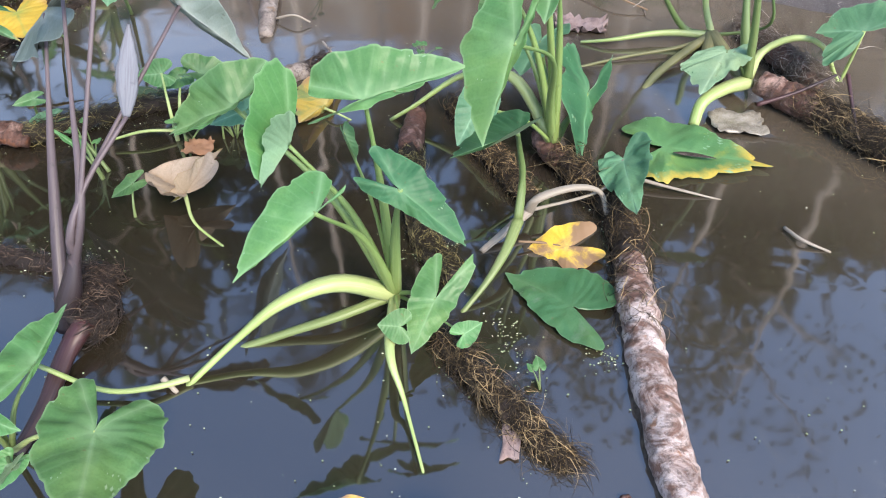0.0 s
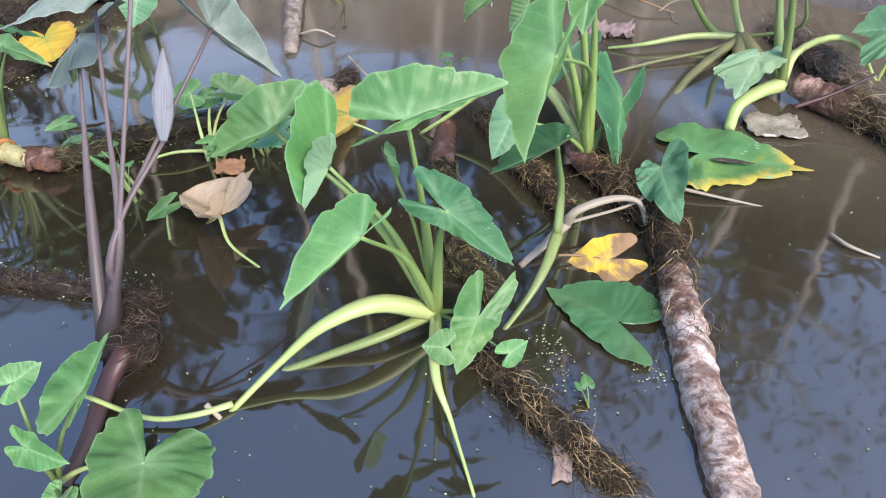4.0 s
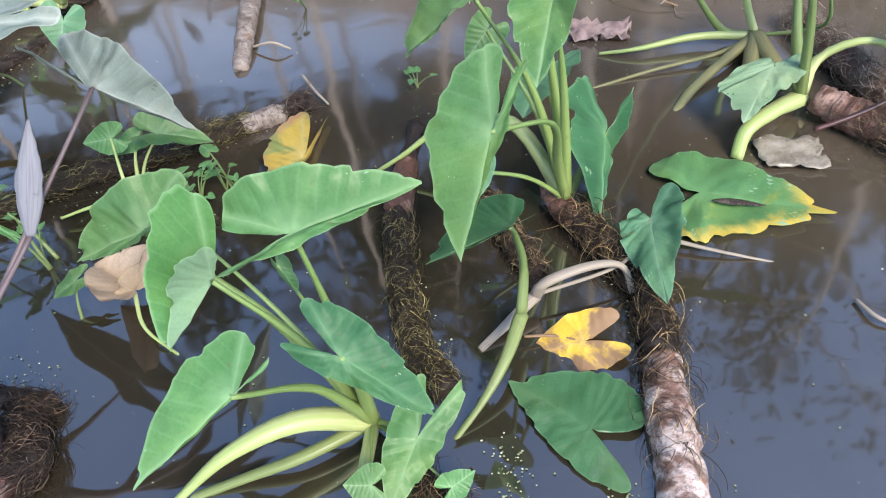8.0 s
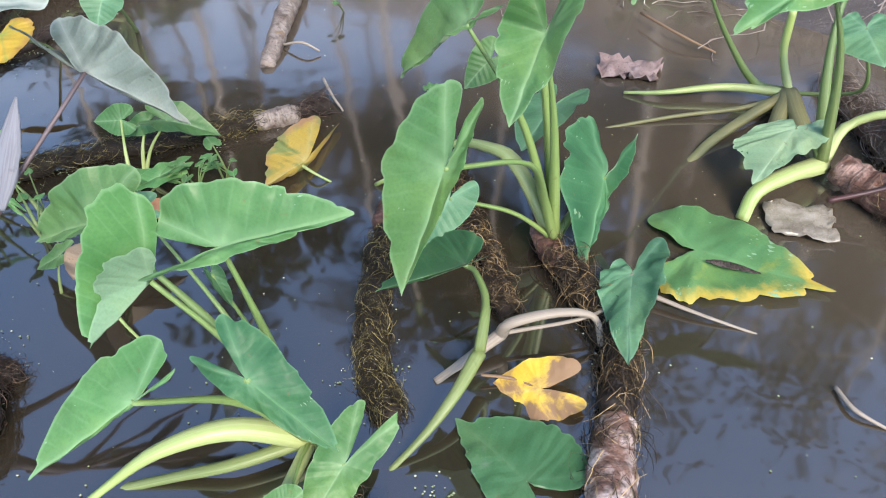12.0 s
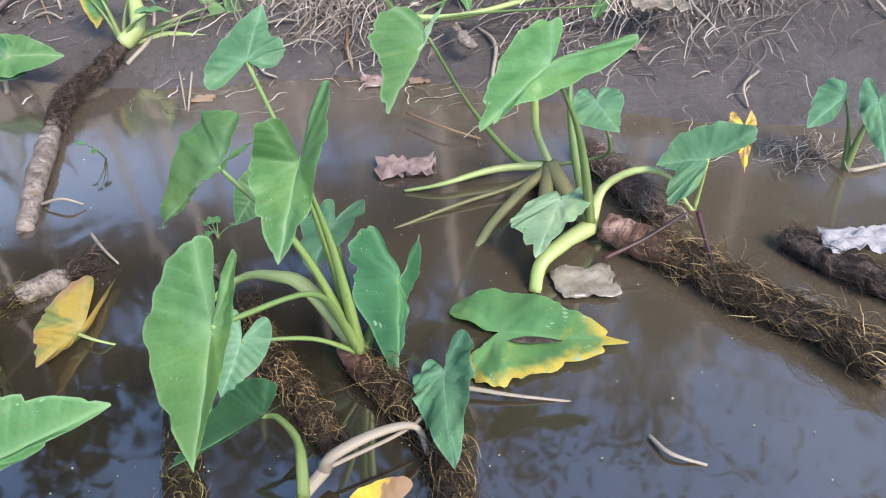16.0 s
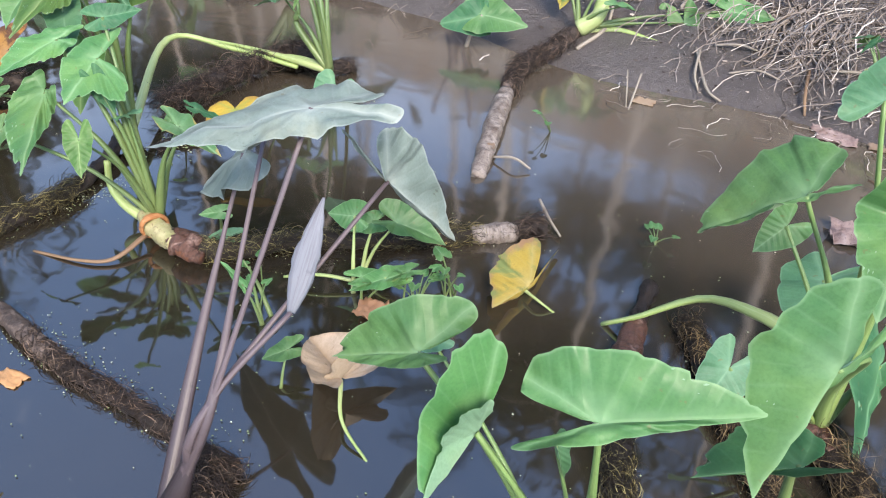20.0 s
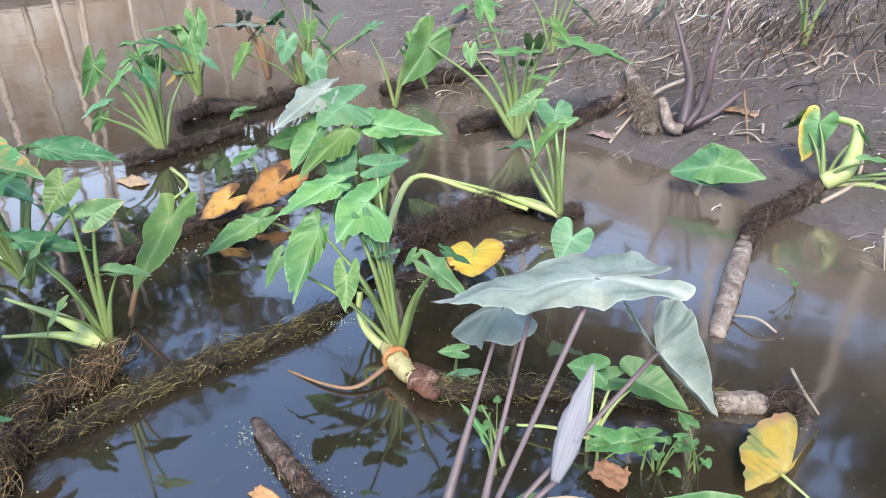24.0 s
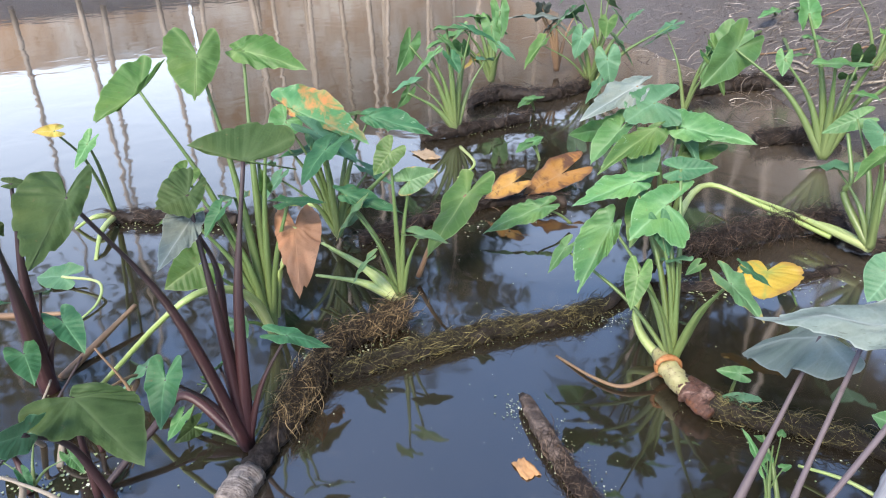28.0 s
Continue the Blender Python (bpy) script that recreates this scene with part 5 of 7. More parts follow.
blade6(f, (-1.129, 2.047, 0.147), (-1.071, 1.975, 0.111), (-1.127, 1.969, 0.115), (-1.183, 2.051, 0.158), (-1.045, 2.071, 0.148), (-1.113, 2.101, 0.169), mats=[YELLOW_VEINED, YELLOW_VEINED])
stalk(f, [(-1.090, 2.063, 0.130), (-1.133, 2.170, 0.050), (-1.123, 2.195, 0.000)], 0.004, 0.004)
f = floating((-0.861, 1.671, 0.050), (-0.898, 1.634, 0.050), (-0.870, 1.680, 0.065, 1.10), [BLUE_GREEN, PALE_UNDER], "small blue-green leaf lying against a rhizome", lobes=1.8)
stalk(f, [(-0.865, 1.677, 0.045), (-0.837, 1.693, 0.030)], 0.003, 0.003)
f = floating((-2.127, 1.870, 0.100), (-2.169, 1.772, 0.050), (-2.161, 1.871, 0.127, 1.00), [RUST, ORANGE], "orange-brown dead taro leaf on a rhizome", lobes=1.2, fold=0.2)
f = floating((-2.102, 2.070, 0.100), (-2.113, 1.912, 0.050), (-2.152, 2.063, 0.134, 1.00), [RUST, RUST], "yellow-brown dead taro leaf on a rhizome", lobes=1.6, fold=0.3)
q3 = plant_at((0, 0, 0), "single low green taro leaf leaning over the water")
leaf6(q3, (-1.868, 1.954, 0.020), (-1.911, 1.849, 0.088), (-1.933, 1.631, 0.035), (-1.967, 1.780, 0.091), (-1.913, 1.914, 0.111), (-1.888, 1.765, 0.052), (-1.879, 1.909, 0.094), r0=0.006)
leaf(q3, (-1.331, 2.032, 0.020), (-1.311, 1.986, 0.100), (-1.312, 1.943, 0.080), (-1.324, 1.982, 0.108, 0.90), r0=0.003, r1=0.002)
q4 = plant_at((0, 0, 0), "green taro leaf standing beyond the grey-leaved plant")
leaf(q4, (-0.989, 2.383, 0.000), (-0.907, 2.209, 0.194), (-0.912, 2.152, 0.135), (-0.956, 2.196, 0.210, 1.80), r0=0.006, lobes=1.2, mats=[BLUE_GREEN, PALE_UNDER])

# ---------------------------------------------------------------- plants beside the root-bound rhizome
BASE_U = (-1.639, 1.195, 0.060)
u = plant_at(BASE_U, "taro plant with pale cut petioles splayed over the water")
stalk(u, [BASE_U, (-1.800, 1.140, 0.110), (-1.986, 1.082, 0.120)], 0.020, 0.006, STALK_PALE)
stalk(u, [BASE_U, (-1.756, 1.120, 0.080), (-1.903, 1.029, 0.060)], 0.018, 0.006, STALK_PALE)
stalk(u, [BASE_U, (-1.777, 1.148, 0.100), (-2.012, 1.115, 0.080)], 0.014, 0.006, STALK_PALE)
leaf6(u, BASE_U, (-1.790, 1.111, 0.346), (-1.675, 1.235, 0.302), (-1.775, 1.178, 0.347), (-1.827, 1.093, 0.366), (-1.734, 1.150, 0.320), (-1.785, 1.089, 0.341), r0=0.012, mats=[GREEN_DEEP, PALE_UNDER])
leaf(u, BASE_U, (-1.610, 1.227, 0.424), (-1.566, 1.288, 0.457), (-1.594, 1.230, 0.396, 1.08), r0=0.010, mats=[TORN, PALE_UNDER])
leaf(u, BASE_U, (-1.634, 1.188, 0.502), (-1.636, 1.137, 0.450), (-1.610, 1.205, 0.484, 1.32), r0=0.010, mats=[GREEN_BACKLIT, PALE_UNDER])
leaf(u, (-1.799, 1.320, 0.020), (-1.763, 1.477, 0.274), (-1.695, 1.304, 0.141), (-1.831, 1.458, 0.264, 0.94), r0=0.008, stem=STALK_BROWN, lobes=0.8, mats=[GREEN_BACKLIT, PALE_UNDER])
BASE_T = (-2.152, 1.190, 0.050)
tt = plant_at(BASE_T, "green taro plant with torn leaves and one reddened leaf")
leaf6(tt, BASE_T, (-2.125, 1.330, 0.450), (-1.989, 1.485, 0.398), (-2.112, 1.425, 0.463), (-2.151, 1.313, 0.464), (-2.058, 1.377, 0.416), (-2.123, 1.299, 0.442), r0=0.012, mats=[GREEN_DEEP, PALE_UNDER])
leaf6(tt, BASE_T, (-2.144, 1.155, 0.438), (-1.994, 1.232, 0.353), (-2.115, 1.238, 0.431), (-2.169, 1.137, 0.453), (-2.067, 1.151, 0.387), (-2.127, 1.111, 0.421), r0=0.011, mats=[BLUE_GREEN, PALE_UNDER])
leaf6(tt, BASE_T, (-2.194, 1.104, 0.490), (-2.013, 1.279, 0.395), (-2.216, 1.227, 0.524), (-2.276, 1.070, 0.547), (-2.116, 1.165, 0.443), (-2.216, 1.061, 0.501), r0=0.012, mats=[leaf_material("reddened_leaf", (0.05, 0.18, 0.06), (0.11, 0.28, 0.10), (0.25, 0.40, 0.2), blotch=(0.55, 0.20, 0.08), blotch_at=(0.45, 0.6)), PALE_UNDER])
leaf(tt, BASE_T, (-2.089, 1.137, 0.439), (-2.031, 1.253, 0.343), (-2.055, 1.113, 0.431, 0.80), r0=0.012, mats=[BLUE_GREEN, PALE_UNDER])
leaf(tt, BASE_T, (-2.182, 1.070, 0.463), (-2.185, 1.017, 0.408), (-2.162, 1.097, 0.436, 1.70), r0=0.010)
leaf(tt, BASE_T, (-2.251, 1.261, 0.060), (-2.214, 1.302, 0.080), (-2.268, 1.264, 0.086, 1.44), r0=0.006, mats=[TORN, PALE_UNDER])
stalk(tt, [BASE_T, (-2.407, 1.198, 0.060), (-2.514, 1.099, 0.050)], 0.012, 0.008, STALK_PALE)
stalk(tt, [(-2.221, 1.217, 0.050), (-2.066, 1.255, 0.205), (-1.980, 1.326, 0.316)], 0.012, 0.008)

BASE_S = (-1.718, 0.840, 0.020)
s_ = plant_at(BASE_S, "tall green taro clump with bright translucent leaves")
leaf6(s_, BASE_S, (-1.800, 0.648, 0.703), (-1.730, 0.533, 0.665), (-1.835, 0.594, 0.734), (-1.877, 0.688, 0.763), (-1.757, 0.590, 0.677), (-1.867, 0.721, 0.754), r0=0.013, mats=[GREEN_BACKLIT, GREEN_BACKLIT])
leaf6(s_, BASE_S, (-1.848, 0.794, 0.757), (-1.743, 0.756, 0.677), (-1.831, 0.721, 0.743), (-1.921, 0.768, 0.818), (-1.845, 0.850, 0.757), (-1.905, 0.852, 0.808), r0=0.013, mats=[GREEN_BACKLIT, GREEN_BACKLIT])
leaf6(s_, BASE_S, (-1.880, 0.912, 0.750), (-1.792, 1.046, 0.697), (-1.898, 0.993, 0.774), (-1.906, 0.893, 0.769), (-1.819, 0.983, 0.709), (-1.878, 0.871, 0.744), r0=0.012, mats=[GREEN_BACKLIT, GREEN_BACKLIT])
leaf(s_, BASE_S, (-1.752, 0.699, 0.504), (-1.723, 0.640, 0.462), (-1.764, 0.682, 0.520, 1.00), r0=0.010, lobes=0.9, mats=[GREEN_BACKLIT, GREEN_BACKLIT])
leaf(s_, BASE_S, (-1.706, 0.682, 0.283), (-1.683, 0.592, 0.257), (-1.732, 0.663, 0.326, 1.53), r0=0.010, mats=[GREEN_BACKLIT, GREEN_BACKLIT])
leaf(s_, BASE_S, (-1.665, 0.743, 0.119), (-1.644, 0.760, 0.073), (-1.668, 0.722, 0.110, 1.30), r0=0.008, mats=[BLUE_GREEN, PALE_UNDER])
leaf(s_, BASE_S, (-1.745, 0.886, 0.437), (-1.743, 0.882, 0.484), (-1.749, 0.902, 0.439, 1.00), r0=0.012, mats=[GREEN_BACKLIT, GREEN_BACKLIT])
leaf(s_, BASE_S, (-1.740, 0.905, 0.569), (-1.710, 0.942, 0.592), (-1.754, 0.906, 0.585, 1.10), r0=0.012, mats=[GREEN_BACKLIT, GREEN_BACKLIT])
stalk(s_, [BASE_S, (-1.658, 0.794, 0.175), (-1.599, 0.711, 0.260), (-1.520, 0.599, 0.286), (-1.746, 0.397, 0.000)], 0.014, 0.008, STALK_PALE, label="pale arching petiole")
orange = tagged(new("hanging_leaf"), "brown-orange dead leaf hanging beside green stalks", "dead leaf")
blade6(orange, (-1.726, 0.942, 0.316), (-1.521, 0.878, 0.220), (-1.691, 0.883, 0.296), (-1.794, 0.928, 0.353), (-1.648, 0.977, 0.277), (-1.773, 1.004, 0.345), mats=[ORANGE, ORANGE], wave=0.05)
stalk(orange, [(-1.726, 0.942, 0.316), (-1.709, 0.883, 0.208), (-1.798, 0.874, 0.020)], 0.006, 0.008, STALK_PALE)

BASE_R = (-1.320, 0.670, 0.010)
r = plant_at(BASE_R, "dark purple-stemmed taro with dull green leaves", group="")
leaf6(r, BASE_R, (-1.268, 0.465, 0.674), (-1.129, 0.397, 0.621), (-1.247, 0.389, 0.680), (-1.320, 0.450, 0.709), (-1.204, 0.462, 0.640), (-1.324, 0.511, 0.701), r0=0.016, r1=0.005, stem=STALK_RED, mats=[DULL, DULL])
leaf6(r, BASE_R, (-1.434, 0.785, 0.620), (-1.487, 0.690, 0.657), (-1.511, 0.806, 0.674), (-1.450, 0.898, 0.638), (-1.451, 0.745, 0.631), (-1.391, 0.881, 0.597), r0=0.015, r1=0.005, stem=STALK_RED, mats=[DULL, DULL])
leaf6(r, BASE_R, (-1.419, 0.665, 0.580), (-1.395, 0.599, 0.572), (-1.463, 0.644, 0.609), (-1.475, 0.688, 0.614), (-1.370, 0.655, 0.552), (-1.449, 0.709, 0.596), r0=0.015, r1=0.005, stem=STALK_RED, mats=[DULL, GREY_UNDER])
leaf6(r, BASE_R, (-1.413, 0.664, 0.533), (-1.303, 0.573, 0.488), (-1.403, 0.609, 0.533), (-1.433, 0.643, 0.547), (-1.347, 0.636, 0.501), (-1.416, 0.689, 0.533), r0=0.014, r1=0.005, stem=STALK_RED, mats=[GREY_UNDER, GREY_UNDER])
leaf6(r, (-1.335, 0.361, 0.000), (-1.138, 0.397, 0.383), (-0.984, 0.478, 0.326), (-1.117, 0.494, 0.350), (-1.165, 0.418, 0.385), (-1.055, 0.406, 0.360), (-1.117, 0.327, 0.401), r0=0.008, r1=0.004, stem=STALK_RED, mats=[DULL, DULL])
leaf(r, (-1.321, 0.387, 0.000), (-1.046, 0.332, 0.406), (-0.996, 0.285, 0.435), (-1.047, 0.349, 0.435, 1.21), r0=0.010, r1=0.005, stem=STALK_RED, mats=[BLUE_GREEN, PALE_UNDER])
leaf(r, BASE_R, (-1.639, 0.510, 0.080), (-1.605, 0.444, 0.060), (-1.612, 0.520, 0.092, 1.20), r0=0.006, stem=STALK_RED, mats=[BLUE_GREEN, PALE_UNDER])
leaf(r, BASE_R, (-1.395, 0.575, 0.050), (-1.373, 0.527, 0.040), (-1.400, 0.569, 0.071, 1.20), r0=0.005, mats=[DULL, DULL])
stalk(r, [BASE_R, (-1.462, 0.576, 0.090), (-1.420, 0.491, 0.060), (-1.349, 0.367, 0.000)], 0.012, 0.009, STALK_RED, name="runner")
stalk(r, [BASE_R, (-1.397, 0.678, 0.248), (-1.412, 0.691, 0.405), (-1.396, 0.663, 0.516)], 0.015, 0.006, STALK_RED)

BASE_X = (-1.787, 0.280, 0.000)
x_ = plant_at(BASE_X, "dark-stemmed taro at the water's edge", group="")
leaf(x_, BASE_X, (-1.460, 0.322, 0.581), (-1.466, 0.303, 0.639), (-1.476, 0.335, 0.583, 1.00), r0=0.022, stem=STALK_RED, mats=[DULL, DULL])
leaf(x_, BASE_X, (-1.799, 0.341, 0.544), (-1.800, 0.379, 0.535), (-1.810, 0.343, 0.553, 1.00), r0=0.018, stem=STALK_RED, mats=[DULL, DULL])
BASE_Y = (-2.834, 0.533, 0.020)
y_ = plant_at(BASE_Y, "young taro with thin stalks far out in the pond")
leaf(y_, BASE_Y, (-2.401, 0.507, 0.432), (-2.401, 0.450, 0.361), (-2.422, 0.494, 0.442, 0.80), r0=0.009)
leaf(y_, BASE_Y, (-2.403, 0.427, 0.487), (-2.405, 0.368, 0.492), (-2.412, 0.429, 0.504, 0.90), r0=0.007, mats=[YELLOW_GREEN, PALE_UNDER])
stalk(y_, [BASE_Y, (-2.775, 0.456, 0.050), (-2.825, 0.388, 0.000)], 0.012, 0.007, STALK_PALE)
stalk(y_, [BASE_Y, (-2.648, 0.473, 0.040), (-2.508, 0.435, 0.000)], 0.012, 0.007, STALK_PALE)
f = floating((-2.392, 0.331, 0.020), (-2.463, 0.247, 0.010), (-2.424, 0.356, 0.038, 1.20), [BLUE_GREEN, PALE_UNDER], "green leaf afloat with its stalk in the water", lobes=1.2)
stalk(f, [(-2.392, 0.331, 0.020), (-2.268, 0.434, 0.030), (-2.161, 0.414, 0.010), (-2.061, 0.315, 0.000)], 0.005, 0.004, STALK_PALE)
for pts in ([(-1.825, 0.307, 0.000), (-2.023, 0.520, 0.050)], [(-2.261, 0.153, 0.000), (-2.142, 0.323, 0.020)]):
    tw = tagged(new("dead_stalk"), "dead brown taro stalk lying on the water", "dead stalk", "dead stalks on the water")
    stalk(tw, pts, 0.011, 0.008, STALK_BROWN)

# ---------------------------------------------------------------- plants farther off
V2 = (-1.171, 2.561, 0.065)
v2 = plant_at(V2, "taro plant with pale crooked petioles on a short rhizome")
leaf(v2, V2, (-1.270, 2.656, 0.385), (-1.230, 2.619, 0.329), (-1.308, 2.605, 0.391, 2.21), r0=0.016, mats=[BLUE_GREEN, PALE_UNDER], lobes=1.2)
leaf(v2, V2, (-1.364, 2.657, 0.407), (-1.433, 2.589, 0.360), (-1.384, 2.661, 0.431, 0.80), r0=0.013)
leaf(v2, V2, (-1.223, 2.656, 0.355), (-1.194, 2.695, 0.370), (-1.233, 2.658, 0.368, 0.90), r0=0.012)
stalk(v2, [V2, (-1.343, 2.601, 0.060), (-1.539, 2.553, 0.040)], 0.016, 0.007, STALK_PALE)
stalk(v2, [V2, (-1.471, 2.567, 0.070), (-1.809, 2.564, 0.060)], 0.014, 0.006, STALK_PALE)
stalk(v2, [V2, (-1.293, 2.571, 0.190), (-1.287, 2.575, 0.252), (-1.355, 2.612, 0.370)], 0.014, 0.007)
V1 = (-1.821, 3.212, 0.030)
v1 = plant_at(V1, "leafy taro plant with long upright stalks near the bank")
for J, T_, E_ in (((-1.797, 3.130, 0.433), (-1.698, 3.236, 0.439), None), ((-2.011, 3.109, 0.421), (-1.986, 3.079, 0.356), (-2.048, 3.075, 0.422)), ((-1.598, 3.342, 0.445), (-1.403, 3.473, 0.388), None),
                   ((-2.185, 3.022, 0.439), (-2.217, 2.884, 0.284), (-2.212, 2.942, 0.437)), ((-1.948, 3.187, 0.501), (-1.888, 3.250, 0.493), None), ((-1.699, 3.184, 0.329), (-1.625, 3.202, 0.324), None), ((-1.977, 3.161, 0.597), (-2.015, 3.168, 0.709), None)):
    leaf(v1, V1, J, T_, E_, r0=0.018, r1=0.007, wide=1.15, lobes=1.1)
VP = (-1.191, 3.559, 0.106)
vp = plant_at(VP, "bare purple-grey taro stalks standing on the mud", group="")
stalk(vp, [VP, (-1.204, 3.618, 0.267), (-1.240, 3.604, 0.407), (-1.303, 3.599, 0.571)], 0.030, 0.010, STALK_PURPLE)
stalk(vp, [VP, (-1.143, 3.622, 0.230), (-1.123, 3.610, 0.400), (-1.097, 3.633, 0.620)], 0.028, 0.010, STALK_PURPLE)
stalk(vp, [VP, (-1.100, 3.663, 0.167), (-1.054, 3.817, 0.229)], 0.022, 0.012, STALK_PURPLE)
stalk(vp, [VP, (-1.243, 3.541, 0.117), (-1.329, 3.630, 0.193)], 0.034, 0.026, BARK_GREY, label="grey sheathing base")
stalk(vp, [(-1.345, 3.875, 0.229), (-1.425, 3.772, 0.184), (-1.452, 3.605, 0.109), (-1.461, 3.416, 0.022)], 0.012, 0.007, STALK_DRY)
blade(vp, (-1.179, 3.608, 0.569), (-1.113, 3.645, 0.566), None, wide=0.8, mats=[GREY_LEAF, GREY_UNDER])
blade(vp, (-1.358, 3.543, 0.590), (-1.400, 3.548, 0.505), None, wide=0.8, mats=[GREY_LEAF, GREY_UNDER])
F1 = (-2.99, 2.10, 0.03)
f1 = plant_at(F1, "slender taro clump standing far out in the pond")
for J, T_, E_ in (((-3.109, 1.931, 0.442), (-3.114, 1.867, 0.306), (-3.110, 1.958, 0.386)), ((-3.075, 1.894, 0.229), (-3.083, 1.842, 0.154), (-3.073, 1.931, 0.224)), ((-3.032, 2.084, 0.448), (-2.971, 2.153, 0.372), None), ((-3.043, 2.014, 0.391), (-3.065, 1.917, 0.308), None), ((-3.091, 2.117, 0.500), (-3.009, 2.223, 0.505), None)):
    leaf(f1, F1, J, T_, E_, r0=0.018, r1=0.007, wide=0.8)
stalk(f1, [(-2.850, 2.047, 0.000), (-2.571, 1.964, 0.020), (-2.509, 1.846, 0.000)], 0.008, 0.005, STALK_PALE)
F2 = (-3.67, 2.709, 0.05)
f2 = plant_at(F2, "distant taro clump with a yellow leaf")
for J, T_, E_, M in (((-3.687, 2.721, 0.365), (-3.642, 2.732, 0.210), (-3.704, 2.674, 0.320), GREEN), ((-3.752, 2.646, 0.412), (-3.792, 2.520, 0.426), None, GREEN), ((-3.684, 2.776, 0.438), (-3.639, 2.768, 0.287), None, GREEN), ((-3.716, 2.622, 0.179), (-3.735, 2.536, 0.121), None, YELLOW_GREEN), ((-3.732, 2.593, 0.212), (-3.700, 2.650, 0.095), None, YELLOW_GREEN)):
    leaf(f2, F2, J, T_, E_, r0=0.02, r1=0.008, wide=0.9, mats=[M, PALE_UNDER])
F3 = (-3.717, 3.215, 0.030)
f3 = plant_at(F3, "wilted dark taro plant among the far rhizomes")
for J, T_, E_ in (((-3.754, 3.122, 0.361), (-3.887, 2.962, 0.368), None), ((-3.725, 3.165, 0.311), (-3.791, 3.089, 0.208), None), ((-3.696, 3.186, 0.329), (-3.637, 3.251, 0.263), None)):
    leaf(f3, F3, J, T_, E_, r0=0.018, r1=0.008, wide=0.8, stem=STALK_BROWN, mats=[GREY_UNDER, GREY_UNDER])
F4 = (-3.320, 3.172, 0.030)
f4 = plant_at(F4, "taro plant with blue-green leaves before the far rhizomes")
for J, T_, E_ in (((-3.298, 3.074, 0.318), (-3.297, 3.023, 0.200), (-3.269, 3.113, 0.287)), ((-3.041, 3.051, 0.242), (-3.000, 3.050, 0.100), (-2.995, 3.106, 0.258)), ((-3.039, 3.003, 0.114), (-3.056, 2.929, 0.013), None), ((-3.228, 3.672, 0.323), (-3.239, 3.559, 0.280), None), ((-3.489, 3.599, 0.345), (-3.474, 3.669, 0.389), None)):
    leaf(f4, F4, J, T_, E_, r0=0.016, r1=0.007, wide=1.15, mats=[BLUE_GREEN, PALE_UNDER])
f5 = plant_at(F4, "small green taro seedling standing in open water")
leaf(f5, (-2.492, 2.250, 0.000), (-2.534, 2.231, 0.070), (-2.515, 2.136, 0.060), (-2.632, 2.296, 0.070), r0=0.005, wide=1.2)
leaf(f5, (-2.492, 2.250, 0.000), (-2.535, 2.246, 0.080), (-2.551, 2.308, 0.090), (-2.470, 2.232, 0.070), r0=0.005, wide=1.2)
f6 = plant_at(F4, "small green taro seedling near dark rhizomes")
leaf(f6, (-3.158, 2.669, 0.000), (-3.094, 2.588, 0.080), (-3.080, 2.509, 0.060), None, r0=0.005, wide=1.2)
leaf(f6, (-3.158, 2.669, 0.000), (-3.083, 2.598, 0.090), (-3.057, 2.668, 0.100), None, r0=0.005, wide=1.2)
F7 = (-3.707, 5.188, 0.030)
f7 = plant_at(F7, "taro plants at the foot of the bright bank")
for J, T_, E_ in (((-2.851, 3.731, 0.263), (-2.892, 3.601, 0.056), (-2.905, 3.686, 0.245)), ((-3.296, 4.603, 0.299), (-3.320, 4.483, 0.274), None), ((-3.179, 4.715, 0.319), (-3.051, 4.735, 0.316), None), ((-2.587, 3.910, 0.225), (-2.468, 3.923, 0.259), None)):
    leaf(f7, F7, J, T_, E_, r0=0.02, r1=0.009, wide=1.1)

# plant at the end of the ringed rhizome on the bank
BASE_W = (-0.551, 3.333, 0.090)
w_ = plant_at(BASE_W, "taro plant with a thick curved pale neck on the mud bank")
stalk(w_, [BASE_W, (-0.488, 3.361, 0.149), (-0.494, 3.401, 0.282), (-0.595, 3.430, 0.296)], 0.036, 0.016, STALK_PALE, label="thick pale neck")
stalk(w_, [(-0.541, 3.357, 0.070), (-0.413, 3.393, 0.090), (-0.254, 3.377, 0.080)], 0.017, 0.010, STALK_PALE)
leaf(w_, BASE_W, (-0.297, 3.516, 0.101), (-0.232, 3.470, -0.008), (-0.354, 3.488, 0.079, 1.36), r0=0.014, mats=[GREEN, PALE_UNDER])
leaf(w_, BASE_W, (-0.620, 3.400, 0.278), (-0.642, 3.352, 0.136), (-0.568, 3.403, 0.269, 1.05), r0=0.012, mats=[SPOTTED, SPOTTED], lobes=0.7)
leaf(w_, BASE_W, (-0.216, 3.709, 0.070), (-0.190, 3.765, 0.181), (-0.258, 3.701, 0.084, 0.99), r0=0.012)
leaf(w_, BASE_W, (-0.192, 3.482, 0.133), (-0.122, 3.443, 0.007), (-0.237, 3.468, 0.112, 0.96), r0=0.012)
leaf(w_, BASE_W, (-0.052, 3.582, 0.173), (0.120, 3.597, 0.169), (-0.049, 3.542, 0.134, 0.90), r0=0.010)
m_ = plant_at(BASE_W, "broad green taro leaf bowed over the shallow water", group="")
leaf(m_, (-0.932, 3.143, 0.000), (-0.878, 3.156, 0.130), (-0.698, 3.172, 0.130), (-0.883, 3.210, 0.179, 1.10), r0=0.008, r1=0.006, stem=STALK_DRY, lobes=1.0)
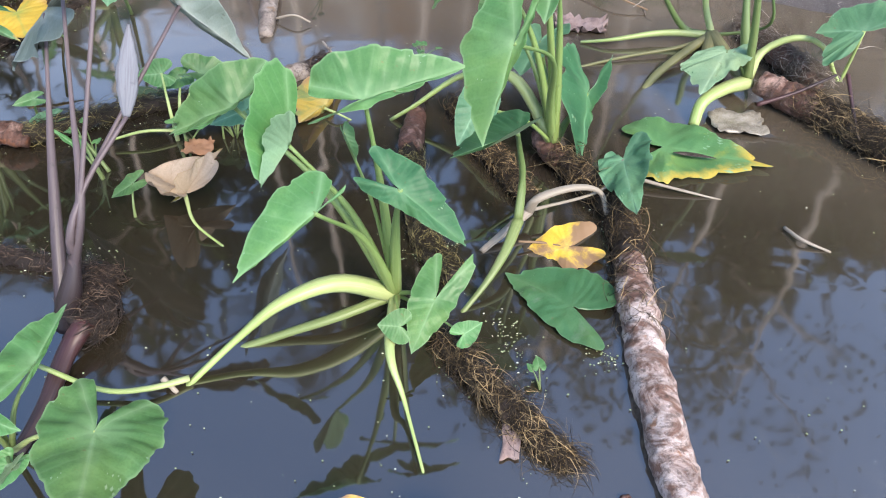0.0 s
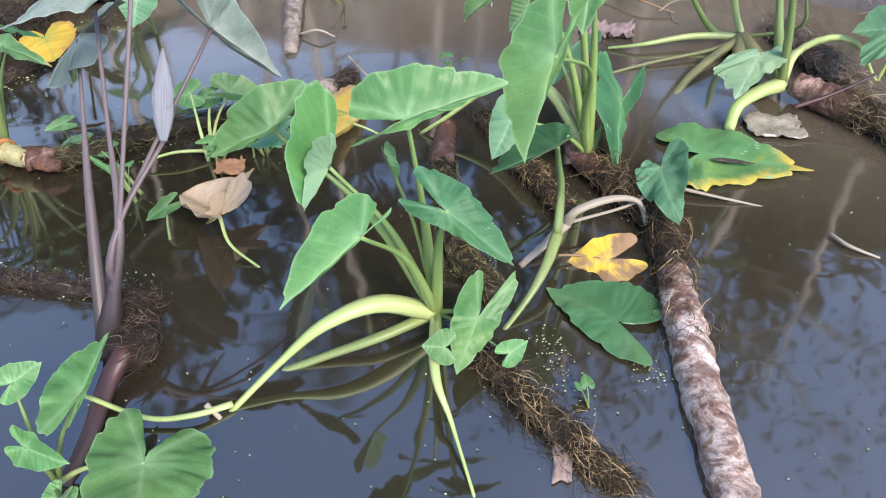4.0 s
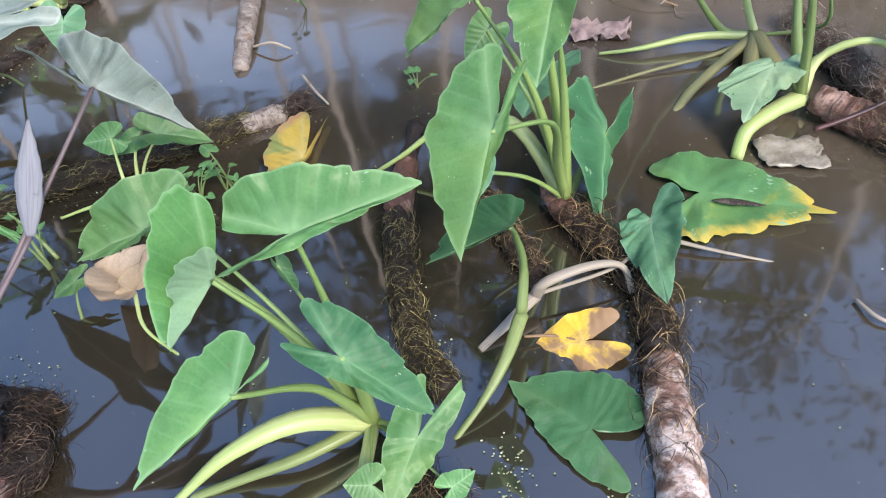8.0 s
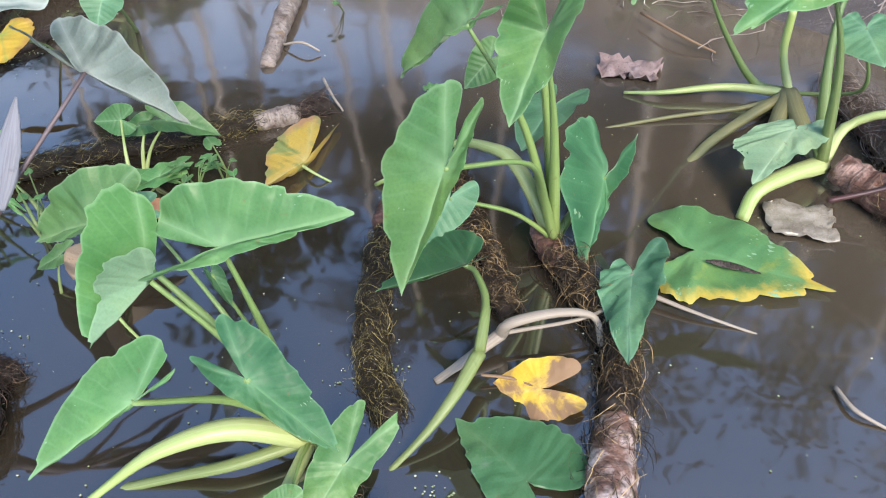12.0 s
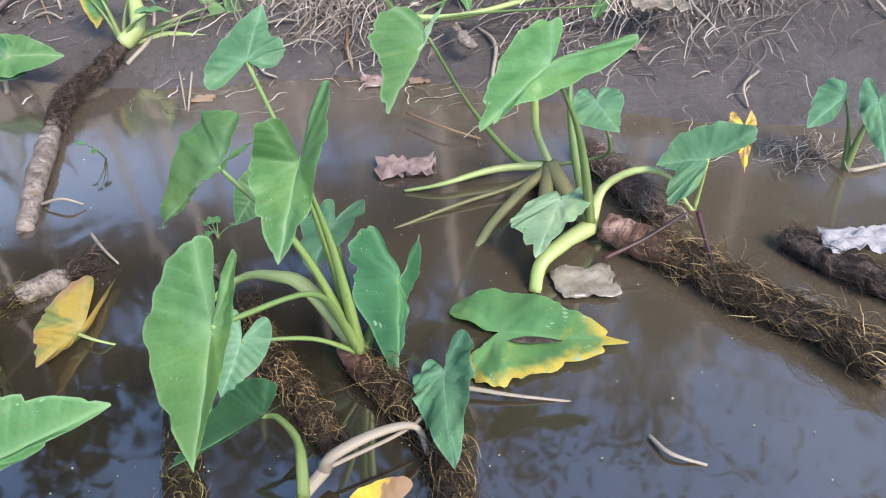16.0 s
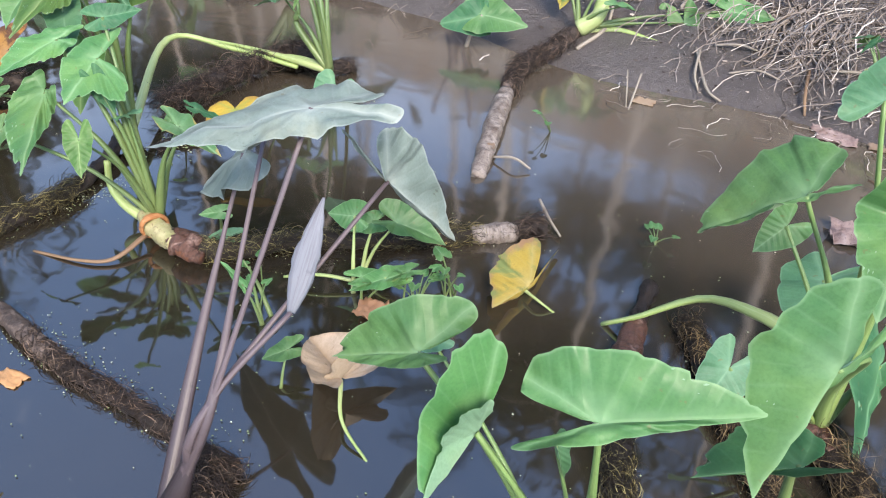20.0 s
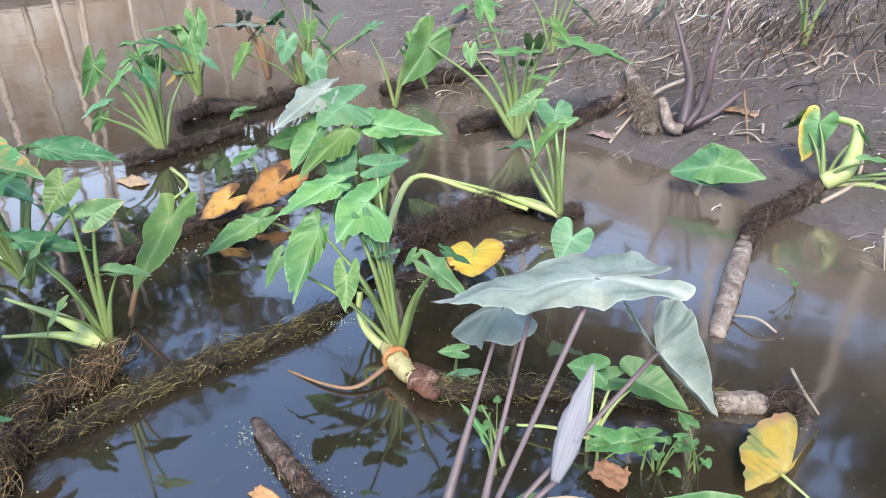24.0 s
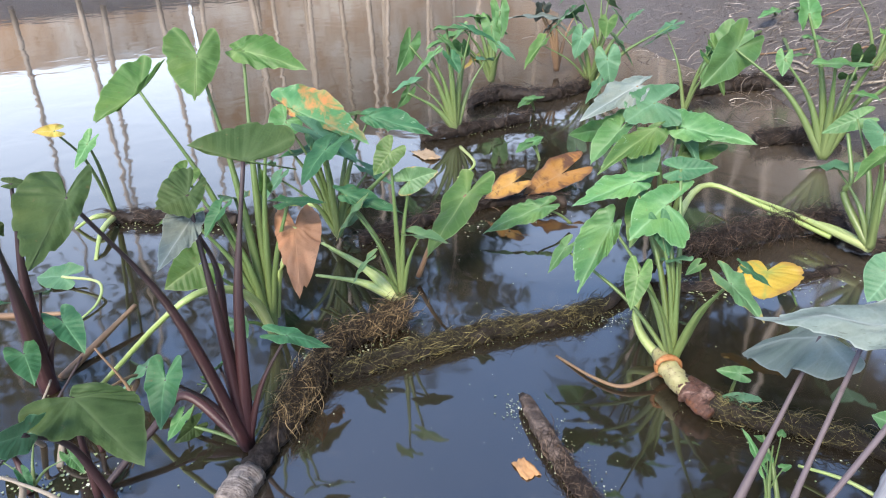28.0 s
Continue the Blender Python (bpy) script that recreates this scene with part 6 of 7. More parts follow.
blade(m_, (-0.880, 3.158, 0.125), (-1.019, 3.061, 0.100), (-0.855, 3.135, 0.073, 1.10), lobes=0.4, mats=[GREEN_DEEP, PALE_UNDER])
BASE_Z = (0.467, 3.227, 0.140)
z_ = plant_at(BASE_Z, "low green taro on the mud bank with a long yellow stalk")
stalk(z_, [(0.426, 3.256, 0.160), (0.682, 3.200, 0.170), (0.942, 3.252, 0.200)], 0.014, 0.012, STALK_PALE)
leaf(z_, BASE_Z, (0.428, 3.199, 0.100), (0.401, 3.148, 0.079), None, r0=0.006)
leaf(z_, BASE_Z, (0.708, 3.400, 0.181), (0.730, 3.348, 0.126), None, r0=0.008, wide=0.9)
leaf(z_, BASE_Z, (1.144, 3.089, 0.219), (1.112, 3.035, 0.193), None, r0=0.006, wide=0.9)

# leaves that crowd the plants farther off
fill(q, BASE_Q, 4, 0.30, 0.16, 1, 0.09)
fill(q2, BASE_Q2, 7, 0.42, 0.20, 2, 0.12)
fill(s_, BASE_S, 5, 0.50, 0.16, 3, 0.11, 0.014)
fill(tt, BASE_T, 6, 0.42, 0.22, 4, 0.13, 0.012)
fill(u, BASE_U, 3, 0.30, 0.14, 5, 0.09)
fill(v2, V2, 2, 0.36, 0.18, 6, 0.12, 0.012)
fill(v1, V1, 3, 0.55, 0.30, 7, 0.16, 0.014)
fill(f1, F1, 5, 0.48, 0.22, 8, 0.14, 0.014)
fill(f2, F2, 5, 0.50, 0.25, 9, 0.15, 0.016)
fill(f4, F4, 6, 0.45, 0.35, 10, 0.15, 0.014)
fill(f7, F7, 6, 0.55, 0.4, 11, 0.17, 0.016)
fill(f3, F3, 3, 0.45, 0.3, 12, 0.15, 0.014, STALK_BROWN, [GREY_UNDER, GREY_UNDER])
fill(r, BASE_R, 3, 0.30, 0.16, 13, 0.09, 0.010, STALK_RED, [GREEN_DEEP, PALE_UNDER])
fill(x_, BASE_X, 4, 0.28, 0.18, 14, 0.09, 0.010, STALK_RED, [GREEN_DEEP, PALE_UNDER])
fill(w_, BASE_W, 3, 0.25, 0.18, 15, 0.12)
fill(z_, BASE_Z, 4, 0.16, 0.16, 16, 0.07, 0.006)
for i, (px, py, n_, h_) in enumerate(((-2.3, 4.2, 5, 0.5), (-3.3, 4.9, 5, 0.6), (-0.1, 4.3, 5, 0.4), (0.6, 3.75, 4, 0.25), (-1.0, 4.4, 4, 0.4), (-4.6, 5.4, 5, 0.6), (-2.7, 3.3, 4, 0.4), (1.5, 3.3, 4, 0.2), (-3.9, 3.7, 5, 0.5))):
    place = on_bank(px, py) if py > shore(px) else (px, py, 0.0)
    e = plant_at(place, "green taro plant on the mud of the far bank", group="taro plants on the bank")
    fill(e, place, n_, h_, h_ * 0.5, 60 + i, 0.14, 0.012)
nd = plant_at((0, 0, 0), "broken dark taro stalks and young leaves in weedy water", group="")
for i in range(9):
    rq = random.Random(300 + i)
    p0 = vec((-1.451, 0.284, 0.000)) + Vector((rq.uniform(-0.16, 0.16), rq.uniform(-0.16, 0.16), 0))
    stalk(nd, [p0, p0 + Vector((rq.uniform(-0.05, 0.05), rq.uniform(-0.05, 0.05), 0.07)), p0 + Vector((rq.uniform(-0.14, 0.14), rq.uniform(-0.14, 0.14), rq.uniform(0.08, 0.2)))], 0.007, 0.003, rq.choice((STALK_RED, STALK_BROWN, STALK_DRY)))
fill(nd, (-1.439, 0.240, 0.000), 4, 0.10, 0.14, 21, 0.05, 0.004)
fill(nd, (-1.460, 0.558, 0.000), 4, 0.10, 0.08, 22, 0.05, 0.004)
scar = tube([(0.714, 1.783, 0.022), (0.762, 1.781, 0.022), (0.817, 1.776, 0.019)], [0.002, 0.012, 0.013, 0.010, 0.002], 8, 10, 0.3, 3, 0.12)
part("rot_scar", scar, BARK_BROWN, spot_leaf, "grey-brown rotted patch")

yt = plant_at((0, 0, 0), "young taro sprouting beside the long mossy rhizome", group="")
YB = (-0.548, 1.755, 0.000)
leaf(yt, YB, (-0.496, 1.833, 0.120), (-0.385, 1.871, 0.080), (-0.472, 1.739, 0.097, 1.01, 0.50, 0.37, -0.13, 0.92), r0=0.005, r1=0.003, stem=STALK_PALE, lobes=0.9)
leaf(yt, YB, (-0.550, 1.823, 0.110), (-0.601, 1.775, 0.100), (-0.566, 1.837, 0.125, 0.99), r0=0.005, r1=0.003, stem=STALK_PALE, lobes=0.9)
leaf(yt, YB, (-0.457, 1.713, 0.060), (-0.518, 1.653, 0.050), (-0.477, 1.733, 0.065, 0.90), r0=0.004, r1=0.003, stem=STALK_PALE, lobes=1.3)
stalk(yt, [(-0.533, 1.715, 0.020), (-0.612, 1.683, 0.030), (-0.685, 1.649, 0.020)], 0.005, 0.004, STALK_PALE)
yt2 = plant_at((0, 0, 0), "thin young taro shoots among the purple stalks", group="")
leaf(yt2, (-0.644, 1.516, 0.000), (-0.688, 1.523, 0.090), (-0.733, 1.522, 0.140), None, r0=0.004, r1=0.002, wide=0.4)
stalk(yt2, [(-0.644, 1.516, 0.000), (-0.670, 1.538, 0.060), (-0.684, 1.549, 0.120)], 0.005, 0.002)
stalk(yt2, [(-0.644, 1.547, 0.000), (-0.690, 1.569, 0.060), (-0.728, 1.578, 0.100)], 0.005, 0.003)
yt3 = plant_at((0, 0, 0), "small taro leaves on thin stems before the mossy rhizome", group="")
leaf(yt3, (-0.495, 1.670, 0.000), (-0.506, 1.692, 0.060), (-0.461, 1.749, 0.050), (-0.524, 1.707, 0.064, 0.90), r0=0.004, r1=0.002)
leaf(yt3, (-0.495, 1.670, 0.000), (-0.425, 1.723, 0.070), (-0.408, 1.755, 0.070), None, r0=0.003, r1=0.002)
leaf(yt3, (-0.419, 1.721, 0.000), (-0.414, 1.737, 0.080), (-0.453, 1.700, 0.070), None, r0=0.003, r1=0.002)
leaf(yt3, (-0.331, 1.783, 0.000), (-0.366, 1.800, 0.100), (-0.397, 1.825, 0.100), None, r0=0.003, r1=0.002, wide=1.2)
leaf(yt3, (-0.532, 1.695, 0.000), (-0.578, 1.785, 0.140), (-0.635, 1.761, 0.140), (-0.586, 1.804, 0.168, 1.53), r0=0.005, r1=0.003, stem=STALK_PALE)
yt4 = plant_at((0, 0, 0), "green leaf behind a dry papery leaf", group="")
leaf(yt4, (-0.504, 1.393, 0.000), (-0.514, 1.439, 0.060), (-0.558, 1.407, 0.040), (-0.528, 1.455, 0.066, 1.10), r0=0.003, r1=0.002, lobes=1.2)
leaf(yt4, (-0.936, 1.733, 0.000), (-0.909, 1.717, 0.080), (-0.951, 1.684, 0.080), (-0.916, 1.726, 0.093, 0.90), r0=0.004, r1=0.002)

# ---------------------------------------------------------------- trees on the banks, mirrored in the water
def tree(x, y, h, seed, crown=1.6, lean=0.0, leaves=260, clear=0.68, fine=1.0):
    rnd = random.Random(seed)
    z0 = ground_height(x, y) - 0.05
    e = tagged(new("tree"), "slim pale-barked tree on the bank with thin foliage", "tree", "trees round the pond")
    top = Vector((x + lean * h, y + rnd.uniform(-0.1, 0.1) * h, z0 + h))
    base = Vector((x, y, z0))
    mid = base.lerp(top, 0.5) + Vector((rnd.uniform(-0.2, 0.2), rnd.uniform(-0.2, 0.2), 0))
    part("trunk", tube([base, mid, top], [0.060, 0.052, 0.045, 0.034, 0.015], 8, 14, 0.2, seed), TREE_BARK, e)
    verts, faces = [], []
    cl = []
    for k in range(9):
        u = rnd.uniform(clear, 1.0)
        s = base.lerp(mid, u * 2) if u < 0.5 else mid.lerp(top, u * 2 - 1)
        a = rnd.uniform(0, 6.28)
        L = crown * rnd.uniform(0.5, 1.1) * (1.3 - u * 0.5)
        tip = s + Vector((math.cos(a) * L, math.sin(a) * L, L * rnd.uniform(0.1, 0.7)))
        part("branch", tube([s, s.lerp(tip, 0.5) + Vector((0, 0, 0.1)), tip], [0.03, 0.02, 0.006], 5, 6, 0.1, seed + k), TREE_BARK, e)
        cl += [(tip, crown * 0.42), (s.lerp(tip, 0.65), crown * 0.36)]
    for k in range(leaves * 2):
        c0, r0 = rnd.choice(cl)
        d = Vector((rnd.gauss(0, 1), rnd.gauss(0, 1), rnd.gauss(0, 0.7)))
        q = c0 + d * r0 * 0.55
        n0 = Vector((rnd.gauss(0, 0.6), rnd.gauss(0, 0.6), 1)).normalized()
        ax = n0.orthogonal().normalized()
        ax.rotate(Matrix.Rotation(rnd.uniform(0, 6.28), 3, n0))
        bx = n0.cross(ax)
        L, w = rnd.uniform(0.09, 0.22) * fine, rnd.uniform(0.05, 0.11) * fine
        i0 = len(verts)
        verts += [q - ax * L, q + bx * w, q + ax * L, q - bx * w]
        faces.append((i0, i0 + 1, i0 + 2, i0 + 3))
    cr = part("foliage", mesh_of("foliage", verts, faces, False), TREE_LEAF, e)
    cr["kind"] = "stuff"
    return e


def palm(x, y, h, seed, lean=0.0):
    """A slim palm: ringed pale trunk, green crownshaft and arching feathered fronds."""
    rnd = random.Random(seed)
    z0 = ground_height(x, y) - 0.05
    e = tagged(new("palm_tree"), "slim pale-trunked palm with feathery fronds on the bank", "palm tree", "palms round the pond")
    base, top = Vector((x, y, z0)), Vector((x + lean * h, y + rnd.uniform(-0.05, 0.05) * h, z0 + h))
    mid = base.lerp(top, 0.5) + Vector((rnd.uniform(-0.15, 0.15), rnd.uniform(-0.15, 0.15), 0))
    part("trunk", tube([base, mid, top], [0.048, 0.042, 0.038, 0.034], 8, 16, 0.12, seed), TREE_BARK, e)
    part("crownshaft", tube([top, top + Vector((0, 0, 0.55))], [0.075, 0.07, 0.04], 8, 6, 0.1, seed), STALK, e)
    head = top + Vector((0, 0, 0.5))
    for k in range(9):
        a = k * 2.4 + rnd.uniform(-0.3, 0.3)
        L, droop = rnd.uniform(1.3, 1.9), rnd.uniform(0.35, 1.1)
        way = Vector((math.cos(a), math.sin(a), 0))
        verts, faces = [], []
        line = [head + way * (L * t_) + Vector((0, 0, L * (0.55 * t_ - droop * t_ * t_))) for t_ in [i_ / 18 for i_ in range(19)]]
        cross = Vector((-way.y, way.x, 0))
        for i_, q in enumerate(line):
            t_ = i_ / 18
            if i_ < 18:
                k0 = len(verts)
                verts += [q - cross * 0.012, q + cross * 0.012, line[i_ + 1] + cross * 0.01, line[i_ + 1] - cross * 0.01]
                faces.append((k0, k0 + 1, k0 + 2, k0 + 3))
            if i_ > 2:
                for sg in (-1, 1):
                    ll = 0.52 * math.sin(0.35 + 2.5 * t_) * rnd.uniform(0.8, 1.1)
                    tip = q + cross * (sg * ll * 0.85) + way * (ll * 0.45) - Vector((0, 0, ll * rnd.uniform(0.15, 0.5)))
                    k0 = len(verts)
                    verts += [q - way * 0.018, q.lerp(tip, 0.5) + way * 0.03, tip, q.lerp(tip, 0.5) - way * 0.02]
                    faces.append((k0, k0 + 1, k0 + 2, k0 + 3))
        part("frond", mesh_of("frond", verts, faces, False), TREE_LEAF, e)
    return e


for i, (x, y, h, cw) in enumerate(((-2.4, 7.6, 6.5, 1.6), (-0.9, 8.3, 8.0, 1.8), (0.5, 7.2, 6.5, 1.5), (1.5, 8.6, 8.5, 1.9), (2.8, 7.4, 6.5, 1.6), (4.2, 7.6, 7.5, 1.7), (-3.8, 9.0, 8.0, 1.8), (-5.4, 8.4, 7.0, 1.6), (6.2, 5.2, 7.0, 1.6), (6.4, 2.6, 7.5, 1.6), (-7.0, 9.4, 8.5, 1.8), (0.0, 10.5, 9.0, 2.0), (-8.8, 9.0, 7.5, 1.7))):
    if i % 3 == 1 or x > 0.2:
        tree(x, y, h, 100 + i, cw, random.Random(i).uniform(-0.06, 0.06), 420 if x > 0.2 else 260, fine=0.45 if x > 0.2 else 1.0)
    else:
        palm(x, y, h - 0.5, 100 + i, random.Random(i).uniform(-0.06, 0.06))
for i in range(16):
    rnd = random.Random(500 + i)
    (palm if i % 3 else tree)(-14.0 - rnd.uniform(0, 2.5), -3.5 + i * 0.8 + rnd.uniform(-0.5, 0.5), rnd.uniform(6.5, 10), 200 + i, lean=rnd.uniform(-0.08, 0.08))
for i, y in enumerate((4.4, 5.4, 6.4, 7.4, 8.4, 9.4, 10.6, 11.8)):
    tree(-16.4 + 0.3 * math.sin(i * 2.1), y, 7.5 + 0.5 * math.sin(i * 1.7), 700 + i, 1.35, 0.0, 420)

for i in range(15):
    rnd = random.Random(900 + i)
    tree(-10.0 + 1.35 * i + rnd.uniform(-0.3, 0.3), 11.4 + rnd.uniform(-0.5, 0.9) - 0.15 * i, (rnd.uniform(7.5, 9.5) if i < 7 else rnd.uniform(5.0, 6.4)), 900 + i, 1.5, rnd.uniform(-0.05, 0.05), 900)
back = tagged(new("earth_wall"), "brown earthen wall behind the trees of the far bank", "wall")
part("wall_face", mesh_of("wall_face", [(-17.8, 14.4, 0.5), (11, 11, 0.5), (11, 11, 5.4), (-17.8, 14.4, 5.4), (-17.8, 14.8, 0.5), (11, 11.4, 0.5), (11, 11.4, 5.4), (-17.8, 14.8, 5.4)], [(0, 1, 2, 3), (4, 7, 6, 5), (3, 2, 6, 7), (0, 3, 7, 4), (1, 5, 6, 2)], False), BRICK, back)
# corner trees out of view, added to block sky mirrored between the walls
for i, (x, y) in enumerate(((-15.2, 12.6), (-13.6, 12.9), (-12.2, 12.4), (-11.0, 12.8))):
    tree(x, y, 5.5, 960 + i, 1.6, 0.0, 520)
def earth_wall(x0, y0, x1, y1, low, high, label):
    e = tagged(new("earth_wall"), label, "wall", "walls round the pond")
    v = [(x0, y0, low), (x1, y1, low), (x1, y1, high), (x0, y0, high)]
    dx, dy = (y0 - y1) * 0.4 / math.hypot(x1 - x0, y1 - y0), (x1 - x0) * 0.4 / math.hypot(x1 - x0, y1 - y0)
    v += [(x + dx, y + dy, z) for x, y, z in v]
    part("wall_face", mesh_of("wall_face", v, [(0, 1, 2, 3), (4, 7, 6, 5), (3, 2, 6, 7), (0, 3, 7, 4), (1, 5, 6, 2)], False), BRICK, e)


earth_wall(-19, -12, -18.2, 3.2, 0.4, 2.3, "low orange-brown earthen wall beyond the far end of the pond")
earth_wall(-18.2, 3.3, -17.5, 14.5, 0.4, 5.2, "brown earthen house wall behind trees")

# ---------------------------------------------------------------- bank litter and drift
def stick(points, r, mat, label, cat="twig", group="twigs and stalks by the water"):
    LEAF_SEED[0] += 1
    ob = part("twig", tube(points, [r, r, r * 0.7], 6, 12, 0.25, LEAF_SEED[0]), mat)
    return tagged(ob, label, cat, group)


rb = random.Random(77)
for k in range(70):
    x = rb.uniform(-3.2, 2.2)
    y = shore(x) + rb.uniform(0.05, 1.6)
    a, L = rb.uniform(0, 3.14), rb.uniform(0.06, 0.30)
    m = (x + math.cos(a) * L * 0.5, y + math.sin(a) * L * 0.5)
    e = (x + math.cos(a + 0.3) * L, y + math.sin(a + 0.3) * L)
    stick([on_bank(x, y, 0.006), on_bank(*m, rb.uniform(0.008, 0.03)), on_bank(*e, 0.006)], rb.uniform(0.003, 0.008), rb.choice((STALK_DRY, STALK_BROWN, STALK_DRY)), "thin dry twig lying on wet mud")


def fibre_mat(name, centre, spread, count, length, thin, mat, label, seed, hang=0.0, rise=0.0):
    """A tangle of loose dry roots on the bank."""
    r_ = random.Random(seed)
    verts, faces = [], []
    for _ in range(count):
        x, y = centre[0] + r_.gauss(0, spread[0]), centre[1] + r_.gauss(0, spread[1])
        a = r_.uniform(0, 6.28)
        L, w = length * r_.uniform(0.4, 1.3), thin * r_.uniform(0.6, 1.5)
        z0 = on_bank(x, y)[2]
        lift = rise * r_.random()
        turn = r_.uniform(-2, 2)
        k0 = len(verts)
        px, py = x, y
        for s in range(8):
            t_ = s / 7
            aa = a + turn * t_ + 0.5 * math.sin(t_ * 9 + a)
            px, py = px + math.cos(aa) * L / 7, py + math.sin(aa) * L / 7
            z = max(on_bank(px, py)[2] + 0.004, z0 + lift * math.sin(t_ * 3.0) + 0.004)
            verts += [(px + w, py, z), (px - w * 0.5, py + w * 0.8, z + w * 0.5), (px - w * 0.5, py - w * 0.8, z + w)]
        for s in range(7):
            for k in range(3):
                a0, b0 = k0 + s * 3 + k, k0 + s * 3 + (k + 1) % 3
                faces.append((a0, b0, b0 + 3, a0 + 3))
    ob = part(name, mesh_of(name, verts, faces), mat)
    return tagged(ob, label, "roots", "", "stuff")


fibre_mat("dry_root_tangle", (0.25, 3.55), (0.22, 0.16), 320, 0.26, 0.0020, ROOT_WHITE, "tangle of pale dry roots on the bank", 1, rise=0.10)
fibre_mat("dry_root_tangle", (1.45, 3.25), (0.35, 0.18), 420, 0.28, 0.0020, ROOT_WHITE, "tangle of pale dry roots on the bank", 2, rise=0.12)
fibre_mat("dry_root_tangle", (-1.7, 4.3), (0.7, 0.35), 900, 0.20, 0.0017, ROOT_PALE, "tangle of pale dry roots on the bank", 3, rise=0.10)
fibre_mat("dry_root_tangle", (-0.4, 4.5), (0.7, 0.3), 380, 0.2, 0.0024, ROOT_DARK, "dark matted roots along the bank", 4, rise=0.16)
fibre_mat("straw_litter", (-0.6, 3.75), (1.5, 0.28), 420, 0.09, 0.0015, ROOT_WHITE, "scattered straw and root scraps on mud", 5, rise=0.01)
fibre_mat("straw_litter", (0.9, 3.1), (0.6, 0.14), 160, 0.14, 0.0016, ROOT_WHITE, "scattered straw and root scraps on mud", 6, rise=0.01)
fibre_mat("straw_litter", (-2.9, 4.6), (0.8, 0.4), 480, 0.16, 0.0018, ROOT_WHITE, "scattered straw and root scraps on mud", 7, rise=0.02)

rs = random.Random(5)


def specks(name, lines, count, spread, size, mat, label, seed):
    """Duckweed and drifting crumbs along the rhizomes."""
    r_ = random.Random(seed)
    verts, faces = [], []
    for _ in range(count):
        a_, b_ = r_.choice(lines)
        u_ = r_.random()
        x = a_[0] + (b_[0] - a_[0]) * u_ + r_.gauss(0, spread)
        y = a_[1] + (b_[1] - a_[1]) * u_ + r_.gauss(0, spread)
        rr = size * r_.uniform(0.5, 1.5)
        n_, k0, ph = 6, len(verts), r_.uniform(0, 6.28)
        z = 0.0015 + r_.random() * 0.0015
        for k in range(n_):
            q_ = rr * r_.uniform(0.7, 1.2)
            verts.append((x + math.cos(ph + k * 6.283 / n_) * q_, y + math.sin(ph + k * 6.283 / n_) * q_ * 0.8, z + r_.uniform(0, 0.001)))
        verts.append((x, y, z + 0.0012))
        faces += [(k0 + k, k0 + (k + 1) % n_, k0 + n_) for k in range(n_)]
    ob = part(name, mesh_of(name, verts, faces), mat)
    return tagged(ob, label, "duckweed", "", "stuff")


near_lines = [((0.333, 1.164, 0.000), (0.423, 1.033, 0.000)), ((0.211, 1.106, 0.000), (0.473, 0.896, 0.000)), ((0.067, 1.691, 0.000), (0.213, 1.297, 0.000)), ((0.327, 1.212, 0.000), (0.377, 1.141, 0.000)), ((0.531, 1.594, 0.000), (0.606, 1.221, 0.000)), ((0.513, 1.148, 0.000), (0.543, 1.112, 0.000)), ((0.108, 1.334, 0.000), (0.217, 1.385, 0.000))]
specks("duckweed", near_lines, 320, 0.016, 0.0017, WEED, "pale duckweed specks floating beside the rhizomes", 1)
mid = [((-0.939, 1.620, 0.000), (-0.233, 2.114, 0.000)), ((-1.436, 0.800, 0.000), (-1.609, 0.984, 0.000)), ((-1.526, 0.951, 0.000), (-1.382, 1.554, 0.000)), ((-1.169, 1.261, 0.000), (-0.897, 1.252, 0.000)), ((-1.021, 1.264, 0.000), (-0.499, 1.230, 0.000)), ((-1.392, 1.582, 0.000), (-1.288, 1.784, 0.000))]
specks("duckweed", mid, 1300, 0.028, 0.0017, WEED, "duckweed and crumbs drifting along mossy rhizomes", 2)
far = [((-2.150, 1.269, 0.000), (-2.013, 2.037, 0.000)), ((-3.035, 1.915, 0.000), (-3.014, 2.519, 0.000)), ((-1.340, 1.954, 0.000), (-1.173, 2.431, 0.000)), ((-2.829, 0.477, 0.000), (-2.525, 0.923, 0.000)), ((-1.457, 0.176, 0.000), (-1.333, 0.366, 0.000)), ((-1.514, 0.891, 0.000), (-1.550, 1.130, 0.000))]
specks("duckweed", far, 800, 0.05, 0.0036, WEED, "duckweed specks among the farther rhizomes", 3)
specks("drift_specks", [((-1.6, 0.6), (1.3, 2.4)), ((-2.0, 1.6), (0.6, 2.7)), ((-0.6, 0.6), (1.3, 1.2))], 900, 0.38, 0.0017, WEED, "tiny pale specks drifting on open water", 4)


def sprig(base, height, spread, seed, label):
    """A small broad-leaved weed that stands in the water."""
    r_ = random.Random(seed)
    e = tagged(new("water_weed"), label, "weed", "small weeds in the water")
    for k in range(r_.randint(2, 3)):
        a = r_.uniform(0, 6.28)
        tip = vec(base) + Vector((math.cos(a) * spread, math.sin(a) * spread, height * r_.uniform(0.4, 1.0)))
        stalk(e, bowed(base, tip, 0.4), 0.0022, 0.0014, STALK, "stem", sides=5, steps=8)
        out = Vector((math.cos(a), math.sin(a), 0.1)) * r_.uniform(0.014, 0.024)
        blade(e, tip, tip + out, None, wide=1.3, lobes=0.8, name="leaflet")
    return e


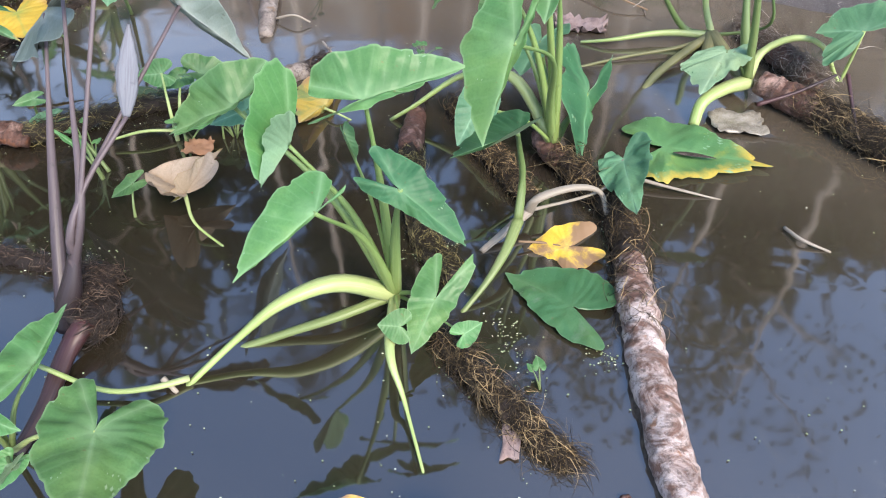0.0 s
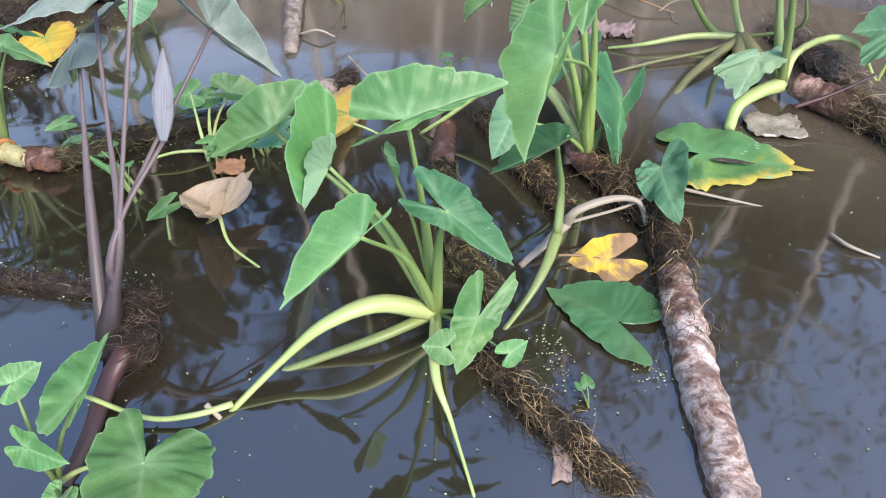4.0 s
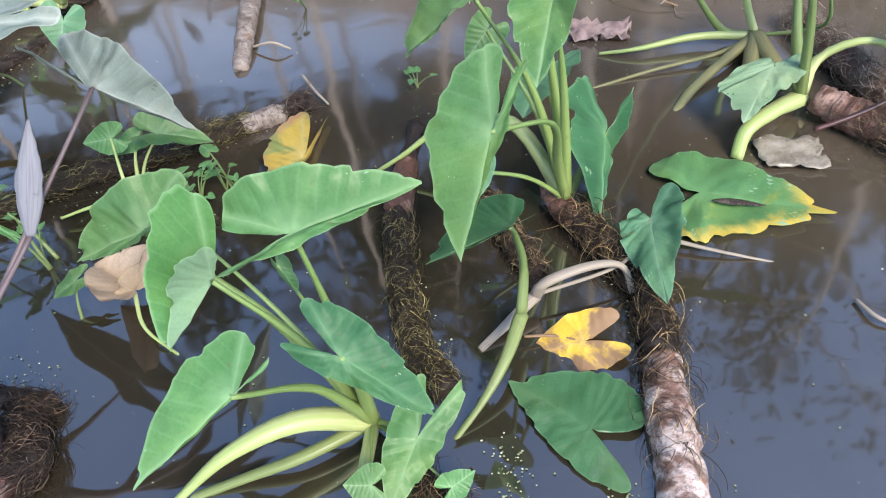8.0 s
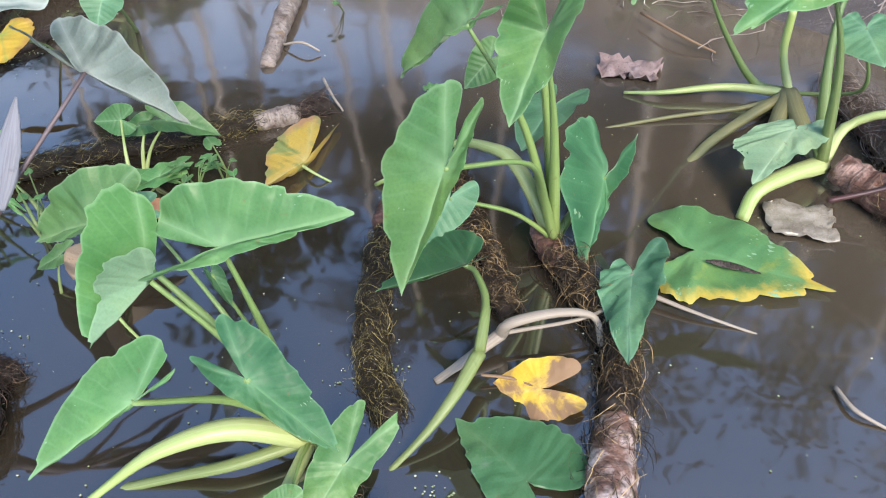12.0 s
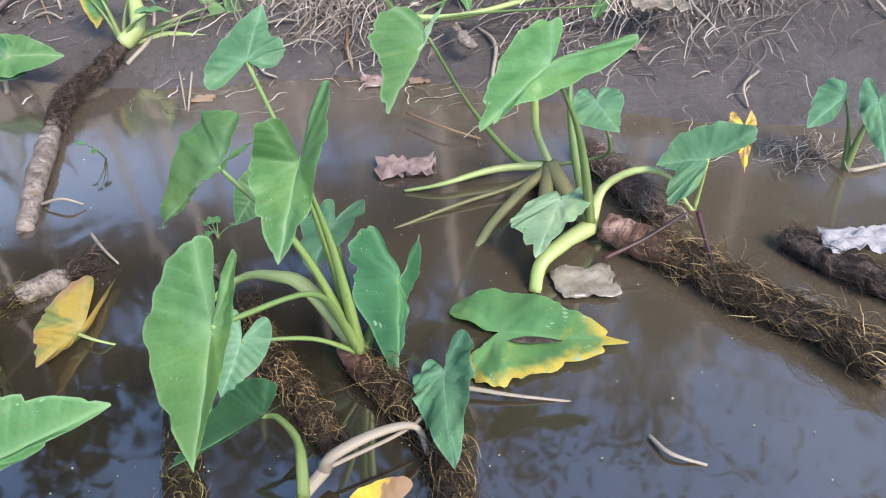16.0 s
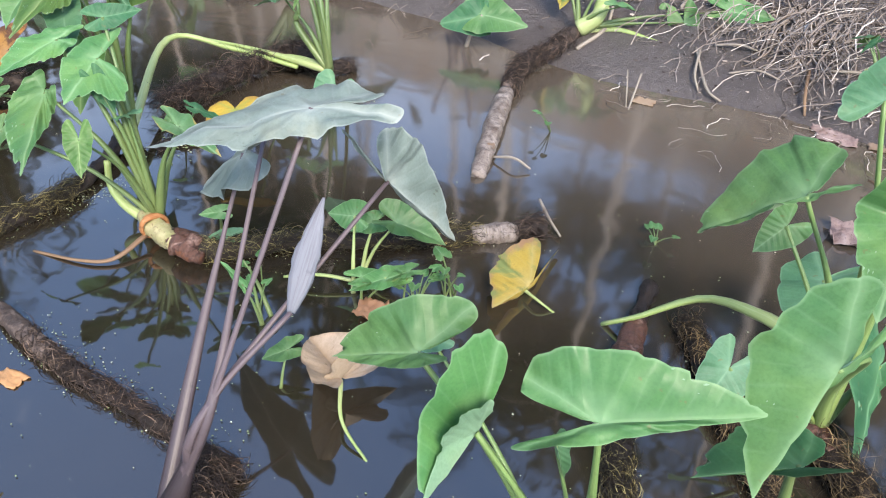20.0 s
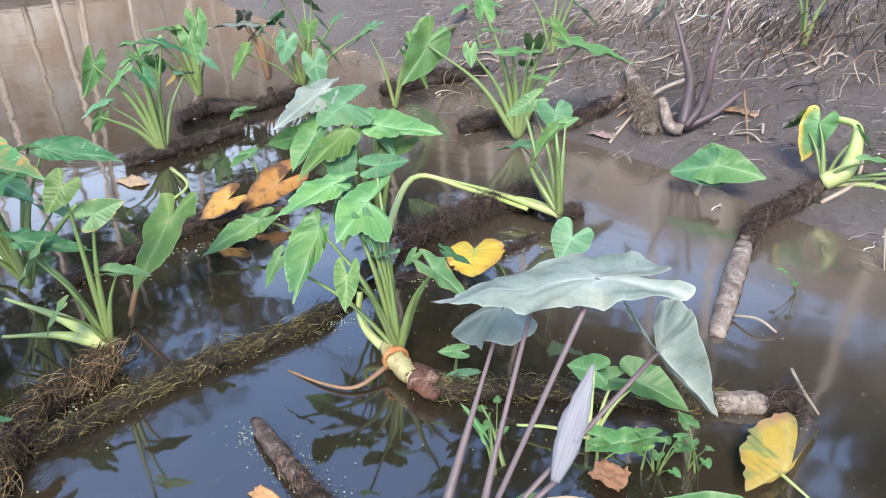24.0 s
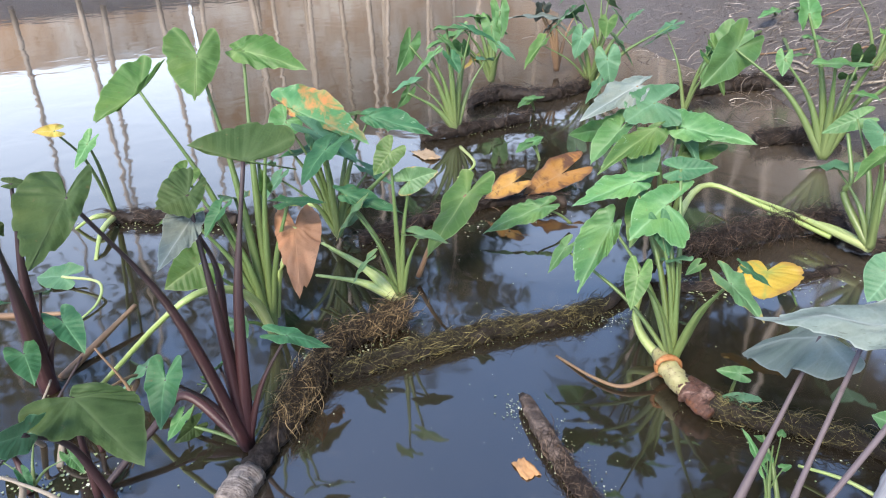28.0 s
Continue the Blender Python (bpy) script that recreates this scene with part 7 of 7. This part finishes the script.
for i, (w_at, h_, sp) in enumerate((((-0.406, 2.642, 0.000), 0.10, 0.05), ((0.026, 2.210, 0.000), 0.03, 0.04), ((0.024, 2.221, 0.000), 0.05, 0.04), ((0.418, 1.045, 0.000), 0.04, 0.025), ((-0.397, 1.732, 0.000), 0.10, 0.03), ((-0.345, 1.778, 0.000), 0.11, 0.03), ((-0.668, 1.537, 0.000), 0.10, 0.03), ((-0.393, 1.740, 0.000), 0.09, 0.03), ((-0.387, 1.728, 0.000), 0.09, 0.04), ((-0.696, 1.589, 0.000), 0.10, 0.03), ((-0.328, 1.793, 0.000), 0.09, 0.03))):
    sprig(w_at, h_, sp, 40 + i, "small green weed sprouting from the water")
for pts, r_, mt in (([(0.935, 1.549, 0.006), (0.961, 1.504, 0.012), (1.019, 1.486, 0.000)], 0.004, STALK_DRY), ([(0.493, 2.775, 0.030), (0.606, 2.669, 0.030), (0.714, 2.623, 0.010)], 0.004, STALK_BROWN), ([(-0.294, 3.112, 0.060), (-0.244, 2.942, 0.000)], 0.003, STALK_DRY), ([(-0.240, 3.079, 0.070), (-0.231, 2.924, 0.000)], 0.004, STALK_DRY), ([(-0.495, 2.393, 0.010), (-0.427, 2.385, 0.030), (-0.374, 2.383, 0.010)], 0.004, STALK_DRY), ([(-0.287, 2.218, 0.030), (-0.237, 2.159, 0.020), (-0.191, 2.115, 0.010)], 0.004, STALK_DRY), ([(-0.243, 0.964, 0.020), (-0.215, 0.951, 0.000)], 0.006, STALK_DRY)):
    stick(pts, r_, mt, "thin dead stalk lying in the water")


def scrap(place, size, mat, name, label, cat, seed, flat=0.4):
    """A crumpled sheet."""
    r_ = random.Random(seed)
    n_, verts, faces = 12, [], []
    for j in range(n_):
        for i in range(n_):
            x, y = (i / (n_ - 1) - 0.5), (j / (n_ - 1) - 0.5)
            z = flat * (0.5 * abs(noise.noise(Vector((x * 5 + seed, y * 5, 1)))) + 0.25 * noise.noise(Vector((x * 11, y * 11 + seed, 2))))
            sx = 1 + 0.25 * noise.noise(Vector((x * 3, seed, y * 3)))
            verts.append((place[0] + x * size[0] * sx, place[1] + y * size[1] * sx, place[2] + max(0, z) * size[0]))
    faces = [(j * n_ + i, j * n_ + i + 1, (j + 1) * n_ + i + 1, (j + 1) * n_ + i) for j in range(n_ - 1) for i in range(n_ - 1)]
    ob = part(name, mesh_of(name, verts, faces), mat)
    md = ob.modifiers.new("thickness", "SOLIDIFY")
    md.thickness = 0.002
    return tagged(ob, label, cat)


scrap((0.902, 1.964, 0.008), (0.13, 0.10), PLASTIC, "plastic_bag", "muddy translucent plastic bag half sunk beside a rhizome", "plastic bag", 3, 0.3)
scrap((0.492, 2.483, 0.004), (0.16, 0.10), CRUMPLE, "crumpled_leaf", "crumpled pinkish-brown dead leaf on the water", "dead leaf", 8, 0.5)
scrap((1.321, 3.061, 0.220), (0.16, 0.12), PLASTIC, "plastic_bag", "crumpled whitish plastic bag on the mud bank", "plastic bag", 12, 0.4)
scrap((-0.901, 3.715, 0.080), (0.22, 0.14), DRY, "dry_leaf", "flat dry grey leaf lying on mud", "dead leaf", 14, 0.15)
scrap((-0.451, 1.647, 0.020), (0.07, 0.06), ORANGE, "dry_leaf", "small curled orange dead leaf by a weed", "dead leaf", 15, 0.5)
scrap((-0.967, 1.170, 0.002), (0.06, 0.035), ORANGE, "dry_leaf", "small brown leaf floating on dark water", "dead leaf", 16, 0.2)
scrap((-2.822, 1.855, 0.004), (0.14, 0.08), DRY, "dry_leaf", "grey-brown dead leaf floating on the water", "dead leaf", 17, 0.2)
stub = rhizome([(0.664, 3.200, 0.130), (0.690, 3.098, 0.130), (0.729, 3.075, 0.100)], [0.025, 0.03, 0.025], BARK_GREY, None, 0, "short grey rhizome stub on the mud", 51, steps=12)


def root_fringe(lines, count, length, thin, mat, label, seed):
    """Bare pale roots that trail down the upper bank."""
    r_ = random.Random(seed)
    verts, faces = [], []
    for _ in range(count):
        a_, b_ = r_.choice(lines)
        u_ = r_.random()
        x, y = a_[0] + (b_[0] - a_[0]) * u_, a_[1] + (b_[1] - a_[1]) * u_ + r_.uniform(-0.05, 0.05)
        L, w, turn = length * r_.uniform(0.3, 1.2), thin * r_.uniform(0.5, 1.6), r_.uniform(-0.5, 0.5)
        lift, k0 = r_.uniform(0.02, 0.09), len(verts)
        for s in range(9):
            t_ = s / 8
            px = x + turn * L * t_ + 0.02 * math.sin(t_ * 7 + turn * 9)
            py = y - L * t_
            z = on_bank(px, py)[2] + 0.004 + lift * (1 - t_) ** 1.5
            verts += [(px + w, py, z), (px - w * 0.5, py + w * 0.5, z + w * 0.8), (px - w * 0.5, py - w * 0.5, z - w * 0.8)]
        for s in range(8):
            for k in range(3):
                a0, b0 = k0 + s * 3 + k, k0 + s * 3 + (k + 1) % 3
                faces.append((a0, b0, b0 + 3, a0 + 3))
    ob = part("hanging_roots", mesh_of("hanging_roots", verts, faces), mat)
    return tagged(ob, label, "roots", "", "stuff")


root_fringe([((1.088, 3.401, 0.199), (1.451, 3.309, 0.208)), ((1.451, 3.309, 0.208), (1.748, 3.211, 0.202))], 60, 0.22, 0.0030, ROOT_WHITE, "bare whitish roots trailing down the bank", 1)
root_fringe([((0.142, 3.572, 0.148), (0.368, 3.530, 0.139))], 45, 0.22, 0.0030, ROOT_WHITE, "bare whitish roots trailing down the bank", 2)
root_fringe([((-1.981, 4.891, 0.412), (-0.940, 4.570, 0.391)), ((-2.330, 4.863, 0.349), (-1.946, 4.891, 0.415))], 130, 0.32, 0.0036, ROOT_WHITE, "tangled grey roots hanging from the upper bank", 3)
for k, (place, sz) in enumerate((((0.373, 3.106, 0.003), (0.09, 0.06)), ((0.532, 3.058, 0.004), (0.07, 0.05)), ((1.222, 3.013, 0.099), (0.12, 0.05)), ((-1.020, 3.765, 0.160), (0.14, 0.08)), ((-1.523, 3.471, 0.034), (0.12, 0.07)), ((-0.199, 3.011, 0.002), (0.07, 0.05)), ((0.404, 3.063, 0.003), (0.12, 0.08)))):
    scrap(place, sz, (CRUMPLE, DRY, CRUMPLE, DRY)[k % 4], "leaf_litter", "torn scrap of dead leaf on wet mud", "leaf litter", 80 + k, 0.25)
for pts, r_, mt in (([(-0.096, 3.346, 0.100), (-0.079, 3.203, 0.060), (-0.051, 3.153, 0.023)], 0.005, STALK_DRY), ([(-0.111, 3.343, 0.098), (-0.027, 3.160, 0.036), (0.033, 3.127, 0.012)], 0.005, STALK_DRY), ([(-0.055, 3.393, 0.104), (0.030, 3.393, 0.121), (0.090, 3.412, 0.106)], 0.005, STALK_DRY), ([(0.027, 3.265, 0.061), (0.112, 3.296, 0.079), (0.192, 3.286, 0.066)], 0.004, STALK_DRY), ([(-0.977, 3.589, 0.114), (-0.906, 3.569, 0.135), (-0.850, 3.546, 0.114)], 0.005, STALK_DRY), ([(-1.029, 3.767, 0.256), (-0.966, 3.665, 0.170), (-0.898, 3.537, 0.098)], 0.005, STALK_BROWN), ([(-1.501, 3.967, 0.239), (-1.413, 3.931, 0.233), (-1.374, 3.998, 0.235)], 0.007, STALK_DRY), ([(1.596, 2.832, 0.080), (1.526, 2.758, 0.069), (1.526, 2.699, 0.027)], 0.005, STALK_DRY), ([(0.274, 3.346, 0.096), (0.281, 3.215, 0.061), (0.299, 3.153, 0.013)], 0.006, STALK_BROWN)):
    stick(pts, r_, mt, "thin bare root trailing over wet mud")

nw = plant_at((0, 0, 0), "withered yellow-green taro leaf on a thin stalk", group="")
leaf6(nw, (-0.780, 0.870, 0.000), (-0.822, 0.917, 0.116), (-0.849, 1.025, 0.096), (-0.850, 0.929, 0.119), (-0.854, 0.838, 0.150), (-0.819, 0.933, 0.111), (-0.821, 0.828, 0.147), r0=0.005, r1=0.003, stem=STALK_OLIVE, mats=[WITHERED, WITHERED], wave=0.06)

rhizome([(0.556, 0.858, 0.000), (0.573, 0.814, 0.008), (0.598, 0.765, 0.000)], [0.012, 0.020, 0.014], BARK_RED, None, 0, "short brown rhizome stub beside a pale rhizome", 53, steps=12)
stick([(0.823, 0.843, 0.004), (0.869, 0.825, 0.012), (0.926, 0.816, 0.002)], 0.004, STALK_DRY, "thin pale dead stalk lying in the water")


def crumbs(name, spots, count, size, mat, label, seed):
    """Flakes of rotted leaf, root and dried mud strewn over the bank."""
    r_ = random.Random(seed)
    verts, faces = [], []
    for _ in range(count):
        cx, cy, sx, sy = r_.choice(spots)
        x, y = cx + r_.gauss(0, sx), cy + r_.gauss(0, sy)
        if y < shore(x) - 0.02:
            continue
        z = on_bank(x, y)[2] + 0.002
        rr, ph, k0 = size * r_.uniform(0.3, 1.0) ** 1.5, r_.uniform(0, 6.28), len(verts)
        long_ = r_.uniform(0.3, 1.0)
        for k in range(5):
            q_ = rr * r_.uniform(0.6, 1.2)
            a_ = k * 6.283 / 5
            u_, v_ = math.cos(a_) * q_, math.sin(a_) * q_ * long_
            verts.append((x + u_ * math.cos(ph) - v_ * math.sin(ph), y + u_ * math.sin(ph) + v_ * math.cos(ph), z + r_.uniform(0, 0.35) * rr))
        verts.append((x, y, z + rr * r_.uniform(0.1, 0.5)))
        faces += [(k0 + k, k0 + (k + 1) % 5, k0 + 5) for k in range(5)]
    ob = part(name, mesh_of(name, verts, faces, False), mat)
    return tagged(ob, label, "litter", "", "stuff")


crumbs("litter_flakes", [(-0.6, 3.7, 1.4, 0.35), (0.9, 3.25, 0.7, 0.2), (-2.6, 4.5, 0.9, 0.4)], 2600, 0.010, CRUMB, "small flakes of dead leaf and root on wet mud", 31)
crumbs("litter_flakes", [(-1.6, 4.2, 0.9, 0.4), (0.2, 3.6, 0.5, 0.15), (-3.3, 5.0, 0.9, 0.5)], 1300, 0.022, CRUMB, "torn dry leaf flakes strewn on the upper bank", 32)

dark_log = rhizome([(1.386, 2.067, 0.020), (1.457, 1.949, 0.030), (1.575, 1.824, 0.020)], [0.030, 0.036, 0.034], BARK_BROWN, ROOT_DARK, 200, "dark wet rhizome with grey peeling skin in the shallows", 61, 0.05)
scrap((1.512, 2.003, 0.055), (0.15, 0.09), WHITE_FILM, "plastic_bag", "white torn plastic film lying on a dark rhizome", "plastic bag", 21, 0.35)
fs = plant_at((0, 0, 0), "small taro plant standing in the shallows by the bank", group="taro plants on the bank")
leaf6(fs, (1.672, 2.373, 0.000), (1.639, 2.419, 0.191), (1.530, 2.367, 0.138), (1.584, 2.461, 0.185), (1.647, 2.478, 0.213), (1.590, 2.360, 0.156), (1.666, 2.449, 0.210), r0=0.009, mats=[BLUE_GREEN, PALE_UNDER])
leaf6(fs, (1.672, 2.373, 0.000), (1.680, 2.347, 0.214), (1.621, 2.160, 0.150), (1.632, 2.331, 0.192), (1.681, 2.425, 0.239), (1.700, 2.263, 0.201), (1.739, 2.378, 0.246), r0=0.009, mats=[BLUE_GREEN, PALE_UNDER])
stalk(fs, [(1.672, 2.373, 0.000), (1.698, 2.355, 0.010), (1.831, 2.401, 0.000)], 0.008, 0.006, STALK_DRY)
yl = tagged(new("hanging_leaf"), "withered bright yellow leaf hanging over the water", "dead leaf")
blade6(yl, (1.339, 2.304, 0.183), (1.303, 2.176, 0.136), (1.308, 2.252, 0.158), (1.326, 2.362, 0.200), (1.335, 2.241, 0.163), (1.369, 2.337, 0.204), mats=[YELLOW, YELLOW], wave=0.08)
stalk(yl, [(1.339, 2.304, 0.183), (1.347, 2.258, 0.198)], 0.003, 0.003, STALK_BROWN)
fibre_mat("straw_litter", (1.609, 2.454), (0.07, 0.03), 90, 0.10, 0.0014, ROOT_WHITE, "tuft of pale straw caught in the shallows", 8, rise=0.03)
scrap((0.375, 0.935, 0.004), (0.03, 0.075), CRUMPLE, "dry_leaf", "narrow pale dead leaf sheath beside a decaying rhizome", "dead leaf", 26, 0.4)
